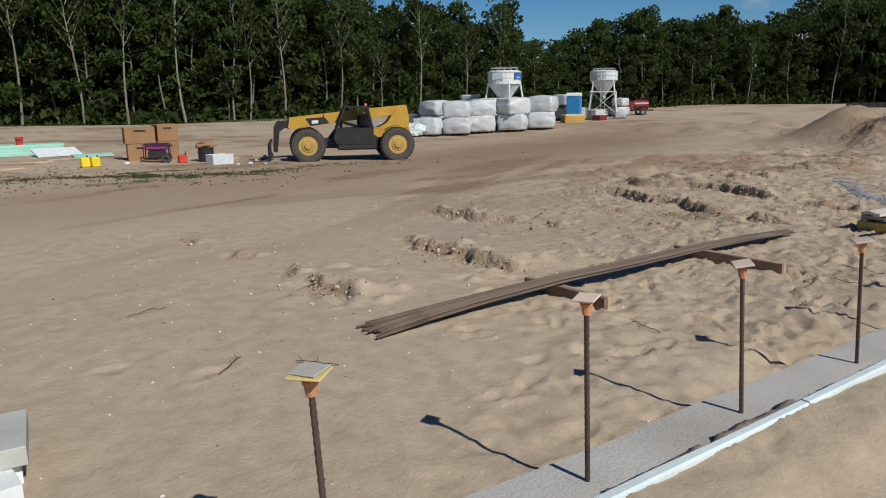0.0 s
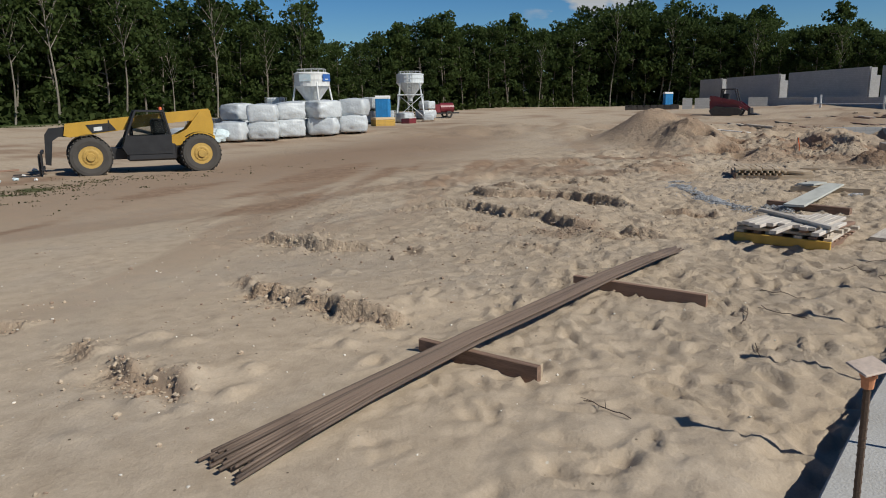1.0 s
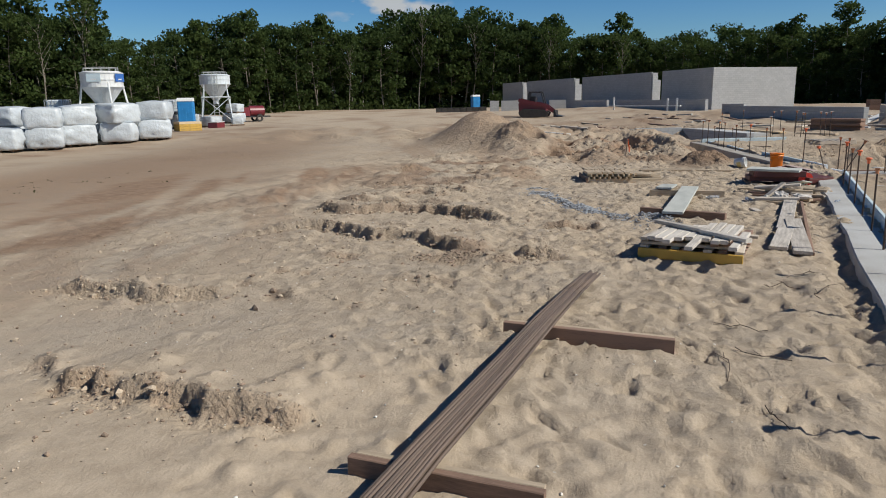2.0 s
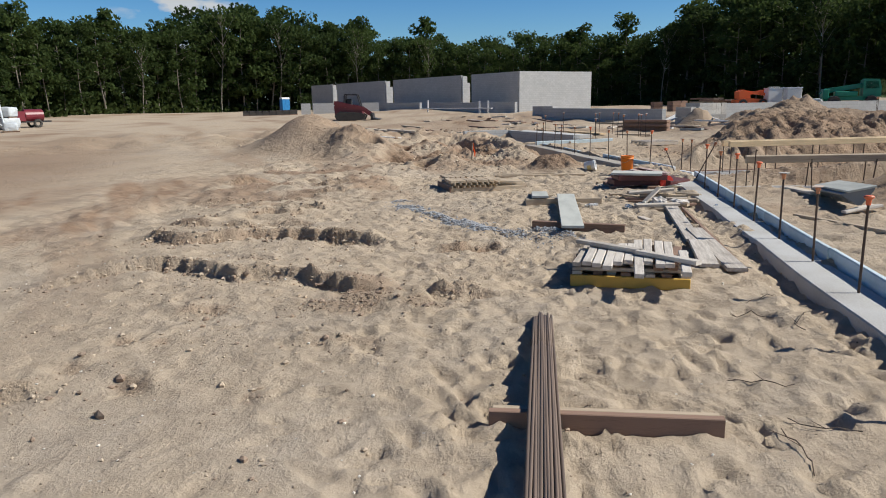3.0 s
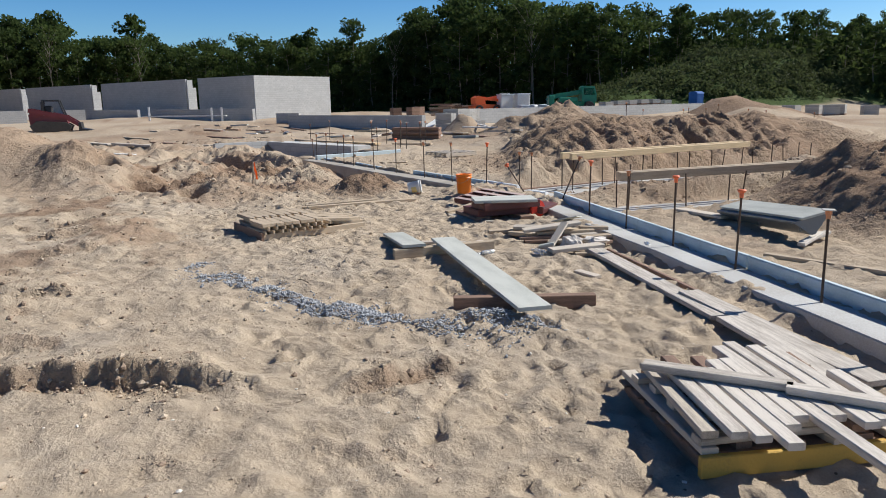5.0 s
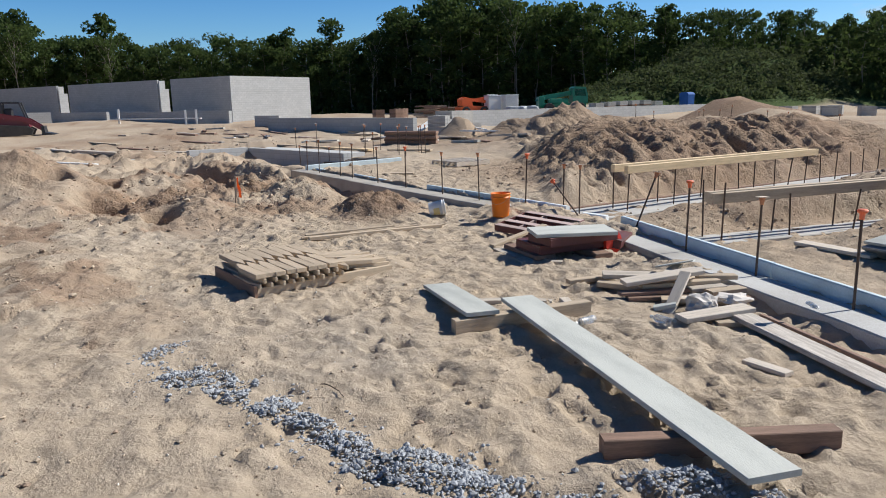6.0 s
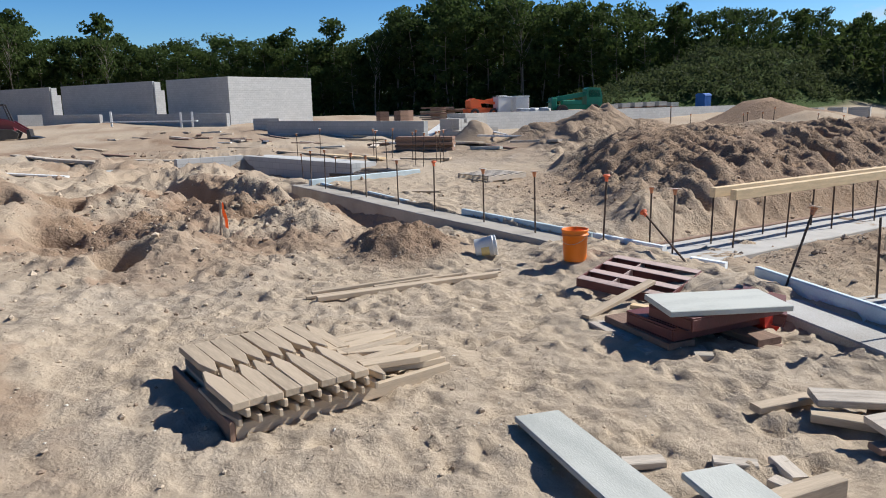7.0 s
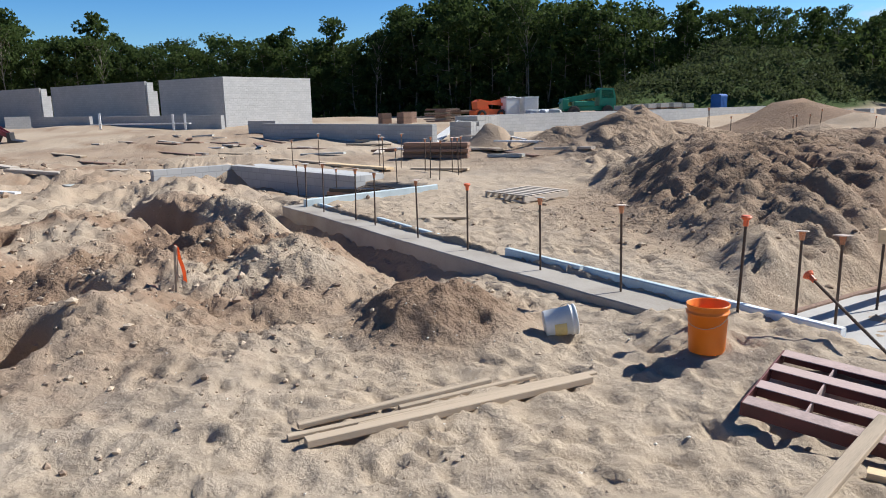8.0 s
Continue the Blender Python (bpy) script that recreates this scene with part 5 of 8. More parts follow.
for x, y, a in ((15.75, 3.95, 20), (15.9, 3.85, -10), (16.05, 4.05, 60), (16.2, 4.5, 80)):
    plank("offcut", 0.22, 0.09, 0.04, pose(x, y, gmean(x, y, 0.08), 0, 0, a), M_WOOD, "small sawn timber offcut on the sand", "offcut", "offcuts")

# two long flat boards towards the footing
for x0, y0, x1, y1, w in ((15.05, 2.68, 12.2, 2.86, 0.20), (12.15, 2.84, 10.85, 2.96, 0.20), (14.95, 2.52, 10.8, 2.60, 0.045), (12.9, 2.73, 10.75, 2.70, 0.21)):
    za, zb = gmean(x0, y0, 0.3) + 0.03, gmean(x1, y1, 0.3) + 0.02
    board(x0, y0, x1, y1, za, w, 0.04, M_DARKWOOD if w < 0.1 else M_PALEWOOD, "long flat bleached board half sunk in the sand" if w > 0.1 else "long thin dark lath half sunk in the sand", z1=zb, name="scaffold_board", category="board", group="long boards by the footing")

board(14.18, 3.27, 13.87, 3.17, gmean(14.0, 3.2, 0.2) - 0.005, 0.10, 0.03, M_WOOD, "short grey board half sunk in the sand", name="board")

# scrap heap: boards thrown down side by side, some across
SCRAP = "split and broken length of scrap timber"
for x0, y0, z0, x1, y1, z1, w, h, mt, label in (
        (16.54, 3.54, 0.02, 16.58, 3.03, 0.02, 0.09, 0.045, M_OLDPINE, "short pine board end by a scrap heap"),
        (16.46, 3.20, 0.10, 16.23, 2.72, 0.10, 0.20, 0.045, M_WOOD, "broad grey board on a scrap heap"),
        (16.36, 3.30, 0.03, 15.98, 2.85, 0.02, 0.12, 0.05, M_OLDPINE, SCRAP), (15.97, 3.24, 0.13, 15.84, 2.50, 0.22, 0.19, 0.04, M_WOOD, "broad split board across a scrap heap"),
        (15.94, 3.07, 0.08, 15.84, 2.30, 0.09, 0.10, 0.04, M_OLDPINE, SCRAP), (15.89, 3.32, 0.05, 15.80, 2.55, 0.05, 0.10, 0.035, M_DARKWOOD, SCRAP),
        (15.84, 3.27, 0.01, 15.74, 2.70, 0.01, 0.10, 0.04, M_DARKWOOD, SCRAP), (15.04, 3.23, 0.03, 15.07, 2.55, 0.05, 0.17, 0.045, M_WOOD, "broad split board beside a scrap heap"),
        (15.96, 2.45, 0.11, 15.87, 2.08, 0.10, 0.10, 0.045, M_OLDPINE, SCRAP), (15.77, 2.66, 0.07, 15.74, 2.30, 0.08, 0.11, 0.04, M_WOOD, SCRAP),
        (15.63, 2.55, 0.06, 15.66, 2.16, 0.06, 0.12, 0.045, M_OLDPINE, SCRAP), (15.57, 2.95, 0.05, 15.45, 2.50, 0.03, 0.11, 0.04, M_WOOD, SCRAP),
        (14.97, 2.95, 0.0, 14.88, 2.45, 0.0, 0.12, 0.045, M_OLDPINE, SCRAP), (16.10, 3.05, 0.05, 15.75, 2.40, 0.05, 0.10, 0.035, M_WOOD, SCRAP),
        (16.05, 2.85, 0.10, 16.02, 2.25, 0.06, 0.13, 0.04, M_OLDPINE, SCRAP), (16.30, 2.95, 0.01, 15.95, 2.60, 0.0, 0.10, 0.045, M_DARKWOOD, SCRAP),
        (15.70, 3.00, 0.01, 15.35, 2.35, 0.01, 0.14, 0.04, M_OLDPINE, SCRAP), (16.15, 2.55, 0.02, 15.70, 2.10, 0.03, 0.10, 0.04, M_WOOD, SCRAP),
        (15.30, 2.75, 0.0, 15.55, 2.20, 0.02, 0.10, 0.04, M_DARKWOOD, SCRAP), (15.52, 3.18, 0.0, 15.42, 3.02, 0.05, 0.10, 0.035, M_FORM, "pale triangular plywood scrap"),
        (17.52, 3.29, -0.01, 17.46, 3.17, -0.01, 0.09, 0.045, M_WOOD, "small grey block end on the sand"),
        (16.02, 2.75, 0.15, 16.28, 2.45, 0.17, 0.10, 0.03, M_WOOD, SCRAP)):
    g = gmean((x0 + x1) / 2, (y0 + y1) / 2, 0.25)
    board(x0, y0, x1, y1, g + z0, w, h, mt, label, z1=g + z1, name="scrap_board", category="scrap wood", group="scrap heap")
g = gmean(15.6, 2.9, 0.3)
plank("scrap_board", 0.36, 0.27, 0.014, pose(16.22, 2.52, g + 0.22, 10, 14, 52), M_FORM, "pale plywood offcut on top of a scrap heap", "scrap wood", "scrap heap")
board(15.40, 3.12, 15.66, 2.78, g - 0.02, 0.10, 0.03, M_WOOD, "grey board propped up on a scrap heap", z1=g + 0.27, name="scrap_board", category="scrap wood", group="scrap heap")


def crumpled(name, m, size, material, label, category, seed):
    bm = bmesh.new()
    bmesh.ops.create_icosphere(bm, subdivisions=3, radius=1)
    for v in bm.verts:
        p = v.co * 1.7 + Vector((seed, seed * 2, 0))
        k = 1 + 0.45 * noise.noise(p) + 0.22 * noise.noise(p * 3.1)
        v.co = Vector((v.co.x * size[0] * k, v.co.y * size[1] * k, max(v.co.z, -0.55) * size[2] * k))
    ob = part(name, bm, material, smooth=False)
    ob.matrix_world = m
    return tagged(ob, label, category)


M_PAPER = mat("dusty_paper", (0.52, 0.48, 0.44), 0.85, var=0.25, scale=6, grain=14, bump=0.5, bump_dist=0.02)
crumpled("paper_sack", pose(15.32, 2.84, gmean(15.32, 2.84) + 0.08, 0, 0, 60), (0.13, 0.11, 0.10), M_PAPER, "crumpled empty white paper sack on scrap boards", "sack", 3)
crumpled("plastic_bag", pose(15.36, 2.50, gmean(15.36, 2.50) + 0.1, 0, 0, 80), (0.16, 0.12, 0.05), M_PAPER, "crumpled white plastic bag on a scrap heap", "bag", 5)
M_CLEAR = mat("clear_plastic", (0.75, 0.80, 0.85), 0.15, var=0.06, bump=0.2)
M_CLEAR.node_tree.nodes["Principled BSDF"].inputs["Transmission Weight"].default_value = 0.75


def bottle(x, y, a, label):
    t = thing("water_bottle", pose(x, y, gmean(x, y, 0.08) + 0.035, 0, 0, a), label, "bottle", "bottles on the sand")
    bm = bmesh.new()
    prof = [(-0.10, 0.0), (-0.10, 0.032), (-0.05, 0.036), (-0.02, 0.032), (0.02, 0.036), (0.07, 0.034), (0.10, 0.014), (0.115, 0.014)]
    for (xa, ra), (xb, rb) in zip(prof[1:], prof[2:]):
        rod(bm, (xa, 0, 0), (xb, 0, 0), ra, rb, 10, caps=False)
    part("bottle_body", bm, M_CLEAR, t, smooth=True)
    bm = bmesh.new()
    rod(bm, (0.112, 0, 0), (0.132, 0, 0), 0.016, 0.016, 10)
    part("bottle_cap", bm, M_WHITE, t)


bottle(15.12, 3.34, 20, "crushed clear plastic water bottle on the sand")
bottle(15.38, 3.92, 110, "crushed clear plastic water bottle beside a plank")
bottle(14.95, 2.0, 160, "clear plastic water bottle lying on the footing")

# stack of form panels
SX, SY = 17.85, 2.92
sz = gmean(SX, SY, 0.5) - 0.06
for x0, y0, x1, y1, z, w, h, mt in ((18.56, 3.50, 17.72, 3.44, 0.0, 0.28, 0.065, M_WOOD), (18.40, 2.75, 17.50, 2.62, 0.0, 0.28, 0.065, M_DARKWOOD), (18.05, 3.02, 17.46, 3.22, 0.005, 0.14, 0.045, M_WOOD),
                                    (18.52, 3.38, 17.70, 3.28, 0.067, 0.26, 0.055, M_DARKWOOD), (18.36, 2.70, 17.55, 2.60, 0.067, 0.24, 0.055, M_DARKWOOD)):
    board(x0, y0, x1, y1, sz + z, w, h, mt, "short thick board under a stack of form panels", name="board", group="form stack")


M_DUSTRED = mat("dusty_oxide", (0.42, 0.32, 0.29), 0.85, 0.0, var=0.3, scale=8)


def form_panel(m, L, w, label, ribs=4, face=True, group="form stack"):
    """A steel-framed form panel: rails round it, cross ribs, and a plywood face on top."""
    t = thing("concrete_form", m, label, "concrete form", group)
    for y in (-w / 2, w / 2):
        one_box("rail", L, 0.012, 0.09, pose(0, y, 0), M_REDSTEEL, t, 0.002)
    for x in np.linspace(-L / 2, L / 2, ribs):
        one_box("rib", 0.012, w - 0.014, 0.085, pose(float(x), 0, 0.002), M_REDSTEEL, t, 0.002)
        if face:
            one_box("rib_flange", 0.05, w - 0.014, 0.006, pose(float(x), 0, 0.002), M_REDSTEEL, t, 0.0)
        else:
            inset = min(max(float(x), -L / 2 + 0.045), L / 2 - 0.045)
            one_box("rib_flange", 0.105, w - 0.014, 0.006, pose(inset, 0, 0.088), M_DUSTRED, t, 0.001, "dusty steel rib flange")
    if not face:
        for a, b in zip(np.linspace(-L / 2, L / 2, ribs)[:-1], np.linspace(-L / 2, L / 2, ribs)[1:]):
            one_box("divider", float(b - a) - 0.014, 0.01, 0.082, pose(float(a + b) / 2, 0.14, 0.003), M_DUSTRED, t, 0.001)
    if face:
        one_box("plywood_face", L + 0.01, w + 0.01, 0.018, pose(0, 0, 0.0905), M_REDSTEEL, t, 0.002, "dark painted face")
    return t


form_panel(pose(18.07, 2.90, sz + 0.124, 0, 0, -80), 1.0, 0.54, "dark red steel form panel in a stack")
form_panel(pose(17.90, 2.84, sz + 0.234, 0, 0, -79), 0.98, 0.46, "dark red steel form panel in a stack")
board(17.90, 3.38, 17.745, 2.42, sz + 0.345, 0.52, 0.045, M_FORM, "thick pale grey form board on top of a stack", name="form_board", category="board", group="form stack")
form_panel(pose(18.25, 2.12, gmean(18.3, 2.2) - 0.02, 10, 2, -40), 0.85, 0.36, "dark red steel form panel leaning on the footing")
form_panel(pose(19.45, 2.62, gmean(19.4, 2.7, 0.5) + 0.03, 3, -6, -56), 0.86, 0.95, "open rusty red steel form frame lying on the sand", ribs=4, face=False)
board(18.64, 3.62, 19.08, 2.70, gmean(18.65, 3.6) + 0.01, 0.085, 0.04, M_OLDPINE, "sawn pine board propped on a steel form frame", z1=gmean(19.08, 2.70) + 0.14, name="board")
board(18.85, 3.05, 18.5, 2.75, gmean(18.7, 2.9) + 0.01, 0.09, 0.04, M_PINE, "short pale pine offcut on the sand", name="offcut", category="offcut", group="offcuts")
# red drum-shaped cover on the stack's end
bm = bmesh.new()
rod(bm, (0, -0.15, 0.13), (0, 0.15, 0.13), 0.13, 0.13, 20)
rod(bm, (0, 0.15, 0.13), (0, 0.165, 0.13), 0.142, 0.142, 20)
rod(bm, (0, -0.165, 0.13), (0, -0.15, 0.13), 0.142, 0.142, 20)
red = part("red_pail", bm, M_RED, smooth=False)
red.matrix_world = pose(18.02, 2.36, gmean(17.98, 2.3) - 0.03, 0, 0, -70)
tagged(red, "red plastic pail lying on its side by the form stack", "pail")


# buckets
def bucket(m, material, label, h=0.37, r=0.15, band=True, lying=False):
    t = thing("bucket", m, label, "bucket")
    bm = bmesh.new()
    n = 32
    prof = [(0.0, 0.005), (r * 0.86, 0.0), (r * 0.87, 0.004), (r * 0.97, h * 0.80), (r * 1.035, h * 0.80), (r * 1.04, h * 0.84), (r * 0.985, h * 0.845), (r * 0.99, h * 0.93), (r * 1.04, h * 0.935), (r * 1.045, h * 0.99), (r * 1.01, h), (r * 0.975, h * 0.985), (r * 0.84, 0.012), (0.0, 0.012)]
    rings = []
    for rr, z in prof:
        if rr == 0:
            rings.append([bm.verts.new((0, 0, z))])
        else:
            rings.append([bm.verts.new((rr * math.cos(6.2832 * k / n), rr * math.sin(6.2832 * k / n), z)) for k in range(n)])
    for a, b in zip(rings, rings[1:]):
        for k in range(n):
            if len(a) == 1:
                bm.faces.new((a[0], b[k], b[(k + 1) % n]))
            elif len(b) == 1:
                bm.faces.new((a[k], a[(k + 1) % n], b[0]))
            else:
                bm.faces.new((a[k], a[(k + 1) % n], b[(k + 1) % n], b[k]))
    part("bucket_body", bm, material, t, smooth=True)
    bm = bmesh.new()
    p = None
    for k in range(13):
        a = math.pi * k / 12
        q = Vector((r * 1.07 * math.cos(a), 0.02 + r * 0.95 * math.sin(a) * 0.9, h * 0.86 - r * 0.75 * math.sin(a)))
        if p:
            rod(bm, p, q, 0.0025, 0.0025, 5, caps=False)
        p = q
    part("wire_handle", bm, M_CONC, t)
    return t


bucket(pose(20.57, 2.80, gmean(20.57, 2.80, 0.15) - 0.01, 0, 1, 40), M_ORANGE, "bright orange plastic bucket smeared with dried concrete")
pail = bucket(pose(21.46, 3.74, gmean(21.45, 3.62, 0.15) + 0.10, 0, 82, -104), M_WHITE, "white plastic pail tipped over on the sand", h=0.27, r=0.125)
bm = bmesh.new()
for k in range(8):
    a, b = math.radians(262 + 8 * k), math.radians(270 + 8 * k)
    bm.faces.new([bm.verts.new((0.1275 * math.cos(q) * f, 0.1275 * math.sin(q) * f, z)) for q, z, f in ((a, 0.07, 0.925), (b, 0.07, 0.925), (b, 0.17, 0.965), (a, 0.17, 0.965))])
part("paper_label", bm, M_CAPY, pail, "faded yellow label")
crumpled("mortar_lump", pose(20.93, 2.58, gmean(20.93, 2.58, 0.15) + 0.035), (0.08, 0.08, 0.03), M_CONC, "hardened grey mortar inside a bucket", "mortar", 8)

# pointed stakes, stacked
KX, KY = 17.96, 6.23
kz = min(gmean(KX, KY, 0.5), gmean(KX, KY, 0.2)) - 0.01
KT = pose(KX, KY, kz, 0, 0, 20.5)


def stake(m, label="pointed sawn pine stake in a neat stack", L=0.64, w=0.107, h=0.047):
    bm = bmesh.new()
    vs = []
    out = [(-L / 2, -w / 2), (L / 2 - 0.2, -w / 2), (L / 2 - 0.01, -0.012), (L / 2 - 0.01, 0.012), (L / 2 - 0.2, w / 2), (-L / 2, w / 2)]
    a = [bm.verts.new((x, y, 0)) for x, y in out]
    b = [bm.verts.new((x, y, h)) for x, y in out]
    bm.faces.new(a[::-1])
    bm.faces.new(b)
    for i in range(6):
        bm.faces.new((a[i], a[(i + 1) % 6], b[(i + 1) % 6], b[i]))
    bmesh.ops.bevel(bm, geom=bm.edges[:], offset=0.004, segments=1, affect="EDGES")
    ob = part("stake", bm, M_OLDPINE)
    ob.matrix_world = m
    return tagged(ob, label, "stake", "stack of stakes")


board(*(KT @ Vector((-0.56, 0.59, 0))).to_2d(), *(KT @ Vector((-0.52, -1.0, 0))).to_2d(), kz, 0.042, 0.10, M_OLDPINE, "board on edge under a stack of stakes", name="bearer", group="stack of stakes")
board(*(KT @ Vector((0.52, 0.59, 0))).to_2d(), *(KT @ Vector((0.50, -0.90, 0))).to_2d(), kz, 0.042, 0.10, M_OLDPINE, "board on edge under a stack of stakes", name="bearer", group="stack of stakes")
board(*(KT @ Vector((0.0, 0.59, 0))).to_2d(), *(KT @ Vector((0.0, -0.86, 0))).to_2d(), kz, 0.08, 0.10, M_DARKWOOD, "board on edge under a stack of stakes", name="bearer", group="stack of stakes")
jit = lambda v: RB.uniform(-v, v)
for lev in range(3):
    out = lev < 2
    for i in range(8 if lev == 2 else 9):
        y = 0.57 - i * 0.114 - 0.05 * (lev % 2)
        z = 0.102 + lev * 0.05
        stake(KT @ pose((-0.33 if out else -0.30) + jit(0.012), y + jit(0.006), z, jit(2), 0, (180 if out else 0) + jit(1.5)))
        stake(KT @ pose((0.33 if out else 0.30) + jit(0.012), y - 0.057 + jit(0.006), z, jit(2), 0, (0 if out else 180) + jit(1.5)))
for i in range(11):
    stake(KT @ pose(-0.42 + 0.115 * (i % 7) + jit(0.02), -0.70 + 0.06 * (i // 7) + jit(0.05), 0.10 + 0.05 * (i // 7), jit(3), 3 + jit(3), -90 + jit(16)), "pointed pine stake slid off the end of a stack")
board(*(KT @ Vector((-0.60, 0.615, 0))).to_2d(), *(KT @ Vector((0.58, 0.615, 0))).to_2d(), kz - 0.01, 0.03, 0.14, M_DARKWOOD, "board on edge closing the end of a stack of stakes", name="bearer", group="stack of stakes")

# loose slats on the sand
for x0, y0, x1, y1, w, h in ((20.10, 5.83, 20.50, 3.80, 0.075, 0.05), (20.34, 5.86, 20.66, 4.50, 0.05, 0.035), (20.21, 5.93, 20.58, 4.0, 0.045, 0.03), (20.28, 5.5, 20.58, 3.72, 0.05, 0.03), (20.44, 5.2, 20.68, 4.15, 0.04, 0.03)):
    board(x0, y0, x1, y1, gmean(x0, y0, 0.15) + 0.005, w, h, M_OLDPINE, "long thin pine slat lying on the sand", z1=gmean(x1, y1, 0.15) + 0.01, name="slat", category="slat", group="loose slats")

# flagged marker stake
mk = thing("marker_stake", pose(23.75, 6.85, gmean(23.75, 6.85) - 0.05, 2, -3, 30), "pine survey stake with an orange flagging ribbon", "stake")
one_box("stake_body", 0.045, 0.025, 0.56, pose(0, 0, 0), M_OLDPINE, mk, 0.003)
bm = bmesh.new()
pv = None
for k in range(7):
    z = 0.55 - 0.065 * k
    row = [bm.verts.new((0.018 * math.sin(k * 1.3) - 0.05, -0.015 - 0.014 * k, z)), bm.verts.new((0.018 * math.sin(k * 1.1) + 0.06, -0.02 - 0.014 * k, z + 0.01))]
    if pv:
        bm.faces.new((pv[0], pv[1], row[1], row[0]))
    pv = row
bmesh.ops.solidify(bm, geom=bm.faces[:], thickness=0.002)
part("ribbon", bm, M_ORANGE, mk, "orange flagging ribbon")

# timbers carried on the bars inside the building
for x0, y0, x1, y1 in ((21.25, 0.50, 22.96, -5.05), (20.93, 0.42, 22.62, -5.0)):
    board(x0, y0, x1, y1, 0.635, 0.09, 0.13, M_PINE, "long new pine timber carried on reinforcing bars", z1=0.645, name="timber_beam", category="timber", group="carried timbers")
board(18.15, 0.75, 18.62, -5.1, 0.50, 0.09, 0.14, M_OLDPINE, "long brown timber carried on reinforcing bars", z1=0.54, name="timber_beam", category="timber", group="carried timbers")
board(18.32, 0.70, 18.79, -5.0, 0.50, 0.09, 0.14, M_OLDPINE, "long brown timber carried on reinforcing bars", z1=0.54, name="timber_beam", category="timber", group="carried timbers")

# inside: stacked steel form, boards, pallet
M_GREYSTEEL = mat("form_steel", (0.16, 0.17, 0.18), 0.6, 0.3, var=0.3, scale=4)
fm = thing("form_trough", pose(15.38, -0.06, gmean(15.38, -0.1) + 0.03, -13, 4, -6), "grey steel form with a pale board top, propped on timber", "form")
bm = bmesh.new()
prism(bm, [(-0.02, 0.0), (-0.05, 0.03), (-0.23, 0.19), (-0.23, 0.215), (0.22, 0.215), (0.22, 0.19), (0.06, 0.03), (0.03, 0.0)], 1.85, pose(0, 0, 0.02, 0, 0, 90))
part("trough_body", bm, M_GREYSTEEL, fm)
for x in (-0.88, 0.0, 0.88):
    one_box("stiffener", 0.02, 0.30, 0.12, pose(x, 0.0, 0.09), M_GREYSTEEL, fm, 0.003)
one_box("lid", 1.95, 0.40, 0.032, pose(0, -0.05, 0.24), M_FORM, fm, 0.004, "pale form board")
for dx, ang in ((0.0, 62), (0.12, 70)):
    x0, y0 = 14.36 + dx, 0.30 - dx
    board(x0, y0, x0 + 0.55 * math.cos(math.radians(-ang)), y0 - 0.55 * math.sin(math.radians(ang)), gmean(x0, y0) + 0.01, 0.09, 0.04, M_PALEWOOD, "short pale plank under the end of a steel form", z1=gmean(x0, y0 - 0.3) + 0.08, name="board")
board(13.95, 1.12, 12.5, 0.25, gmean(13.9, 1.1) + 0.01, 0.09, 0.045, M_OLDPINE, "long pine board on the sand inside the building", z1=gmean(12.5, 0.25) + 0.01, name="board")
board(17.1, 0.25, 16.2, 0.05, gmean(16.9, 0.2) + 0.01, 0.2, 0.04, M_WOOD, "short broad board on the sand inside the building", name="board")
board(26.85, 3.5, 26.65, 2.8, gmean(26.8, 3.2) + 0.0, 0.25, 0.04, M_OLDPINE, "short broad board on the sand inside the building", name="board")


def pallet(m, label, material):
    t = thing("pallet", m, label, "pallet", "pallets")
    for y in (-0.48, 0.0, 0.48):
        one_box("runner", 1.2, 0.05, 0.1, pose(0, y, 0.02), material, t)
    for x in np.linspace(-0.54, 0.54, 7):
        one_box("deck_board", 0.1, 1.02, 0.02, pose(float(x), 0, 0.122), material, t)
    for x in (-0.5, 0.0, 0.5):
        one_box("base_board", 0.1, 1.02, 0.018, pose(x, 0, 0), material, t)
    return t


pallet(pose(28.55, 1.05, gmean(28.55, 1.05) + 0.01, 0, 0, -65), "empty weathered grey shipping pallet on the sand", M_WOOD)

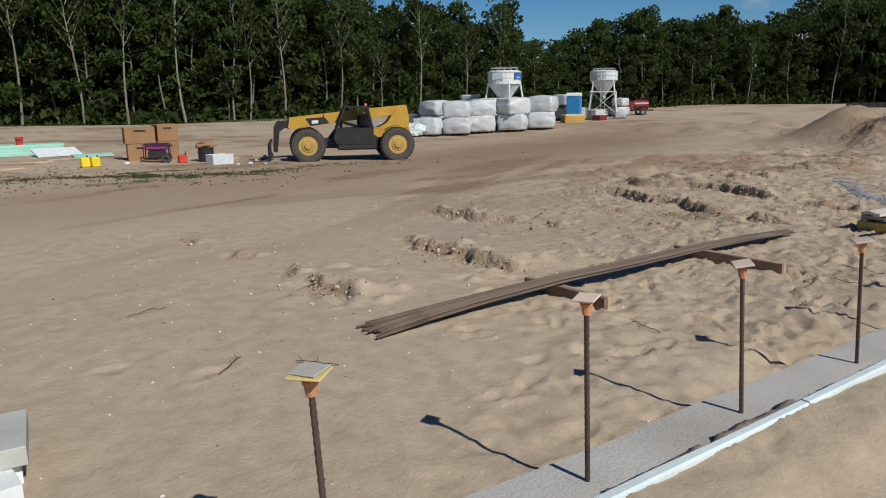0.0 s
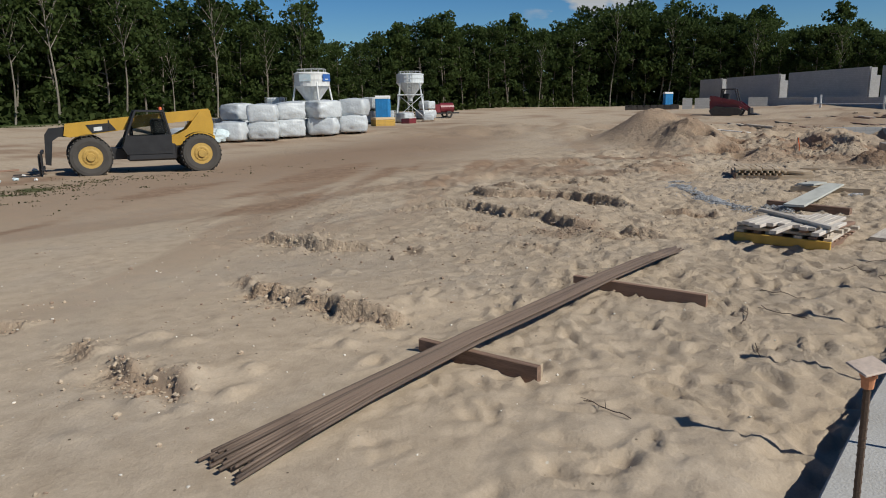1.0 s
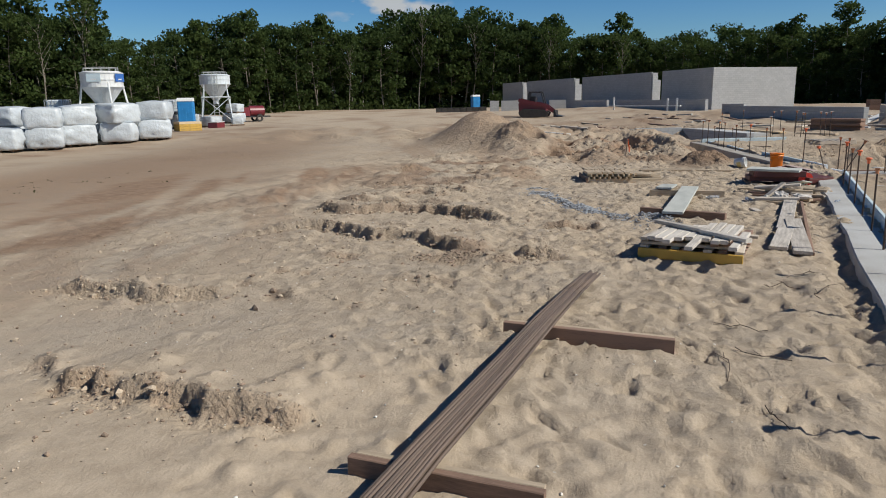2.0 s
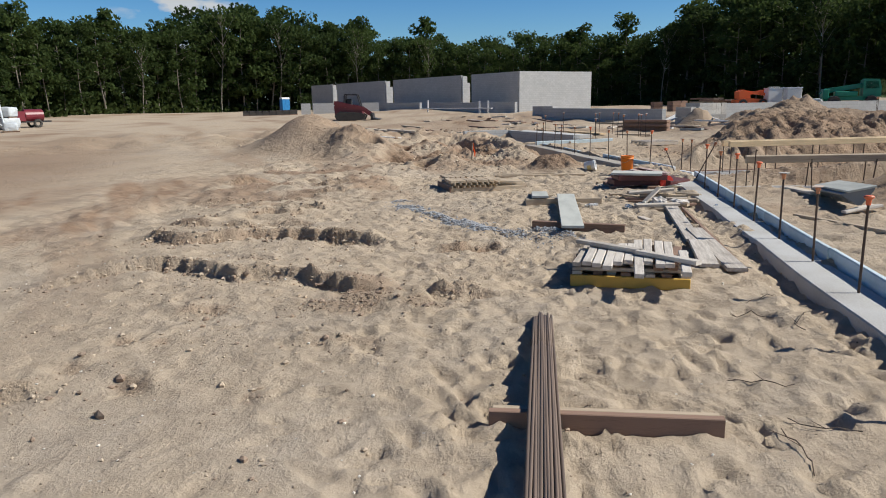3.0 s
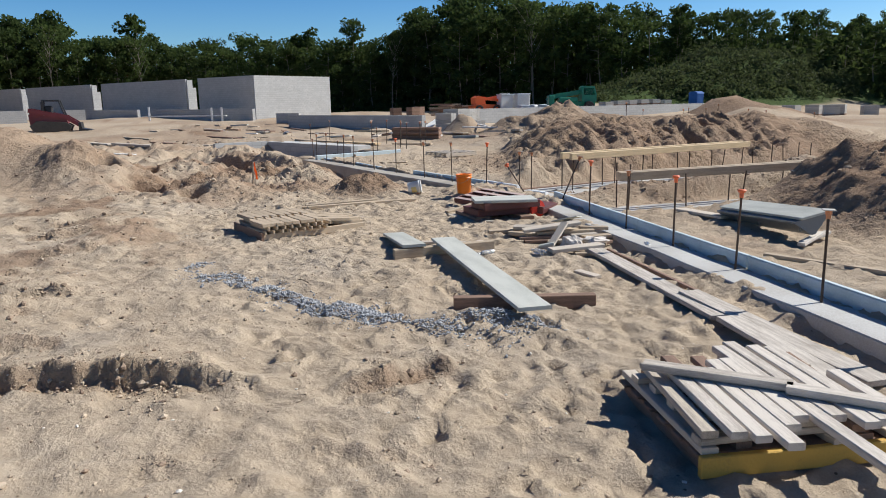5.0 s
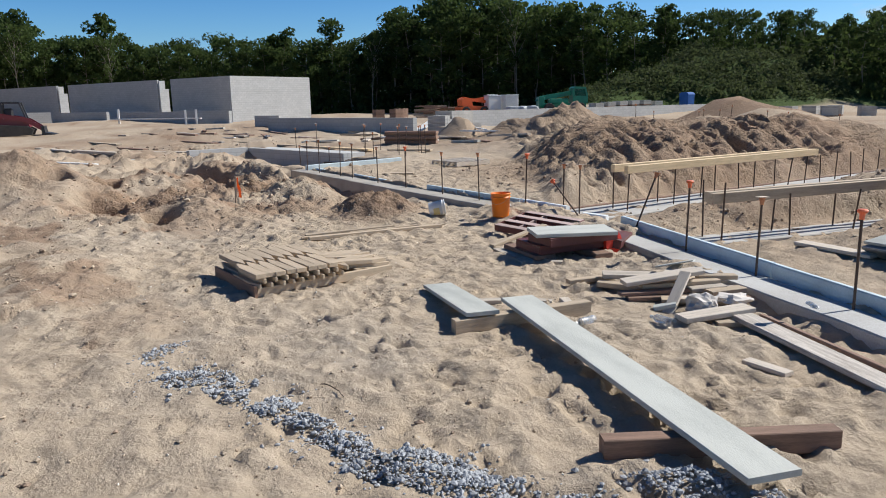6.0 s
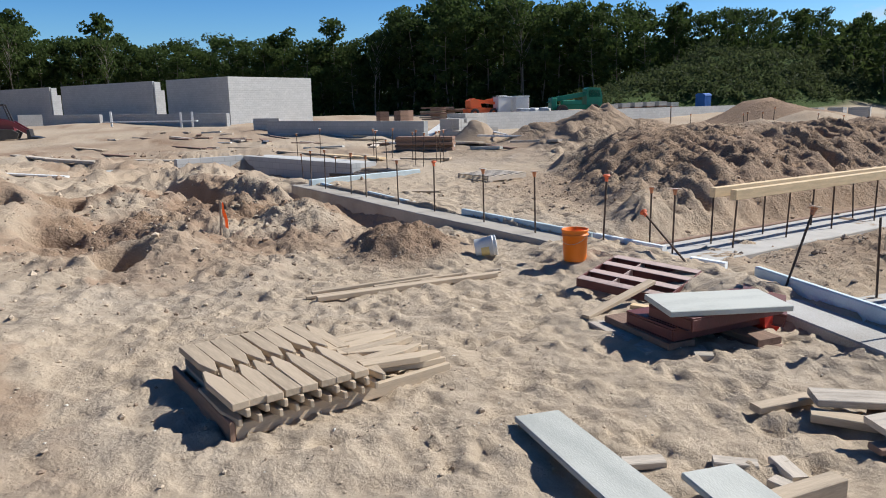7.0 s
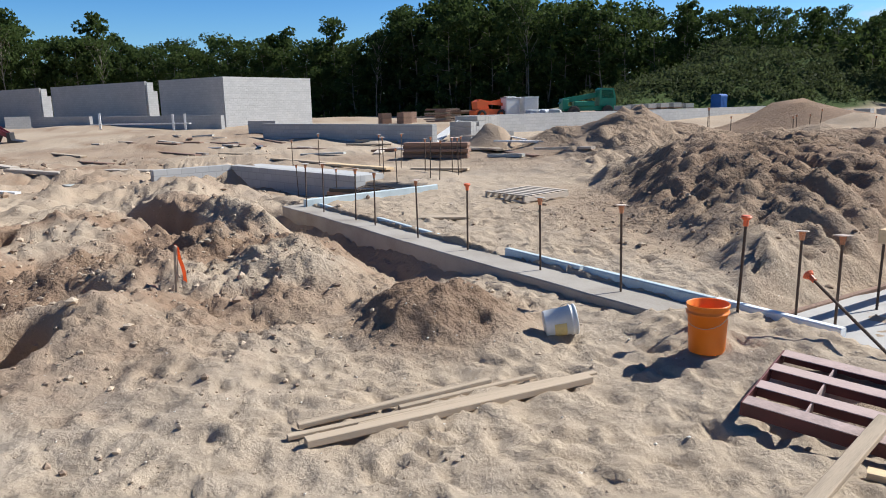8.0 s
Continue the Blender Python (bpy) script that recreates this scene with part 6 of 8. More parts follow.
# crushed stone, pebbles and clods
def stones(name, places, material, label, category, seed):
    rng = np.random.RandomState(seed)
    ico = [(0, 0, 1), (0.894, 0, 0.447), (0.276, 0.851, 0.447), (-0.724, 0.526, 0.447), (-0.724, -0.526, 0.447), (0.276, -0.851, 0.447), (0.5, 0.4, -0.5), (-0.5, 0.45, -0.5), (-0.1, -0.7, -0.5)]
    ico = np.array(ico)
    faces = [(0, 1, 2), (0, 2, 3), (0, 3, 4), (0, 4, 5), (0, 5, 1), (1, 6, 2), (2, 6, 7), (2, 7, 3), (3, 7, 4), (4, 7, 8), (4, 8, 5), (5, 8, 1), (1, 8, 6)]
    vs, fs = [], []
    for x, y, r, *lift in places:
        k = len(vs)
        s = r * rng.uniform(0.6, 1.4, 3) * np.array((1, 1, 0.9))
        jit = ico * (1 + rng.uniform(-0.22, 0.22, (9, 1)))
        a = rng.uniform(0, 6.28)
        ca, sa = math.cos(a), math.sin(a)
        P = jit * s
        P = np.stack([P[:, 0] * ca - P[:, 1] * sa, P[:, 0] * sa + P[:, 1] * ca, P[:, 2]], 1) + np.array((x, y, gz(x, y) + r * 0.1 + sum(lift)))
        vs += [tuple(p) for p in P]
        fs += [tuple(i + k for i in f) for f in faces]
    me = bpy.data.meshes.new(name)
    me.from_pydata(vs, [], fs)
    me.materials.append(material)
    return tagged(new(name, me), label, category, kind="stuff")


M_STONE = mat("crushed_stone", (0.31, 0.32, 0.335), 0.9, var=0.35, scale=30, grain=120, islands=True)
M_CLOD = mat("sand_clod", (0.41, 0.33, 0.245), 0.97, var=0.35, scale=20, grain=90, islands=True)
M_CHIP = mat("pale_chip", (0.66, 0.62, 0.55), 0.9, var=0.25, scale=20, grain=90, islands=True)
pr = np.random.RandomState(77)
pl = []
for cx, cy, a, b, turn, n in ((15.7, 7.32, 0.30, 0.10, -20, 130), (15.08, 7.02, 0.36, 0.17, 50, 420), (14.68, 6.80, 0.20, 0.08, 40, 130), (14.40, 6.52, 0.20, 0.14, 20, 260), (14.12, 6.33, 0.16, 0.11, 40, 170), (13.82, 6.17, 0.22, 0.12, 30, 260),
                              (13.38, 5.86, 0.40, 0.19, 52, 800), (13.10, 5.52, 0.26, 0.15, 50, 300), (12.75, 5.15, 0.30, 0.13, 40, 220), (12.85, 4.66, 0.26, 0.14, 70, 330), (12.5, 4.35, 0.2, 0.12, 60, 130), (12.35, 4.75, 0.2, 0.2, 0, 70)):
    ca, sa = math.cos(radians(turn)), math.sin(radians(turn))
    for k in range(int(n * 1.25)):
        q, ang = math.sqrt(pr.rand()) if k % 9 else pr.uniform(0.9, 1.9), pr.uniform(0, 6.283)
        q *= 1 + 0.28 * math.sin(3 * ang + cx * 9) + 0.15 * math.sin(7 * ang + cy * 5)
        u, v = a * q * math.cos(ang), b * q * math.sin(ang)
        pl.append((cx + u * ca - v * sa, cy + u * sa + v * ca, pr.uniform(0.007, 0.012) if k % 5 else pr.uniform(0.012, 0.021), 0.035 * max(0.0, 1 - q * q)))
stones("crushed_stone", pl, M_STONE, "spilt patch of pale grey crushed stone", "gravel", 1)
M_BROWN = mat("brown_clod", (0.27, 0.20, 0.145), 0.97, var=0.35, scale=20, grain=90, islands=True)
dry, wet = [], []
# clods fallen from the ledges, thickest under the unbroken stretches
for pts, h, whole, seed in RUTS:
    for k in range(int(110 * (pts[-1][0] - pts[0][0]) * h / 0.12)):
        y = pr.uniform(whole[0] - 0.3, whole[1] + 0.3) if k % 2 else pr.uniform(pts[0][0], pts[-1][0])
        on = float(rut_on(pts, whole, seed, np.array([y]))[0])
        if pr.rand() > on + 0.08:
            continue
        x = float(rut_line(pts, seed, np.array([y]))[0]) + (pr.normal(-0.03, 0.07) if k % 3 else pr.normal(-0.12, 0.28))
        (wet if pr.rand() < 0.4 else dry).append((x, y, min(0.04, 0.005 + pr.exponential(0.0065))))
# nests of crumbs on the open sand
for k in range(330):
    cx, cy = pr.uniform(1.0, 24), pr.uniform(4.6, 11.5)
    if cy < 5.6 and pr.rand() < 0.6:
        continue
    sp = pr.uniform(0.06, 0.35)
    for q in range(pr.randint(3, 12)):
        (wet if pr.rand() < 0.4 else dry).append((cx + pr.normal(0, sp), cy + pr.normal(0, sp), min(0.026, 0.003 + pr.exponential(0.005))))
for cx, cy, sp, n in ((9.2, 6.35, 0.16, 70), (9.2, 5.8, 0.1, 25), (9.1, 6.8, 0.13, 30), (8.85, 7.7, 0.2, 35), (9.65, 6.4, 0.15, 50), (9.3, 5.5, 0.15, 14)):
    for q in range(n):
        wet.append((cx + pr.normal(0, sp), cy + pr.normal(0, sp), min(0.035, 0.004 + pr.exponential(0.008))))
for k in range(2000):
    dry.append((pr.uniform(0.5, 24), pr.uniform(2.5, 10.5), pr.uniform(0.003, 0.008)))
for k in range(3600):
    (wet if k % 4 == 0 else dry).append((pr.uniform(6, 20), pr.uniform(4.2, 11.5), min(0.02, 0.003 + pr.exponential(0.0038))))
for k in range(2600):
    (wet if k % 5 < 2 else dry).append((pr.normal(25.2, 2.4), pr.normal(7.6, 2.0), min(0.06, 0.006 + pr.exponential(0.009))))
for k in range(350):
    (wet if k % 2 else dry).append((pr.uniform(28, 48), pr.uniform(5, 18), min(0.12, 0.02 + pr.exponential(0.025))))
for k in range(1900):
    a, b = pr.uniform(-9, 1.8), pr.normal(0, 1.6)
    (dry if k % 8 == 0 else wet).append((25.2 + b - 0.15 * a, a, min(0.05, 0.007 + pr.exponential(0.008))))
for k in range(500):
    (wet if k % 3 else dry).append((pr.normal(16.0, 1.3), pr.normal(-2.6, 0.9), min(0.05, 0.007 + pr.exponential(0.008))))
for k in range(700):
    (wet if k % 3 else dry).append((pr.uniform(18.8, 21.0), pr.uniform(-5.5, 0.8), min(0.05, 0.006 + pr.exponential(0.010))))
stones("dry_clods", dry, M_CLOD, "crumbs and clods of dried sandy soil", "soil", 2)
stones("damp_clods", wet, M_BROWN, "brown damp clods broken from the ledges", "soil", 4)
stones("pale_chips", [(pr.uniform(0.2, 24), pr.uniform(2.4, 11), pr.uniform(0.004, 0.013)) for k in range(650)], M_CHIP, "small pale stone and shell chips in the sand", "pebbles", 3)


def twig(x, y, a, L, seed):
    rng = np.random.RandomState(seed)
    bm = bmesh.new()
    p = Vector((x, y, gz(x, y) + 0.012))
    for k in range(6):
        a += rng.normal(0, 0.3)
        q2 = (p.x + math.cos(a) * L / 6, p.y + math.sin(a) * L / 6)
        q = Vector((*q2, gz(*q2) + 0.012 + rng.uniform(0, 0.015)))
        rod(bm, p, q, 0.0035, 0.003, 5, caps=False)
        if k in (2, 4):
            b = a + rng.choice([-0.8, 0.8])
            rod(bm, q, q + Vector((math.cos(b) * L / 5, math.sin(b) * L / 5, 0.02)), 0.0025, 0.0015, 4, caps=False)
        p = q
    tagged(part("twig", bm, M_STEEL), "dry dark twig on the sand", "twig", "twigs")


for i, (x, y, a) in enumerate(((9.6, 2.9, -0.4), (9.2, 2.8, 1.2), (5.9, 3.0, 0.6), (7.05, 2.95, 2.0), (8.85, 2.65, 0.3), (14.4, 6.1, 0.5), (14.1, 6.2, 2.2), (4.4, 3.3, 1.0), (6.6, 3.35, 0.2), (7.7, 3.1, 1.7), (1.4, 4.6, 0.4), (2.1, 4.2, 2.6), (1.2, 6.4, 0.2))):
    twig(x, y, a, 0.3 + 0.03 * (i % 5), 60 + i)

# slab of foam on blocks at the start of the walk
zz = gmean(0.0, 4.0, 0.3)
for x, y in ((0.12, 4.0), (-0.5, 4.2), (0.10, 3.75)):
    plank("block", 0.35, 0.3, 0.12, pose(x - 0.12, y, zz - 0.01 + 0.0, 0, 0, 96), M_FOAMW, "white block under a form panel", "block", "blocks")
board(0.22, 4.02, -1.0, 4.15, zz + 0.112, 0.5, 0.10, M_FORM, "thick pale grey panel resting on white blocks", name="panel", category="panel")


# ---- the yard: telehandler ----
M_CATY = mat("machine_yellow", (0.50, 0.29, 0.035), 0.5, var=0.15, scale=2, grain=30, bump=0.05, coat=0.2)
M_BLACK = mat("black_paint", (0.02, 0.02, 0.022), 0.45, var=0.4, scale=3, bump=0.05)
M_TYRE = mat("tyre_rubber", (0.055, 0.05, 0.045), 0.9, var=0.3, scale=4, grain=40, tint=(0.03, 0.03, 0.03))
M_GLASS = bpy.data.materials.new("cab_glass")
M_GLASS.use_nodes = True
_g = M_GLASS.node_tree.nodes["Principled BSDF"]
_g.inputs["Base Color"].default_value, _g.inputs["Roughness"].default_value, _g.inputs["Transmission Weight"].default_value = (0.6, 0.66, 0.66, 1), 0.04, 1.0
_g.inputs["IOR"].default_value = 1.2
M_GREYM = mat("galvanised", (0.48, 0.49, 0.48), 0.5, 0.5, var=0.2, scale=3, bump=0.05)
M_BLUE = mat("toilet_blue", (0.03, 0.24, 0.55), 0.5, var=0.15, scale=2, bump=0.05)
M_DBLUE = mat("toilet_dark_blue", (0.04, 0.13, 0.40), 0.5, var=0.15, scale=2, bump=0.05)
M_GREENM = mat("machine_green", (0.01, 0.20, 0.12), 0.45, var=0.2, scale=2, bump=0.05, coat=0.2)
M_ORANGEM = mat("machine_orange", (0.70, 0.13, 0.03), 0.5, var=0.2, scale=2, bump=0.05)
M_MAROON = mat("maroon_paint", (0.15, 0.018, 0.026), 0.4, var=0.25, scale=2, bump=0.05, coat=0.2)
M_CARTON = mat("cardboard", (0.30, 0.17, 0.09), 0.9, var=0.15, scale=2, grain=40, bump=0.1)
M_MINT = mat("mint_foam", (0.34, 0.62, 0.52), 0.7, var=0.12, scale=2, bump=0.1)
M_YEL = mat("yellow_plastic", (0.80, 0.62, 0.03), 0.45, var=0.12, bump=0.05)
M_MAG = mat("magenta_paint", (0.22, 0.03, 0.14), 0.45, var=0.25, bump=0.05)
M_PLIGHT = mat("pale_plastic", (0.60, 0.64, 0.66), 0.45, var=0.12, bump=0.05)


def tyre_profile(bm, r, w, n=28):
    prof = [(r * 0.56, -w * 0.42), (r * 0.80, -w / 2), (r * 0.95, -w * 0.46), (r, -w * 0.30), (r, w * 0.30), (r * 0.95, w * 0.46), (r * 0.80, w / 2), (r * 0.56, w * 0.42)]
    rings = [[bm.verts.new((rr * math.cos(6.28319 * k / n), y, rr * math.sin(6.28319 * k / n))) for k in range(n)] for rr, y in prof]
    for a, b in zip(rings, rings[1:] + rings[:1]):
        for k in range(n):
            bm.faces.new((a[k], a[(k + 1) % n], b[(k + 1) % n], b[k]))
    for k in range(n):
        a = 6.28319 * (k + 0.5) / n
        for s in (-1, 1):
            box(bm, 0.05 * r / 0.6, w * 0.44, 0.035, pose(0, 0, 0, 0, math.degrees(-a) + 90, 0) @ pose(0.03 * s, s * w * 0.24, r - 0.008, 0, 0, 25 * s))


def wheel(parent, x, y, r, w, rim_mat, side):
    bm = bmesh.new()
    tyre_profile(bm, r, w)
    tyre = part("wheel", bm, M_TYRE, parent, "lugged black rubber tyre")
    tyre.matrix_basis = pose(x, y, r)
    bm = bmesh.new()
    rod(bm, (0, -w * 0.40, 0), (0, w * 0.40, 0), r * 0.57, r * 0.57, 24)
    part("rim", bm, rim_mat, tyre)
    bm = bmesh.new()
    rod(bm, (0, side * w * 0.38, 0), (0, side * w * 0.46, 0), r * 0.44, r * 0.34, 20)
    rod(bm, (0, side * w * 0.44, 0), (0, side * w * 0.60, 0), r * 0.22, r * 0.19, 14)
    for k in range(8):
        a = 6.28319 * k / 8
        rod(bm, (r * 0.30 * math.cos(a), side * w * 0.40, r * 0.30 * math.sin(a)), (r * 0.30 * math.cos(a), side * w * 0.51, r * 0.30 * math.sin(a)), 0.018, 0.018, 6)
    part("hub", bm, rim_mat, tyre)
    return tyre


M_RIM = mat("dusty_rim", (0.42, 0.27, 0.07), 0.7, var=0.25, scale=6, bump=0.1)
tz = min(gmean(14.0, 22.5, 0.4), gmean(10.9, 23.7, 0.4)) - 0.02
tele = thing("telehandler", pose(12.82, 23.72, tz, 0, -0.5, 157) @ Matrix.Scale(0.85, 4), "yellow and black telehandler parked on sand with its forks lowered", "telehandler")
for x in (1.92, -1.86):
    for side in (1, -1):
        wheel(tele, x, side * 0.98, 0.71, 0.42, M_RIM, side)
bm = bmesh.new()
box(bm, 4.9, 0.75, 0.42, pose(-0.1, 0, 0.55), 0.03)
box(bm, 0.35, 1.5, 0.25, pose(1.75, 0, 0.5), 0.03)
box(bm, 0.35, 1.5, 0.25, pose(-1.75, 0, 0.5), 0.03)
part("chassis", bm, M_BLACK, tele)
bm = bmesh.new()
prism(bm, [(-2.45, 1.0), (-2.5, 1.75), (-2.4, 2.3), (-2.0, 2.25), (-1.5, 1.6), (-0.9, 1.3), (-0.95, 1.0)], 0.10, pose(0, 0.34, 0))
prism(bm, [(-2.45, 1.0), (-2.5, 1.75), (-2.4, 2.3), (-2.0, 2.25), (-1.5, 1.6), (-0.9, 1.3), (-0.95, 1.0)], 0.10, pose(0, -0.34, 0))
box(bm, 0.7, 0.62, 0.45, pose(-2.2, 0, 0.9), 0.03)
part("boom_tower", bm, M_CATY, tele)
bm = bmesh.new()
prism(bm, [(-2.5, 2.0), (-2.38, 2.36), (-0.7, 2.22), (2.62, 1.87), (2.70, 1.45), (2.5, 1.38), (0.7, 1.62), (-0.8, 1.82)], 0.40)
part("boom", bm, M_CATY, tele, "yellow telescopic boom")
bm = bmesh.new()
prism(bm, [(0.95, 1.62), (1.15, 1.88), (1.95, 1.82), (1.75, 1.52)], 0.02, pose(0, 0.212, 0))
part("decal", bm, M_BLACK, tele, "dark decal panel")
bm = bmesh.new()
prism(bm, [(1.42, 1.62), (1.42, 1.76), (1.70, 1.73), (1.70, 1.59)], 0.01, pose(0, 0.229, 0))
part("decal_bar", bm, M_WHITE, tele)
bm = bmesh.new()
prism(bm, [(2.6, 1.40), (2.62, 1.78), (2.85, 1.74), (3.15, 1.72), (3.30, 1.50), (3.36, 0.45), (3.18, 0.40), (3.06, 1.28), (2.85, 1.42)], 0.20)
part("boom_head", bm, M_BLACK, tele)
bm = bmesh.new()
for z in (0.25, 0.85):
    box(bm, 0.08, 1.2, 0.10, pose(3.42, 0, z), 0.01)
for y in (-0.55, -0.2, 0.2, 0.55):
    box(bm, 0.06, 0.07, 0.8, pose(3.47, y, 0.12), 0.01)
part("fork_carriage", bm, M_BLACK, tele)
for y in (-0.4, 0.4):
    bm = bmesh.new()
    box(bm, 0.06, 0.12, 0.75, pose(3.55, y, 0.05), 0.01)
    box(bm, 0.9, 0.12, 0.05, pose(3.97, y, 0.05), 0.01)
    part("fork", bm, M_BLACK, tele)
bm = bmesh.new()
prism(bm, [(-0.85, 0.75), (-0.85, 1.45), (0.70, 1.42), (0.85, 1.0), (0.72, 0.75)], 0.80, pose(0, 0.62, 0))
cab = part("cab", bm, M_BLACK, tele, "black operator cab")
for sy in (0.25, 0.99):
    bm = bmesh.new()
    rod(bm, (-0.82, sy, 1.35), (-0.62, sy, 2.28), 0.045, 0.045, 6)
    rod(bm, (-0.62, sy, 2.28), (0.34, sy, 2.30), 0.045, 0.045, 6)
    rod(bm, (0.34, sy, 2.30), (0.72, sy, 1.35), 0.045, 0.045, 6)
    part("cab_frame", bm, M_BLACK, cab)
one_box("cab_roof", 1.0, 0.8, 0.05, pose(-0.14, 0.62, 2.28), M_BLACK, cab, 0.01)
one_box("seat", 0.5, 0.5, 0.6, pose(-0.45, 0.62, 1.42), M_BLACK, cab, 0.08)
one_box("dashboard", 0.1, 0.5, 0.36, pose(0.5, 0.62, 1.42), M_BLACK, cab, 0.03)
for name, pts, y in (("cab_window", [(-0.72, 1.46), (-0.58, 2.2), (0.26, 2.23), (0.5, 1.75), (0.60, 1.46)], 1.054),):
    bm = bmesh.new()
    prism(bm, pts, 0.012, pose(0, y, 0))
    part(name, bm, M_GLASS, cab)
bm = bmesh.new()
rod(bm, (-0.55, 0.8, 2.31), (-0.55, 0.8, 2.44), 0.06, 0.05, 10)
part("beacon", bm, M_CAP, tele)
bm = bmesh.new()
box(bm, 1.7, 0.5, 0.6, pose(-0.15, 0.74, 0.5), 0.06)
part("side_tank", bm, M_BLACK, tele)
bm = bmesh.new()
prism(bm, [(-0.95, 0.9), (-0.95, 1.4), (0.7, 1.3), (1.0, 0.9)], 0.6, pose(0, -0.7, 0))
part("engine_cover", bm, M_BLACK, tele)
for x in (1.92, -1.86):
    for side in (1, -1):
        bm = bmesh.new()
        pv = None
        for k in range(7):
            a = radians(50 + k * 13)
            row = [bm.verts.new((x + 0.82 * math.cos(a), side * (0.76 + s), 0.71 + 0.80 * math.sin(a))) for s in (0, 0.44)]
            if pv:
                bm.faces.new((pv[0], pv[1], row[1], row[0]))
            pv = row
        bmesh.ops.solidify(bm, geom=bm.faces[:], thickness=0.03)
        part("mudguard", bm, M_BLACK, tele)
bm = bmesh.new()
rod(bm, (1.2, 0.95, 1.75), (1.25, 1.15, 1.85), 0.012, 0.012, 6)
box(bm, 0.04, 0.2, 0.3, pose(1.25, 1.2, 1.7), 0.01)
part("mirror", bm, M_BLACK, tele)
for y in (0.3, -0.3):
    bm = bmesh.new()
    rod(bm, (-1.2, y * 0.5, 1.2), (0.6, y * 0.4, 1.7), 0.06, 0.06, 10)
    part("lift_ram", bm, M_GREYM, tele)

# ---- yard clutter ----
for i in range(5):
    plank("foam_sheet", 2.4, 1.2, 0.08, pose(3.0 + 0.05 * i, 32.4 + 0.04 * i, gmean(3, 32.4) + 0.082 * i, 0, 0, 4 - i), M_MINT, "mint green insulation sheet in a flat stack", "foam sheet", "insulation stack")
plank("foam_sheet", 1.6, 0.9, 0.05, pose(4.0, 31.2, gmean(4, 31.2) + 0.14, 16, 0, 10), M_FOAMW, "white insulation sheet leaning on a green stack", "foam sheet", "insulation stack")
one_red = bucket(pose(2.9, 32.3, gmean(3, 32.4) + 0.41), M_RED, "small red pail on top of insulation sheets", h=0.3, r=0.14)


def carton(x, y, z, sx, sy, sz, a, label):
    t = thing("cardboard_box", pose(x, y, z, 0, 0, a), label, "box", "cardboard boxes")
    one_box("carton_body", sx, sy, sz, pose(0, 0, 0), M_CARTON, t, 0.012)
    one_box("tape", sx + 0.004, 0.06, 0.004, pose(0, 0, sz), M_OLDPINE, t, 0)
    one_box("print_bar", sx * 0.4, 0.004, 0.06, pose(0, -sy / 2 - 0.003, sz * 0.72), M_BLACK, t, 0)


zc = gmean(6.5, 27, 0.5) - 0.02
carton(6.15, 27.0, zc, 0.95, 0.7, 0.62, -8, "large brown cardboard box under another")
carton(6.10, 27.0, zc + 0.625, 1.0, 0.7, 0.58, -6, "large brown cardboard box stacked on another")
carton(7.05, 27.3, zc, 0.75, 0.7, 0.66, 4, "large brown cardboard box under another")
carton(7.08, 27.3, zc + 0.665, 0.72, 0.66, 0.6, 3, "large brown cardboard box stacked on another")
gen = thing("pressure_washer", pose(6.35, 25.7, gmean(6.35, 25.7), 0, 0, -20), "magenta and black portable engine machine on wheels", "machine")
bm = bmesh.new()
for y in (-0.28, 0.28):
    rod(bm, (-0.4, y, 0.12), (0.4, y, 0.12), 0.02, 0.02, 6)
    rod(bm, (-0.4, y, 0.12), (-0.4, y, 0.62), 0.02, 0.02, 6)
    rod(bm, (0.4, y, 0.12), (0.4, y, 0.62), 0.02, 0.02, 6)
    rod(bm, (-0.4, y, 0.62), (0.4, y, 0.62), 0.02, 0.02, 6)
part("frame", bm, M_BLACK, gen)
one_box("tank", 0.7, 0.45, 0.2, pose(0, 0, 0.42), M_MAG, gen, 0.04)
one_box("engine", 0.55, 0.4, 0.28, pose(0, 0, 0.13), M_BLACK, gen, 0.04)
for y in (-0.34, 0.34):
    bm = bmesh.new()
    tyre_profile(bm, 0.14, 0.08, 14)
    ob = part("wheel", bm, M_TYRE, gen)
    ob.matrix_basis = pose(0.3, y, 0.14)
for x in (3.95, 4.25):
    t = thing("jug", pose(x, 24.85, gmean(x, 24.85), 0, 0, 10), "yellow plastic fluid jug standing on the sand", "jug", "jugs")
    one_box("jug_body", 0.27, 0.2, 0.32, pose(0, 0, 0), M_YEL, t, 0.04)
    bm = bmesh.new()
    rod(bm, (0.07, 0, 0.32), (0.07, 0, 0.37), 0.03, 0.03, 10)
    part("jug_cap", bm, M_BLACK, t)
rc = thing("fuel_can", pose(7.05, 25.2, gmean(7.05, 25.2)), "red plastic fuel can on the sand", "fuel can")
one_box("can_body", 0.28, 0.2, 0.27, pose(0, 0, 0), M_RED, rc, 0.03)
bm = bmesh.new()
rod(bm, (0.08, 0, 0.27), (0.14, 0, 0.38), 0.025, 0.018, 8)
part("spout", bm, M_BLACK, rc)
dr = thing("drum", pose(8.05, 25.8, gmean(8.05, 25.8)), "dark steel drum with a rusty sack on top", "drum")
bm = bmesh.new()
rod(bm, (0, 0, 0), (0, 0, 0.5), 0.27, 0.27, 20)
for z in (0.01, 0.17, 0.33, 0.49):
    rod(bm, (0, 0, z - 0.012), (0, 0, z + 0.012), 0.285, 0.285, 20)
part("drum_body", bm, M_BLACK, dr)
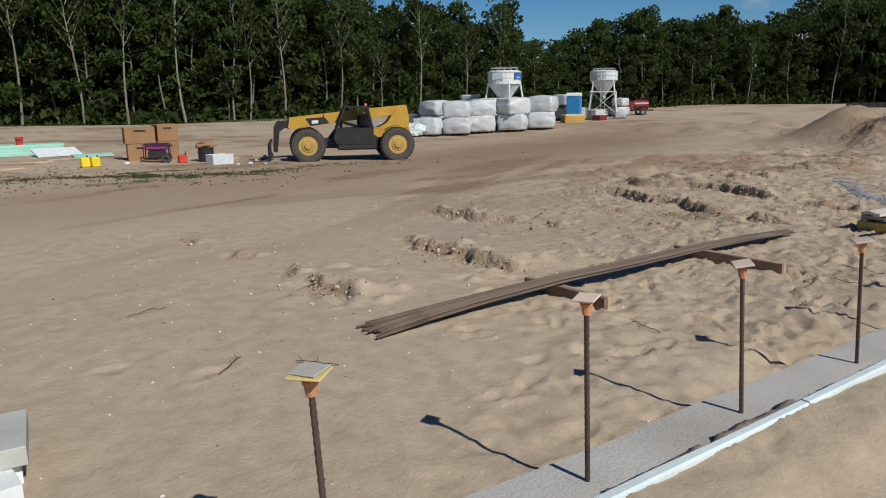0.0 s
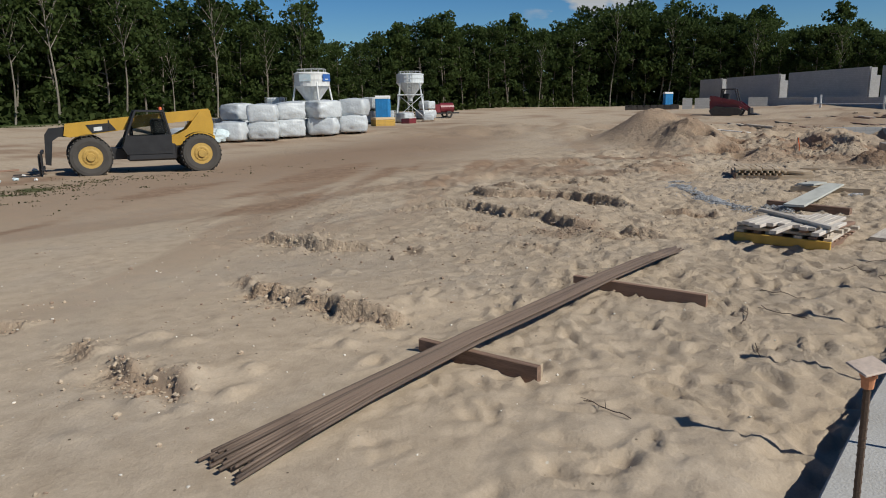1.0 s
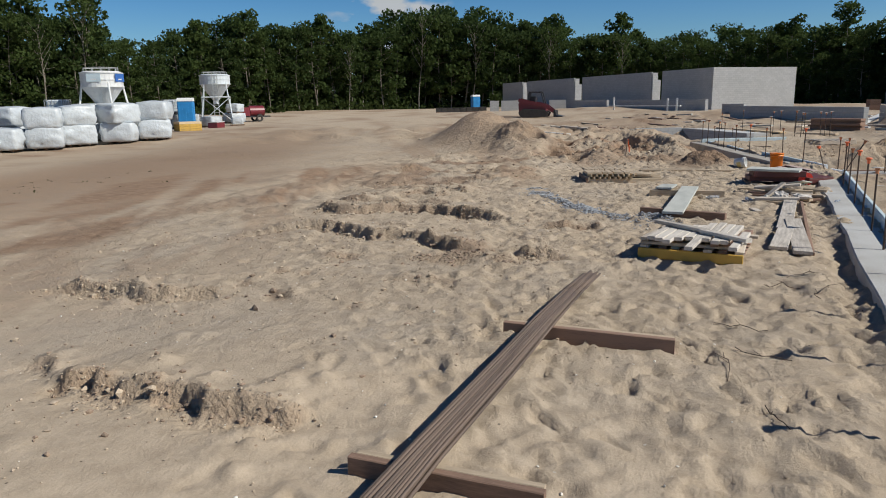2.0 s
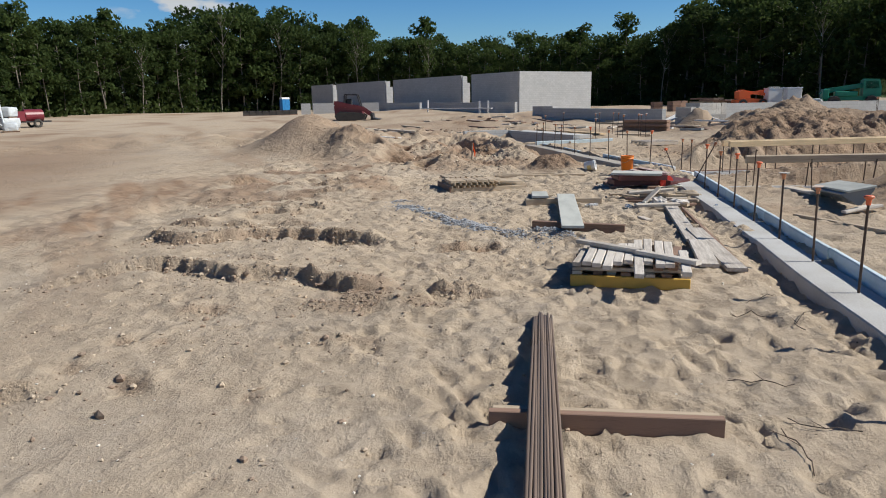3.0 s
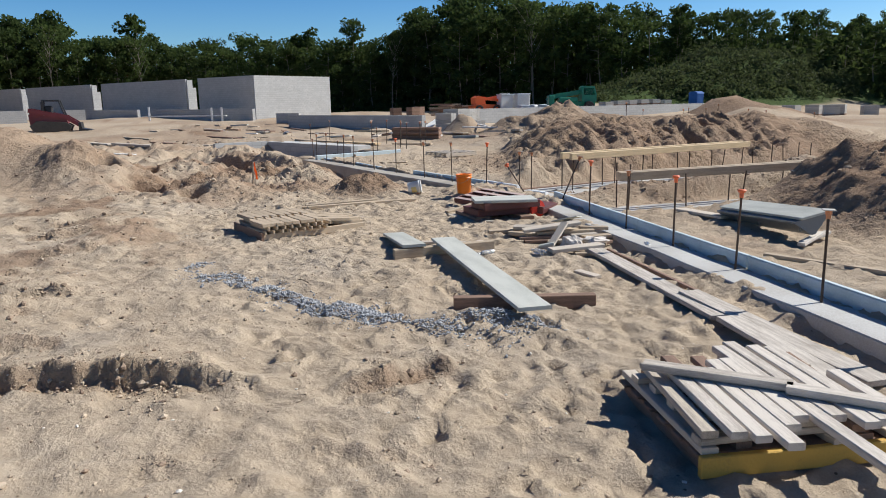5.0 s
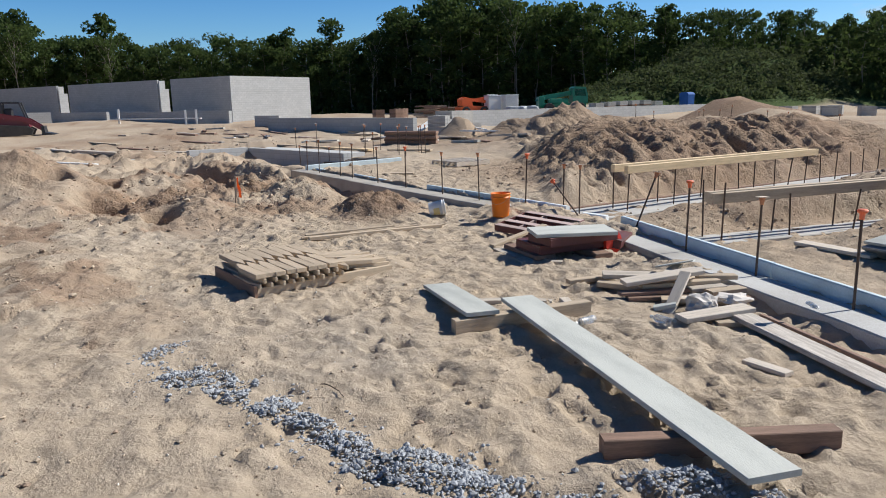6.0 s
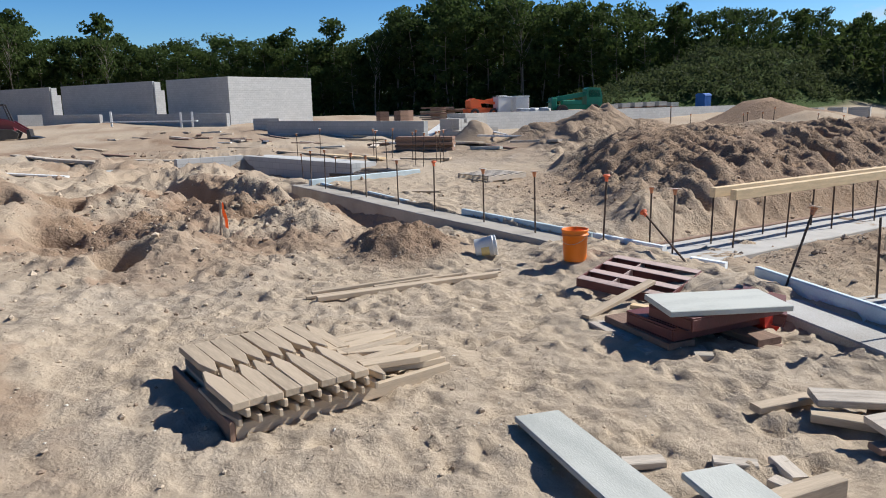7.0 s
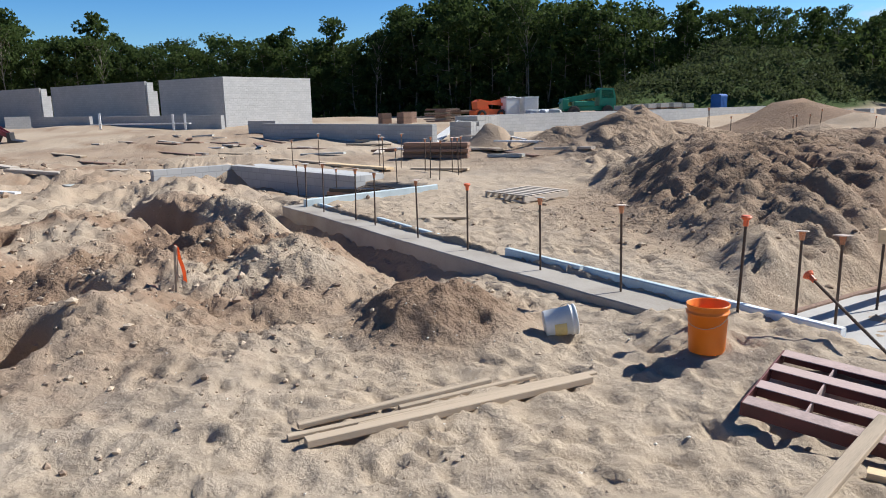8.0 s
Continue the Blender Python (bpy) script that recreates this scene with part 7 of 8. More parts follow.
crumpled("sack", pose(8.05, 25.8, gmean(8.05, 25.8) + 0.58), (0.36, 0.24, 0.14), M_CARTON, "brown sack slumped on a drum", "sack", 12)
tb = thing("tub", pose(8.0, 24.2, gmean(8, 24.2), 0, 0, 12), "pale grey rectangular mixing tub", "tub")
one_box("tub_floor", 0.72, 0.45, 0.02, pose(0, 0, 0), M_PLIGHT, tb, 0.004)
for x, y, sx, sy in ((0.37, 0, 0.03, 0.48), (-0.37, 0, 0.03, 0.48), (0, 0.235, 0.72, 0.03), (0, -0.235, 0.72, 0.03)):
    one_box("tub_side", sx, sy, 0.34, pose(x, y, 0), M_PLIGHT, tb, 0.006)
for i, (x, y, s) in enumerate(((8.95, 23.85, 0.08), (9.3, 23.4, 0.06), (9.05, 24.3, 0.05), (8.4, 23.6, 0.07), (5.3, 25.4, 0.09), (9.6, 25.0, 0.06), (10.4, 26.2, 0.10))):
    crumpled("litter", pose(x, y, gz(x, y) + s * 0.4, 0, 0, 40 * i), (s, s * 0.8, s * 0.6), M_WHITE if i % 3 else M_FOAM, "scrap of white packing litter on the sand", "litter", 20 + i)
for i, (x, y, L, a) in enumerate(((2.6, 27.6, 1.6, 5), (2.2, 27.2, 1.2, -12), (3.8, 28.6, 1.0, 8), (5.2, 28.8, 1.3, 3), (8.8, 26.4, 1.4, 12), (9.3, 27.0, 1.8, -4), (1.6, 25.2, 1.5, 14))):
    plank("loose_board", L, 0.12, 0.05, pose(x, y, gmean(x, y), 0, 0, a), M_DARKWOOD if i % 2 else M_OLDPINE, "loose brown board lying in the weeds", "board", "yard boards")
plank("green_sheet", 1.4, 0.5, 0.05, pose(5.0, 29.6, gmean(5, 29.6) + 0.05, 8, 0, 6), M_MINT, "strip of mint green insulation on the ground", "foam sheet")


# ---- wrapped bulk bags, totes, silos ----
def bag_mesh(seed):
    bm = bmesh.new()
    bmesh.ops.create_cube(bm, size=1.0)
    bmesh.ops.subdivide_edges(bm, edges=bm.edges[:], cuts=7, use_grid_fill=True)
    for v in bm.verts:
        p = v.co.copy()
        q = p.normalized() * 0.56
        p = p.lerp(q, 0.36)
        n = noise.noise(Vector((p.x * 3 + seed, p.y * 3, p.z * 5))) * 0.05 + noise.noise(Vector((p.x * 7, p.y * 7 + seed, p.z * 14))) * 0.03
        p += p.normalized() * n
        v.co = Vector((p.x * 1.42, p.y * 1.42, max(0.0, (p.z + 0.46) * 0.86)))
    me = bpy.data.meshes.new("bulk_bag")
    bm.to_mesh(me)
    bm.free()
    for f in me.polygons:
        f.use_smooth = True
    me.materials.append(M_BAG)
    return me


BAGS = [bag_mesh(s) for s in (1.0, 4.7, 9.2)]
bi = 0


def bulk_bag(x, y, lift, a, label, s=1.0):
    global bi
    t = thing("bulk_bag", pose(x, y, gmean(x, y, 0.4) + lift, 0, 0, a), label, "bulk bag", "wrapped bulk bags")
    b = new("bag_body", BAGS[bi % 3])
    bi += 1
    b.parent = t
    b.matrix_basis = pose(0, 0, 0.1) @ Matrix.Diagonal((s, s, s, 1))
    for y_ in (-0.45, 0.0, 0.45):
        one_box("pallet_runner", 1.1, 0.09, 0.09, pose(0, y_, 0.0), M_DARKWOOD, t, 0)
    one_box("pallet_deck", 1.15, 1.1, 0.02, pose(0, 0, 0.088), M_OLDPINE, t, 0)
    return t


BD = Vector((6.79, -2.96)).normalized()
for i in range(5):
    x, y = 24.9 + BD.x * i * 1.80, 36.2 + BD.y * i * 1.80 + (0.5 if i == 2 else 0)
    bulk_bag(x, y, 0, 35 + 12 * (i % 3), "white plastic-wrapped bulk bag on a pallet", 1.22)
    if i > 0:
        bulk_bag(x + RB.uniform(-0.15, 0.15), y, 0.95, 30 + 17 * (i % 4), "white wrapped bulk bag stacked on another", 1.2)
for i in range(5):
    x, y = 26.2 + BD.x * i * 1.8 + 0.7, 36.4 + BD.y * i * 1.8 + 1.9
    bulk_bag(x, y, 0, 25 + 9 * i, "white plastic-wrapped bulk bag on a pallet", 1.15)
    if i != 1:
        bulk_bag(x, y, 0.95, 10 + 9 * i, "white wrapped bulk bag stacked on another", 1.15)
for i, (x, y) in enumerate(((23.3, 36.6), (22.5, 37.3), (24.0, 38.2))):
    bulk_bag(x, y, 0, 20 * i, "slumped white bulk bag on a pallet", 0.86)
crumpled("blue_wrap", pose(23.7, 35.75, gmean(23.7, 35.75) + 0.35), (0.5, 0.3, 0.42), M_FOAM, "torn pale blue plastic wrap beside bulk bags", "wrap", 31)


def tote(x, y, lift, a, label, material):
    t = thing("tote_tank", pose(x, y, gmean(x, y, 0.4) + lift, 0, 0, a), label, "tank", "caged totes")
    one_box("base_pallet", 1.2, 1.0, 0.14, pose(0, 0, 0), M_BLACK, t, 0.01)
    one_box("tank_body", 1.08, 0.9, 0.92, pose(0, 0, 0.15), material, t, 0.08)
    bm = bmesh.new()
    for z in (0.2, 0.42, 0.64, 0.86, 1.08):
        for s in (-1, 1):
            box(bm, 1.18, 0.02, 0.02, pose(0, s * 0.49, z))
            box(bm, 0.02, 0.98, 0.02, pose(s * 0.58, 0, z))
    for k in range(6):
        for s in (-1, 1):
            box(bm, 0.02, 0.02, 0.96, pose(-0.58 + k * 0.232, s * 0.49, 0.14))
            box(bm, 0.02, 0.02, 0.96, pose(s * 0.58, -0.48 + k * 0.192, 0.14))
    part("cage", bm, M_GREYM, t)
    bm = bmesh.new()
    rod(bm, (0, 0, 1.06), (0, 0, 1.12), 0.08, 0.08, 12)
    part("lid", bm, M_BLACK, t)


tote(30.6, 39.4, 0, 30, "white caged liquid tote under another", M_PLIGHT)
tote(30.6, 39.4, 1.15, 30, "white caged liquid tote stacked on another", M_PLIGHT)
tote(45.2, 45.2, 0, 20, "dull grey caged liquid tote under another", M_CONC)
tote(45.2, 45.2, 1.15, 22, "pale caged liquid tote stacked on another", M_PLIGHT)
tote(46.6, 44.6, 0, 15, "white caged liquid tote on the ground", M_PLIGHT)
for i, (x, y) in enumerate(((26.6, 39.8), (27.9, 39.5), (25.4, 40.3))):
    tote(x, y, 0, 15 * i, "dull grey caged liquid tote on the ground", M_CONC)


def silo(x, y, top, r, a, material, label, ladder):
    z0 = gmean(x, y, 0.5)
    h = top - z0
    t = thing("mortar_silo", pose(x, y, z0, 0, 0, a), label, "silo", "mortar silos")
    bm = bmesh.new()
    c = h - 0.85
    rod(bm, (0, 0, c), (0, 0, h - 0.08), r, r, 28)
    rod(bm, (0, 0, h - 0.08), (0, 0, h), r, r * 0.85, 28)
    for z in (c + 0.02, c + 0.4, h - 0.1):
        rod(bm, (0, 0, z - 0.03), (0, 0, z + 0.03), r * 1.03, r * 1.03, 28)
    part("drum", bm, material, t)
    bm = bmesh.new()
    rod(bm, (0, 0, c - r * 1.12), (0, 0, c), r * 0.16, r * 0.99, 28)
    rod(bm, (0, 0, c - r * 1.12 - 0.25), (0, 0, c - r * 1.12), r * 0.18, r * 0.16, 12)
    part("cone", bm, material, t)
    f = r * 0.92
    for sx in (-1, 1):
        for sy in (-1, 1):
            bm = bmesh.new()
            rod(bm, (sx * f * 1.15, sy * f * 1.15, 0), (sx * f * 0.74, sy * f * 0.74, c + 0.25), 0.065, 0.055, 8)
            part("leg", bm, material, t)
    bm = bmesh.new()
    zb = c - r * 0.85
    pts = [(-f, -f), (f, -f), (f, f), (-f, f)]
    for (xa, ya), (xb, yb) in zip(pts, pts[1:] + pts[:1]):
        rod(bm, (xa, ya, zb), (xb, yb, zb), 0.05, 0.05, 6)
        rod(bm, (xa * 1.1, ya * 1.1, 0.3), (xb, yb, zb), 0.03, 0.03, 6)
    part("brace", bm, material, t)
    bm = bmesh.new()
    for k in range(12):
        a0 = 6.28319 * k / 12
        a1 = 6.28319 * (k + 1) / 12
        p, q = (r * 0.8 * math.cos(a0), r * 0.8 * math.sin(a0), h + 0.18), (r * 0.8 * math.cos(a1), r * 0.8 * math.sin(a1), h + 0.18)
        rod(bm, p, q, 0.02, 0.02, 5)
        rod(bm, (p[0], p[1], h - 0.04), p, 0.02, 0.02, 5)
    part("top_rail", bm, M_GREYM, t)
    if ladder:
        bm = bmesh.new()
        for s in (-0.2, 0.2):
            rod(bm, (-r * 1.12, s, 0), (-r * 1.12, s, h + 0.1), 0.025, 0.025, 6)
        for k in range(int(h / 0.3)):
            rod(bm, (-r * 1.12, -0.2, 0.2 + 0.3 * k), (-r * 1.12, 0.2, 0.2 + 0.3 * k), 0.018, 0.018, 5)
        part("ladder", bm, M_GREYM, t)
    else:
        for k in (-1, 1):
            bm = bmesh.new()
            a0 = radians(-135 + 38 * k)
            box(bm, 0.75, 0.02, 0.42, pose(r * 1.01 * math.cos(a0), r * 1.01 * math.sin(a0), c + 0.28, 0, 0, math.degrees(a0) + 90), 0.0)
            part("sign_panel", bm, M_FOAM if k < 0 else M_DBLUE, t, "faded blue sign panel")


silo(31.1, 36.4, 3.62, 1.08, 20, M_WHITE, "white steel mortar silo on four legs", False)
silo(51.5, 46.2, 4.25, 1.25, 40, M_PLIGHT, "grey-white steel mortar silo with a ladder", True)


def toilet(x, y, a, body, label):
    t = thing("portable_toilet", pose(x, y, gmean(x, y, 0.4), 0, 0, a), label, "toilet", "portable toilets")
    one_box("skid", 1.15, 1.15, 0.12, pose(0, 0, 0), M_BLACK, t, 0.01)
    bm = bmesh.new()
    box(bm, 1.1, 1.1, 1.95, pose(0, 0, 0.12), 0.03)
    for k in range(5):
        for s in (-1, 1):
            box(bm, 0.10, 0.02, 1.7, pose(-0.44 + k * 0.22, s * 0.555, 0.22))
            box(bm, 0.02, 0.10, 1.7, pose(s * 0.555, -0.44 + k * 0.22, 0.22))
    part("cabin", bm, body, t)
    bm = bmesh.new()
    prism(bm, [(-0.58, 2.07), (-0.54, 2.2), (-0.3, 2.32), (0.3, 2.32), (0.54, 2.2), (0.58, 2.07)], 1.14)
    part("roof", bm, M_WHITE if body is M_BLUE else body, t, "pale domed roof")
    one_box("door", 0.72, 0.03, 1.75, pose(0, -0.575, 0.17), body, t, 0.01)


toilet(44.6, 43.2, 35, M_BLUE, "bright blue portable toilet with a white roof")
toilet(103.0, 42.0, 40, M_BLUE, "blue portable toilet at the far side of the yard")
toilet(77.8, -38.9, 20, M_DBLUE, "dark blue portable toilet behind a low wall")

for k in range(4):
    for j in range(2):
        plank("lumber", 1.6, 0.55, 0.15, pose(41.5 + (0.45 if j else -0.45) * 0.4, 40.0 + (0.6 if j else 0), gmean(41.5, 40.2) + 0.16 * k, 0, 0, -25), M_YELLOWP if k < 3 else M_PINE, "banded pack of yellow sawn lumber", "lumber", "lumber packs")
cr = thing("crate", pose(46.2, 41.8, gmean(46.2, 41.8), 0, 0, 10), "small dark red crate with a white top", "crate")
one_box("crate_body", 1.1, 0.8, 0.42, pose(0, 0, 0), M_MAROON, cr, 0.02)
one_box("crate_top", 1.12, 0.82, 0.05, pose(0, 0, 0.425), M_WHITE, cr, 0.01)
for i, (x, y, s) in enumerate(((48.6, 44.4, 0.95), (49.7, 45.6, 0.9), (54.6, 46.8, 1.0), (55.3, 47.8, 0.95), (50.9, 43.6, 0.7))):
    bulk_bag(x, y, 0, 33 * i, "white bulk bag standing below a silo", s)
    if i in (2,):
        bulk_bag(x, y, 0.9, 10, "white wrapped bulk bag stacked on another", 0.9)
mx = thing("mortar_mixer", pose(57.0, 46.4, gmean(57, 46.4), 0, 0, -30), "maroon towable mortar mixer parked on the sand", "mixer")
bm = bmesh.new()
rod(bm, (-0.7, 0, 0.95), (0.7, 0, 0.95), 0.5, 0.5, 18)
part("mixing_drum", bm, M_MAROON, mx)
one_box("engine_box", 0.7, 0.9, 0.8, pose(-1.05, 0, 0.5), M_MAROON, mx, 0.05)
one_box("frame", 2.6, 0.7, 0.12, pose(0, 0, 0.4), M_BLACK, mx, 0.01)
for y in (-0.62, 0.62):
    bm = bmesh.new()
    tyre_profile(bm, 0.33, 0.18, 16)
    ob = part("wheel", bm, M_TYRE, mx)
    ob.matrix_basis = pose(0.1, y, 0.33)


# ---- far side: block stacks, loader, machines ----
def block_pallet(x, y, a, layers, label, material=None, z=None):
    t = thing("block_pallet", pose(x, y, gmean(x, y, 0.4) if z is None else z, 0, 0, a), label, "concrete blocks", "pallets of blocks")
    one_box("pallet", 1.2, 1.02, 0.12, pose(0, 0, 0), M_DARKWOOD, t, 0.01)
    for k in range(layers):
        bm = bmesh.new()
        for i in range(3):
            for j in range(5):
                if (i * 5 + j + k * 7 + int(x)) % 11 == 0 and k == layers - 1:
                    continue
                cx, cy = -0.4 + 0.4 * i, -0.4 + 0.2 * j
                for dx, sx in ((-0.18, 0.035), (0.0, 0.035), (0.18, 0.035)):
                    box(bm, sx, 0.19, 0.19, pose(cx + dx, cy, 0))
                for dy in (-0.08, 0.08):
                    box(bm, 0.392, 0.034, 0.188, pose(cx, cy + dy, 0.001))
        ob = part("block_layer", bm, material or M_CONC, t)
        ob.matrix_basis = pose(0, 0, 0.12 + 0.2 * k)


for i, (x, y, n, a) in enumerate(((47.0, -3.5, 5, 35), (48.4, -4.3, 6, 32), (49.9, -5.1, 6, 36), (46.2, -4.6, 3, 20), (51.4, -5.8, 6, 30))):
    block_pallet(x, y, a, n, "pallet stacked with grey hollow concrete blocks")
for i in range(8):
    f = i / 7
    block_pallet(94.9 + 2.3 * f, 44.3 - 5.6 * f, 25, 3, "pallet stacked with dark concrete blocks", M_TYRE)
for i in range(7):
    f = i / 6
    block_pallet(76.4 + 0.4 * f, -27.6 - 8.2 * f, 12, 2, "pallet stacked with grey hollow concrete blocks")
for i, (x, y) in enumerate(((62.1, -38.3), (62.4, -40.9), (61.9, -43.0), (63.6, -36.2), (59.6, -40.2), (60.5, -45.0))):
    block_pallet(x, y, 20 + 9 * i, 4, "pallet stacked with grey hollow concrete blocks")
for i, (x, y) in enumerate(((88.4, -7.6), (86.5, -9.2), (89.6, -10.4), (84.2, -12.6))):
    block_pallet(x, y, 10 + 12 * i, 5, "pallet of dark concrete blocks at the wood's edge", M_DARKWOOD)
# pale low walls beside the tall ones
for xa, ya, xb, yb in ((91.9, 35.7, 92.3, 34.6), (92.4, 34.3, 93.2, 31.7), (94.1, 28.3, 94.6, 26.2)):
    block_wall(xa, ya, xb, yb, 0.0, 1.6, 0.3, "short low sunlit block wall")

ld = thing("skid_loader", pose(66.2, 22.0, gmean(66.2, 22.0, 0.6) - 0.02, 0, 0, -82) @ Matrix.Scale(1.08, 4), "dark red and black compact track loader on the sand", "loader")
bm = bmesh.new()
prism(bm, [(-1.35, 0.45), (-1.4, 1.15), (-1.15, 1.45), (-0.6, 1.4), (-0.5, 1.1), (0.85, 1.0), (0.95, 0.55)], 1.2)
part("loader_body", bm, M_MAROON, ld)
bm = bmesh.new()
for sy in (-0.5, 0.5):
    for a, b in (((-0.62, 1.1), (-0.5, 2.1)), ((-0.5, 2.1), (0.5, 2.08)), ((0.5, 2.08), (0.82, 1.0))):
        rod(bm, (a[0], sy, a[1]), (b[0], sy, b[1]), 0.05, 0.05, 6)
box(bm, 1.1, 1.1, 0.06, pose(0.0, 0, 2.08), 0.01)
box(bm, 0.08, 1.0, 0.9, pose(-0.56, 0, 1.1), 0.02)
part("cab", bm, M_BLACK, ld, "open black roll cage")
one_box("seat", 0.5, 0.5, 0.75, pose(-0.2, 0, 1.0), M_BLACK, ld, 0.08)
for sgn in (-1, 1):
    bm = bmesh.new()
    prism(bm, [(-1.2, 0.12), (-1.35, 0.42), (-0.9, 0.74), (0.85, 0.62), (1.2, 0.4), (1.02, 0.05), (-1.0, 0.0)], 0.36, pose(0, sgn * 0.78, 0))
    part("track", bm, M_TYRE, ld)
    bm = bmesh.new()
    prism(bm, [(-1.4, 1.3), (-1.35, 1.6), (0.9, 1.12), (1.75, 0.5), (1.65, 0.28), (0.75, 0.88)], 0.14, pose(0, sgn * 0.66, 0))
    part("lift_arm", bm, M_MAROON, ld)
bm = bmesh.new()
prism(bm, [(1.6, 0.05), (1.6, 0.6), (1.75, 0.6), (1.8, 0.2), (2.4, 0.08), (2.4, 0.03)], 1.8)
part("bucket", bm, M_BLACK, ld)

gt = thing("green_telehandler", pose(71.4, -21.6, gmean(71.4, -21.6, 0.6), 0, 0, 262) @ Matrix.Scale(0.8, 4), "green telescopic handler standing behind a low wall", "telehandler")
for x in (1.8, -1.8):
    for side in (1, -1):
        wheel(gt, x, side * 1.0, 0.62, 0.42, M_BLACK, side)
one_box("chassis", 5.4, 0.9, 0.5, pose(0, 0, 0.75), M_GREENM, gt, 0.04)
bm = bmesh.new()
prism(bm, [(1.0, 1.2), (1.0, 2.9), (1.25, 3.05), (2.5, 3.0), (2.75, 2.1), (2.75, 1.2)], 1.5)
cb = part("cab", bm, M_GREENM, gt)
for s in (-1, 1):
    bm = bmesh.new()
    prism(bm, [(1.2, 2.0), (1.2, 2.8), (2.35, 2.8), (2.55, 2.0)], 0.02, pose(0, s * 0.762, 0))
    part("cab_window", bm, M_GLASS, cb)
bm = bmesh.new()
prism(bm, [(1.0, 2.1), (1.0, 2.6), (-2.6, 2.05), (-3.1, 1.5), (-2.6, 1.55)], 0.5, pose(0, 0.3, 0))
part("boom", bm, M_GREENM, gt)
one_box("engine_cover", 2.2, 1.0, 0.55, pose(-0.6, -0.3, 1.2), M_GREENM, gt, 0.08)
one_box("counterweight", 0.6, 1.4, 1.1, pose(-2.6, 0, 0.9), M_GREENM, gt, 0.06)

om = thing("orange_lift", pose(76.6, -14.6, gmean(76.6, -14.6, 0.5), 0, 0, 278), "orange boom lift folded down behind a low wall", "lift")
bm = bmesh.new()
prism(bm, [(-1.5, 0.35), (-1.55, 0.8), (-0.6, 0.95), (1.3, 0.85), (1.5, 0.45)], 1.3)
part("base", bm, M_ORANGEM, om)
bm = bmesh.new()
prism(bm, [(-1.3, 0.9), (-1.35, 1.55), (-0.9, 1.75), (-0.3, 1.5), (-0.2, 0.95)], 1.1)
part("turret", bm, M_ORANGEM, om)
for y, pts in ((-0.25, [(-1.1, 1.45), (-1.1, 1.75), (1.7, 1.35), (1.9, 1.1)]), (0.2, [(-0.9, 1.15), (-0.9, 1.4), (1.5, 1.75), (1.6, 1.5)])):
    bm = bmesh.new()
    prism(bm, pts, 0.26, pose(0, y, 0))
    part("boom", bm, M_ORANGEM, om)
bm = bmesh.new()
for sgn in (-0.4, 0.4):
    for z in (1.0, 1.5, 1.95):
        rod(bm, (1.8, sgn, z), (2.5, sgn, z), 0.025, 0.025, 5)
    for x in (1.8, 2.5):
        rod(bm, (x, sgn, 0.95), (x, sgn, 1.95), 0.025, 0.025, 5)
part("basket", bm, M_GREYM, om)
for wx, wy in ((-0.95, 0.7), (0.95, 0.7), (-0.95, -0.7), (0.95, -0.7)):
    bm = bmesh.new()
    tyre_profile(bm, 0.42, 0.28, 16)
    ob = part("wheel", bm, M_TYRE, om)
    ob.matrix_basis = pose(wx, wy, 0.42)
# bundled poles and timber on the ground by it
for q in range(14):
    x, y = 78.6 + 0.12 * (q % 5), -10.6 - 0.9 * (q % 3)
    plank("pole", 2.2 + 0.1 * (q % 4), 0.14, 0.14, pose(x, y, gmean(78.6, -11.5, 0.6) + 0.17 * (q // 2), 0, 0, 78 + 3 * (q % 4)), (M_DARKWOOD, M_OLDPINE)[q % 2], "brown timber pole in a rough pile", "timber", "pole pile")


def cabinet(x, y, a, label):
    t = thing("equipment_cabinet", pose(x, y, gmean(x, y), 0, 0, a), label, "cabinet", "cabinets behind the wall")
    one_box("skid", 1.5, 1.1, 0.15, pose(0, 0, 0), M_BLACK, t, 0.01)
    one_box("cabinet_body", 1.4, 1.0, 1.55, pose(0, 0, 0.15), M_WHITE, t, 0.06)
    one_box("roof", 1.46, 1.06, 0.08, pose(0, 0, 1.7), M_PLIGHT, t, 0.02)
    one_box("door", 0.6, 0.03, 1.2, pose(-0.3, -0.51, 0.25), M_PLIGHT, t, 0.01)
    one_box("sign_panel", 0.5, 0.02, 0.3, pose(0.35, -0.51, 1.1), M_DBLUE, t, 0.0)


cabinet(76.4, -16.6, 100, "white equipment cabinet with a blue panel behind a low wall")
cabinet(76.0, -18.2, 96, "white equipment cabinet with a blue panel behind a low wall")
for i, (x, y) in enumerate(((73.6, -17.6), (73.4, -18.5), (73.2, -19.4))):
    bulk_bag(x, y, 0.0, 30 * i, "round white bag behind a low wall", 0.8)

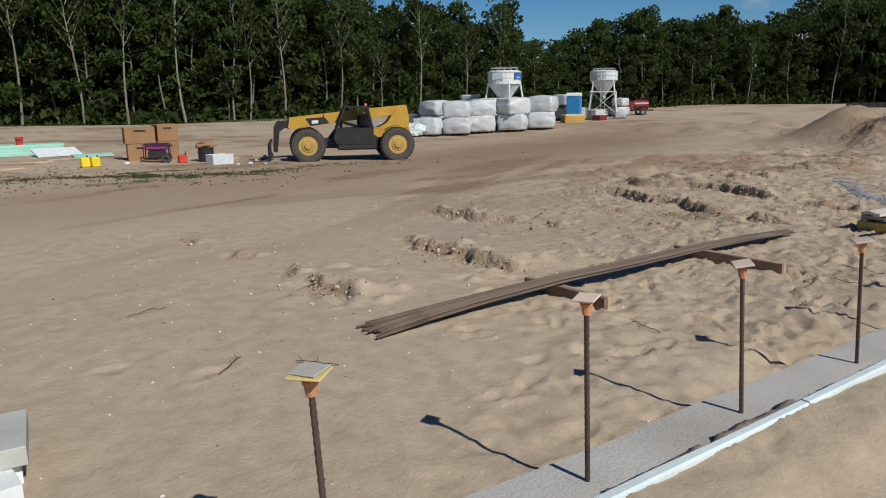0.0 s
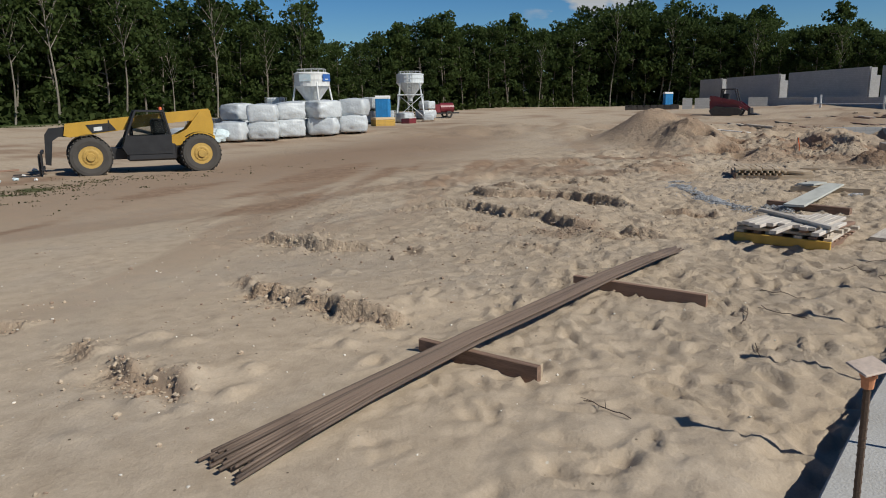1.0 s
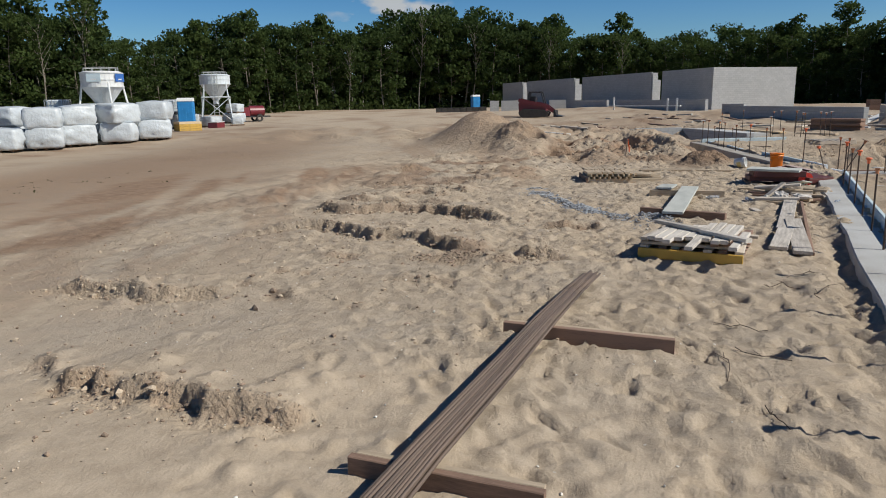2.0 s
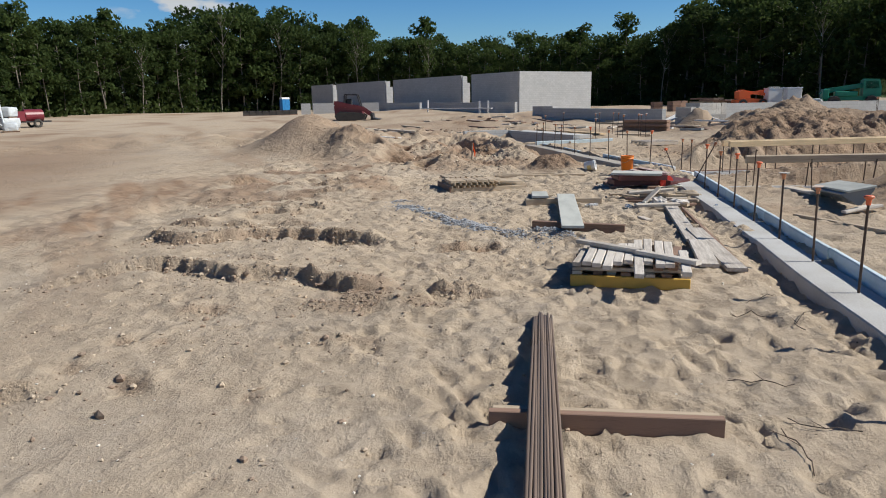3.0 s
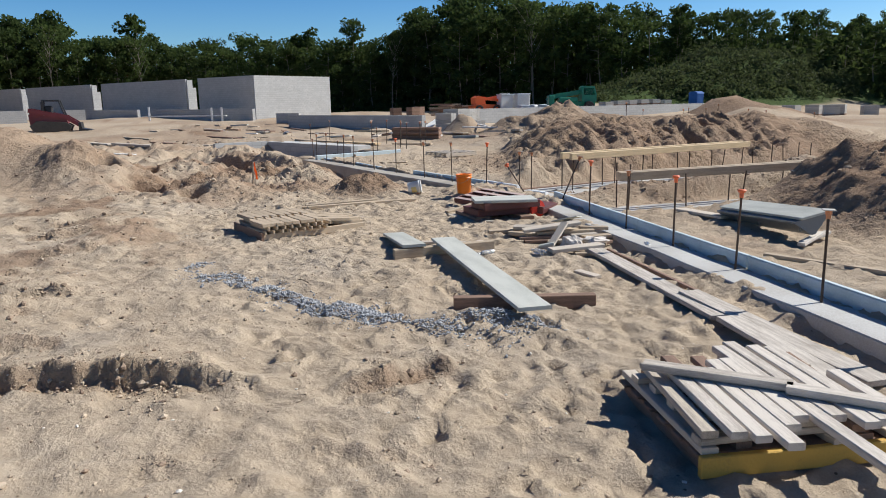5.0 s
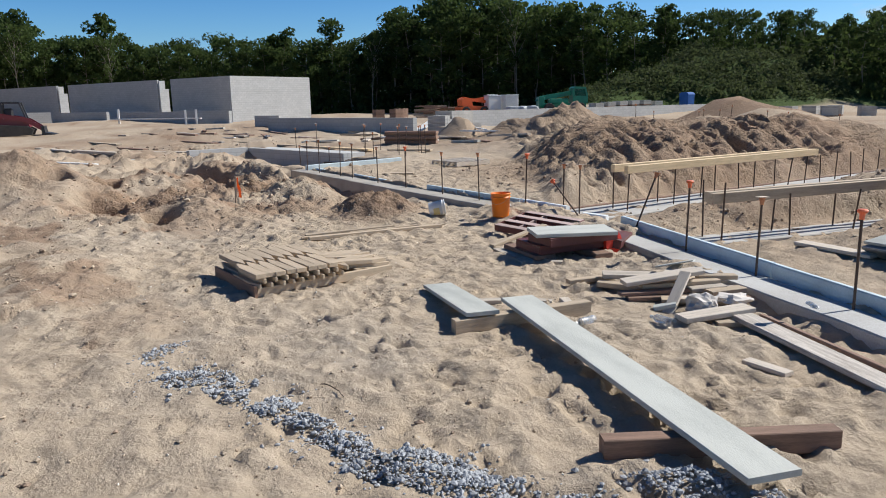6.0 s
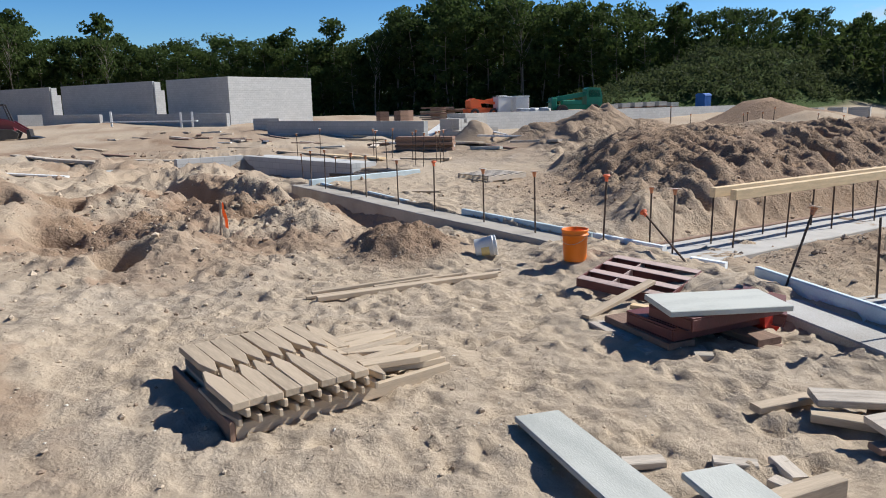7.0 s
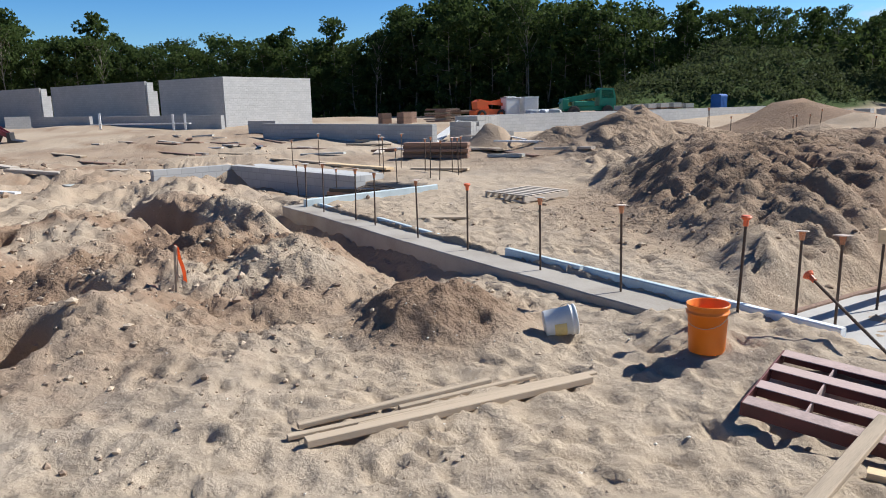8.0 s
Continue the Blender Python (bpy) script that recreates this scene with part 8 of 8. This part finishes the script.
# timber and steel lying inside the near wing
FJ = (0.0, 0.12, -0.1, 0.06, -0.04)
for i in range(5):
    plank("form_stack_board", 2.2, 0.5, 0.10, pose(39.5 + FJ[i], -0.1, gmean(39.5, 0, 0.5) + 0.102 * i, 0, 0, 62 + 20 * FJ[i]), M_DARKWOOD, "dark form board in a low stack", "board", "dark stack")
for i, (x, y, a, L, mt) in enumerate(((41.5, -2.4, 12, 2.4, M_OLDPINE), (42.2, -1.6, -20, 2.0, M_DARKWOOD), (43.5, -3.4, 25, 2.8, M_WOOD), (38.0, -2.6, 5, 2.2, M_DARKWOOD), (37.0, 3.0, 30, 3.0, M_PINE), (41.0, 4.2, 28, 4.0, M_OLDPINE), (44.0, 1.0, -15, 3.0, M_WOOD),
                                      (35.0, 1.0, 60, 1.6, M_OLDPINE), (47.0, 12.0, 35, 3.2, M_DARKWOOD), (44.5, 14.6, 32, 4.0, M_WOOD), (43.2, 13.6, 34, 3.0, M_WOOD), (41.0, 12.0, 33, 2.6, M_DARKWOOD), (52.0, 14.0, 30, 4.5, M_OLDPINE), (50.0, 9.0, 28, 4.0, M_DARKWOOD), (57.0, 10.0, 20, 4.0, M_WOOD), (54.0, 7.0, 26, 3.5, M_DARKWOOD))):
    plank("form_board", L, 0.3, 0.06, pose(x, y, gmean(x, y, 0.5) + 0.01, 0, 0, a), mt, "loose form board lying on the sand", "board", "loose form boards")
FR = np.random.RandomState(91)
for i in range(80):
    x, y = FR.uniform(33, 62), FR.uniform(-4, 15)
    if y < 0.62 * (x - 33) - 2 or y > 0.62 * (x - 33) + 5:
        plank("form_board", FR.uniform(0.8, 3.4), FR.uniform(0.1, 0.35), FR.uniform(0.04, 0.1), pose(x, y, gmean(x, y, 0.4) + 0.01, 0, FR.uniform(-3, 3), FR.uniform(0, 60)), (M_WOOD, M_DARKWOOD, M_OLDPINE, M_FORM, M_WHITE)[FR.randint(5)], "loose form board lying on the sand", "board", "loose form boards")
board(47.9, -2.0, 51.3, -4.6, gmean(47.9, -2.0) + 0.05, 0.5, 0.07, M_WHITE, "pale plank ramp leaning on a block stack", z1=gmean(51, -4.5) + 0.95, name="ramp", category="ramp")
board(78.4, 17.8, 74.4, 10.1, gmean(76.4, 14) + 0.42, 0.25, 0.09, M_WHITE, "long pale plank laid on low posts", name="rail_plank", category="plank")
for x, y in ((75.0, 11.4), (74.6, 10.5), (78.1, 17.1)):
    plank("post", 1.3, 0.16, 0.16, pose(x, y, gmean(x, y) + 0.6, 0, 90, 0), M_WHITE, "short pale timber post carrying a plank", "post", "plank posts")
coil = thing("wire_coil", pose(31.4, 3.4, gmean(31.4, 3.4) + 0.02, 0, 0, 20), "dark rusty coil of tie wire on the ground", "wire coil")
bm = bmesh.new()
for k in range(9):
    r_, z_ = 0.36 + 0.03 * (k % 3), 0.03 + 0.03 * k
    p = None
    for i in range(21):
        a = 6.28319 * i / 20
        q = Vector((r_ * math.cos(a), r_ * math.sin(a), z_ + 0.03 * math.sin(a * 2 + k)))
        if p:
            rod(bm, p, q, 0.012, 0.012, 5, caps=False)
        p = q
part("coil", bm, M_STEEL, coil)
for i in range(4):
    plank("form_board", 1.6, 0.3, 0.08, pose(31.9, 3.9 - 0.1 * i, gmean(31.9, 3.8) + 0.082 * i, 0, 0, 30 + 8 * i), M_BLACK if i % 2 else M_DARKWOOD, "dark form board in a low heap", "board", "dark stack")
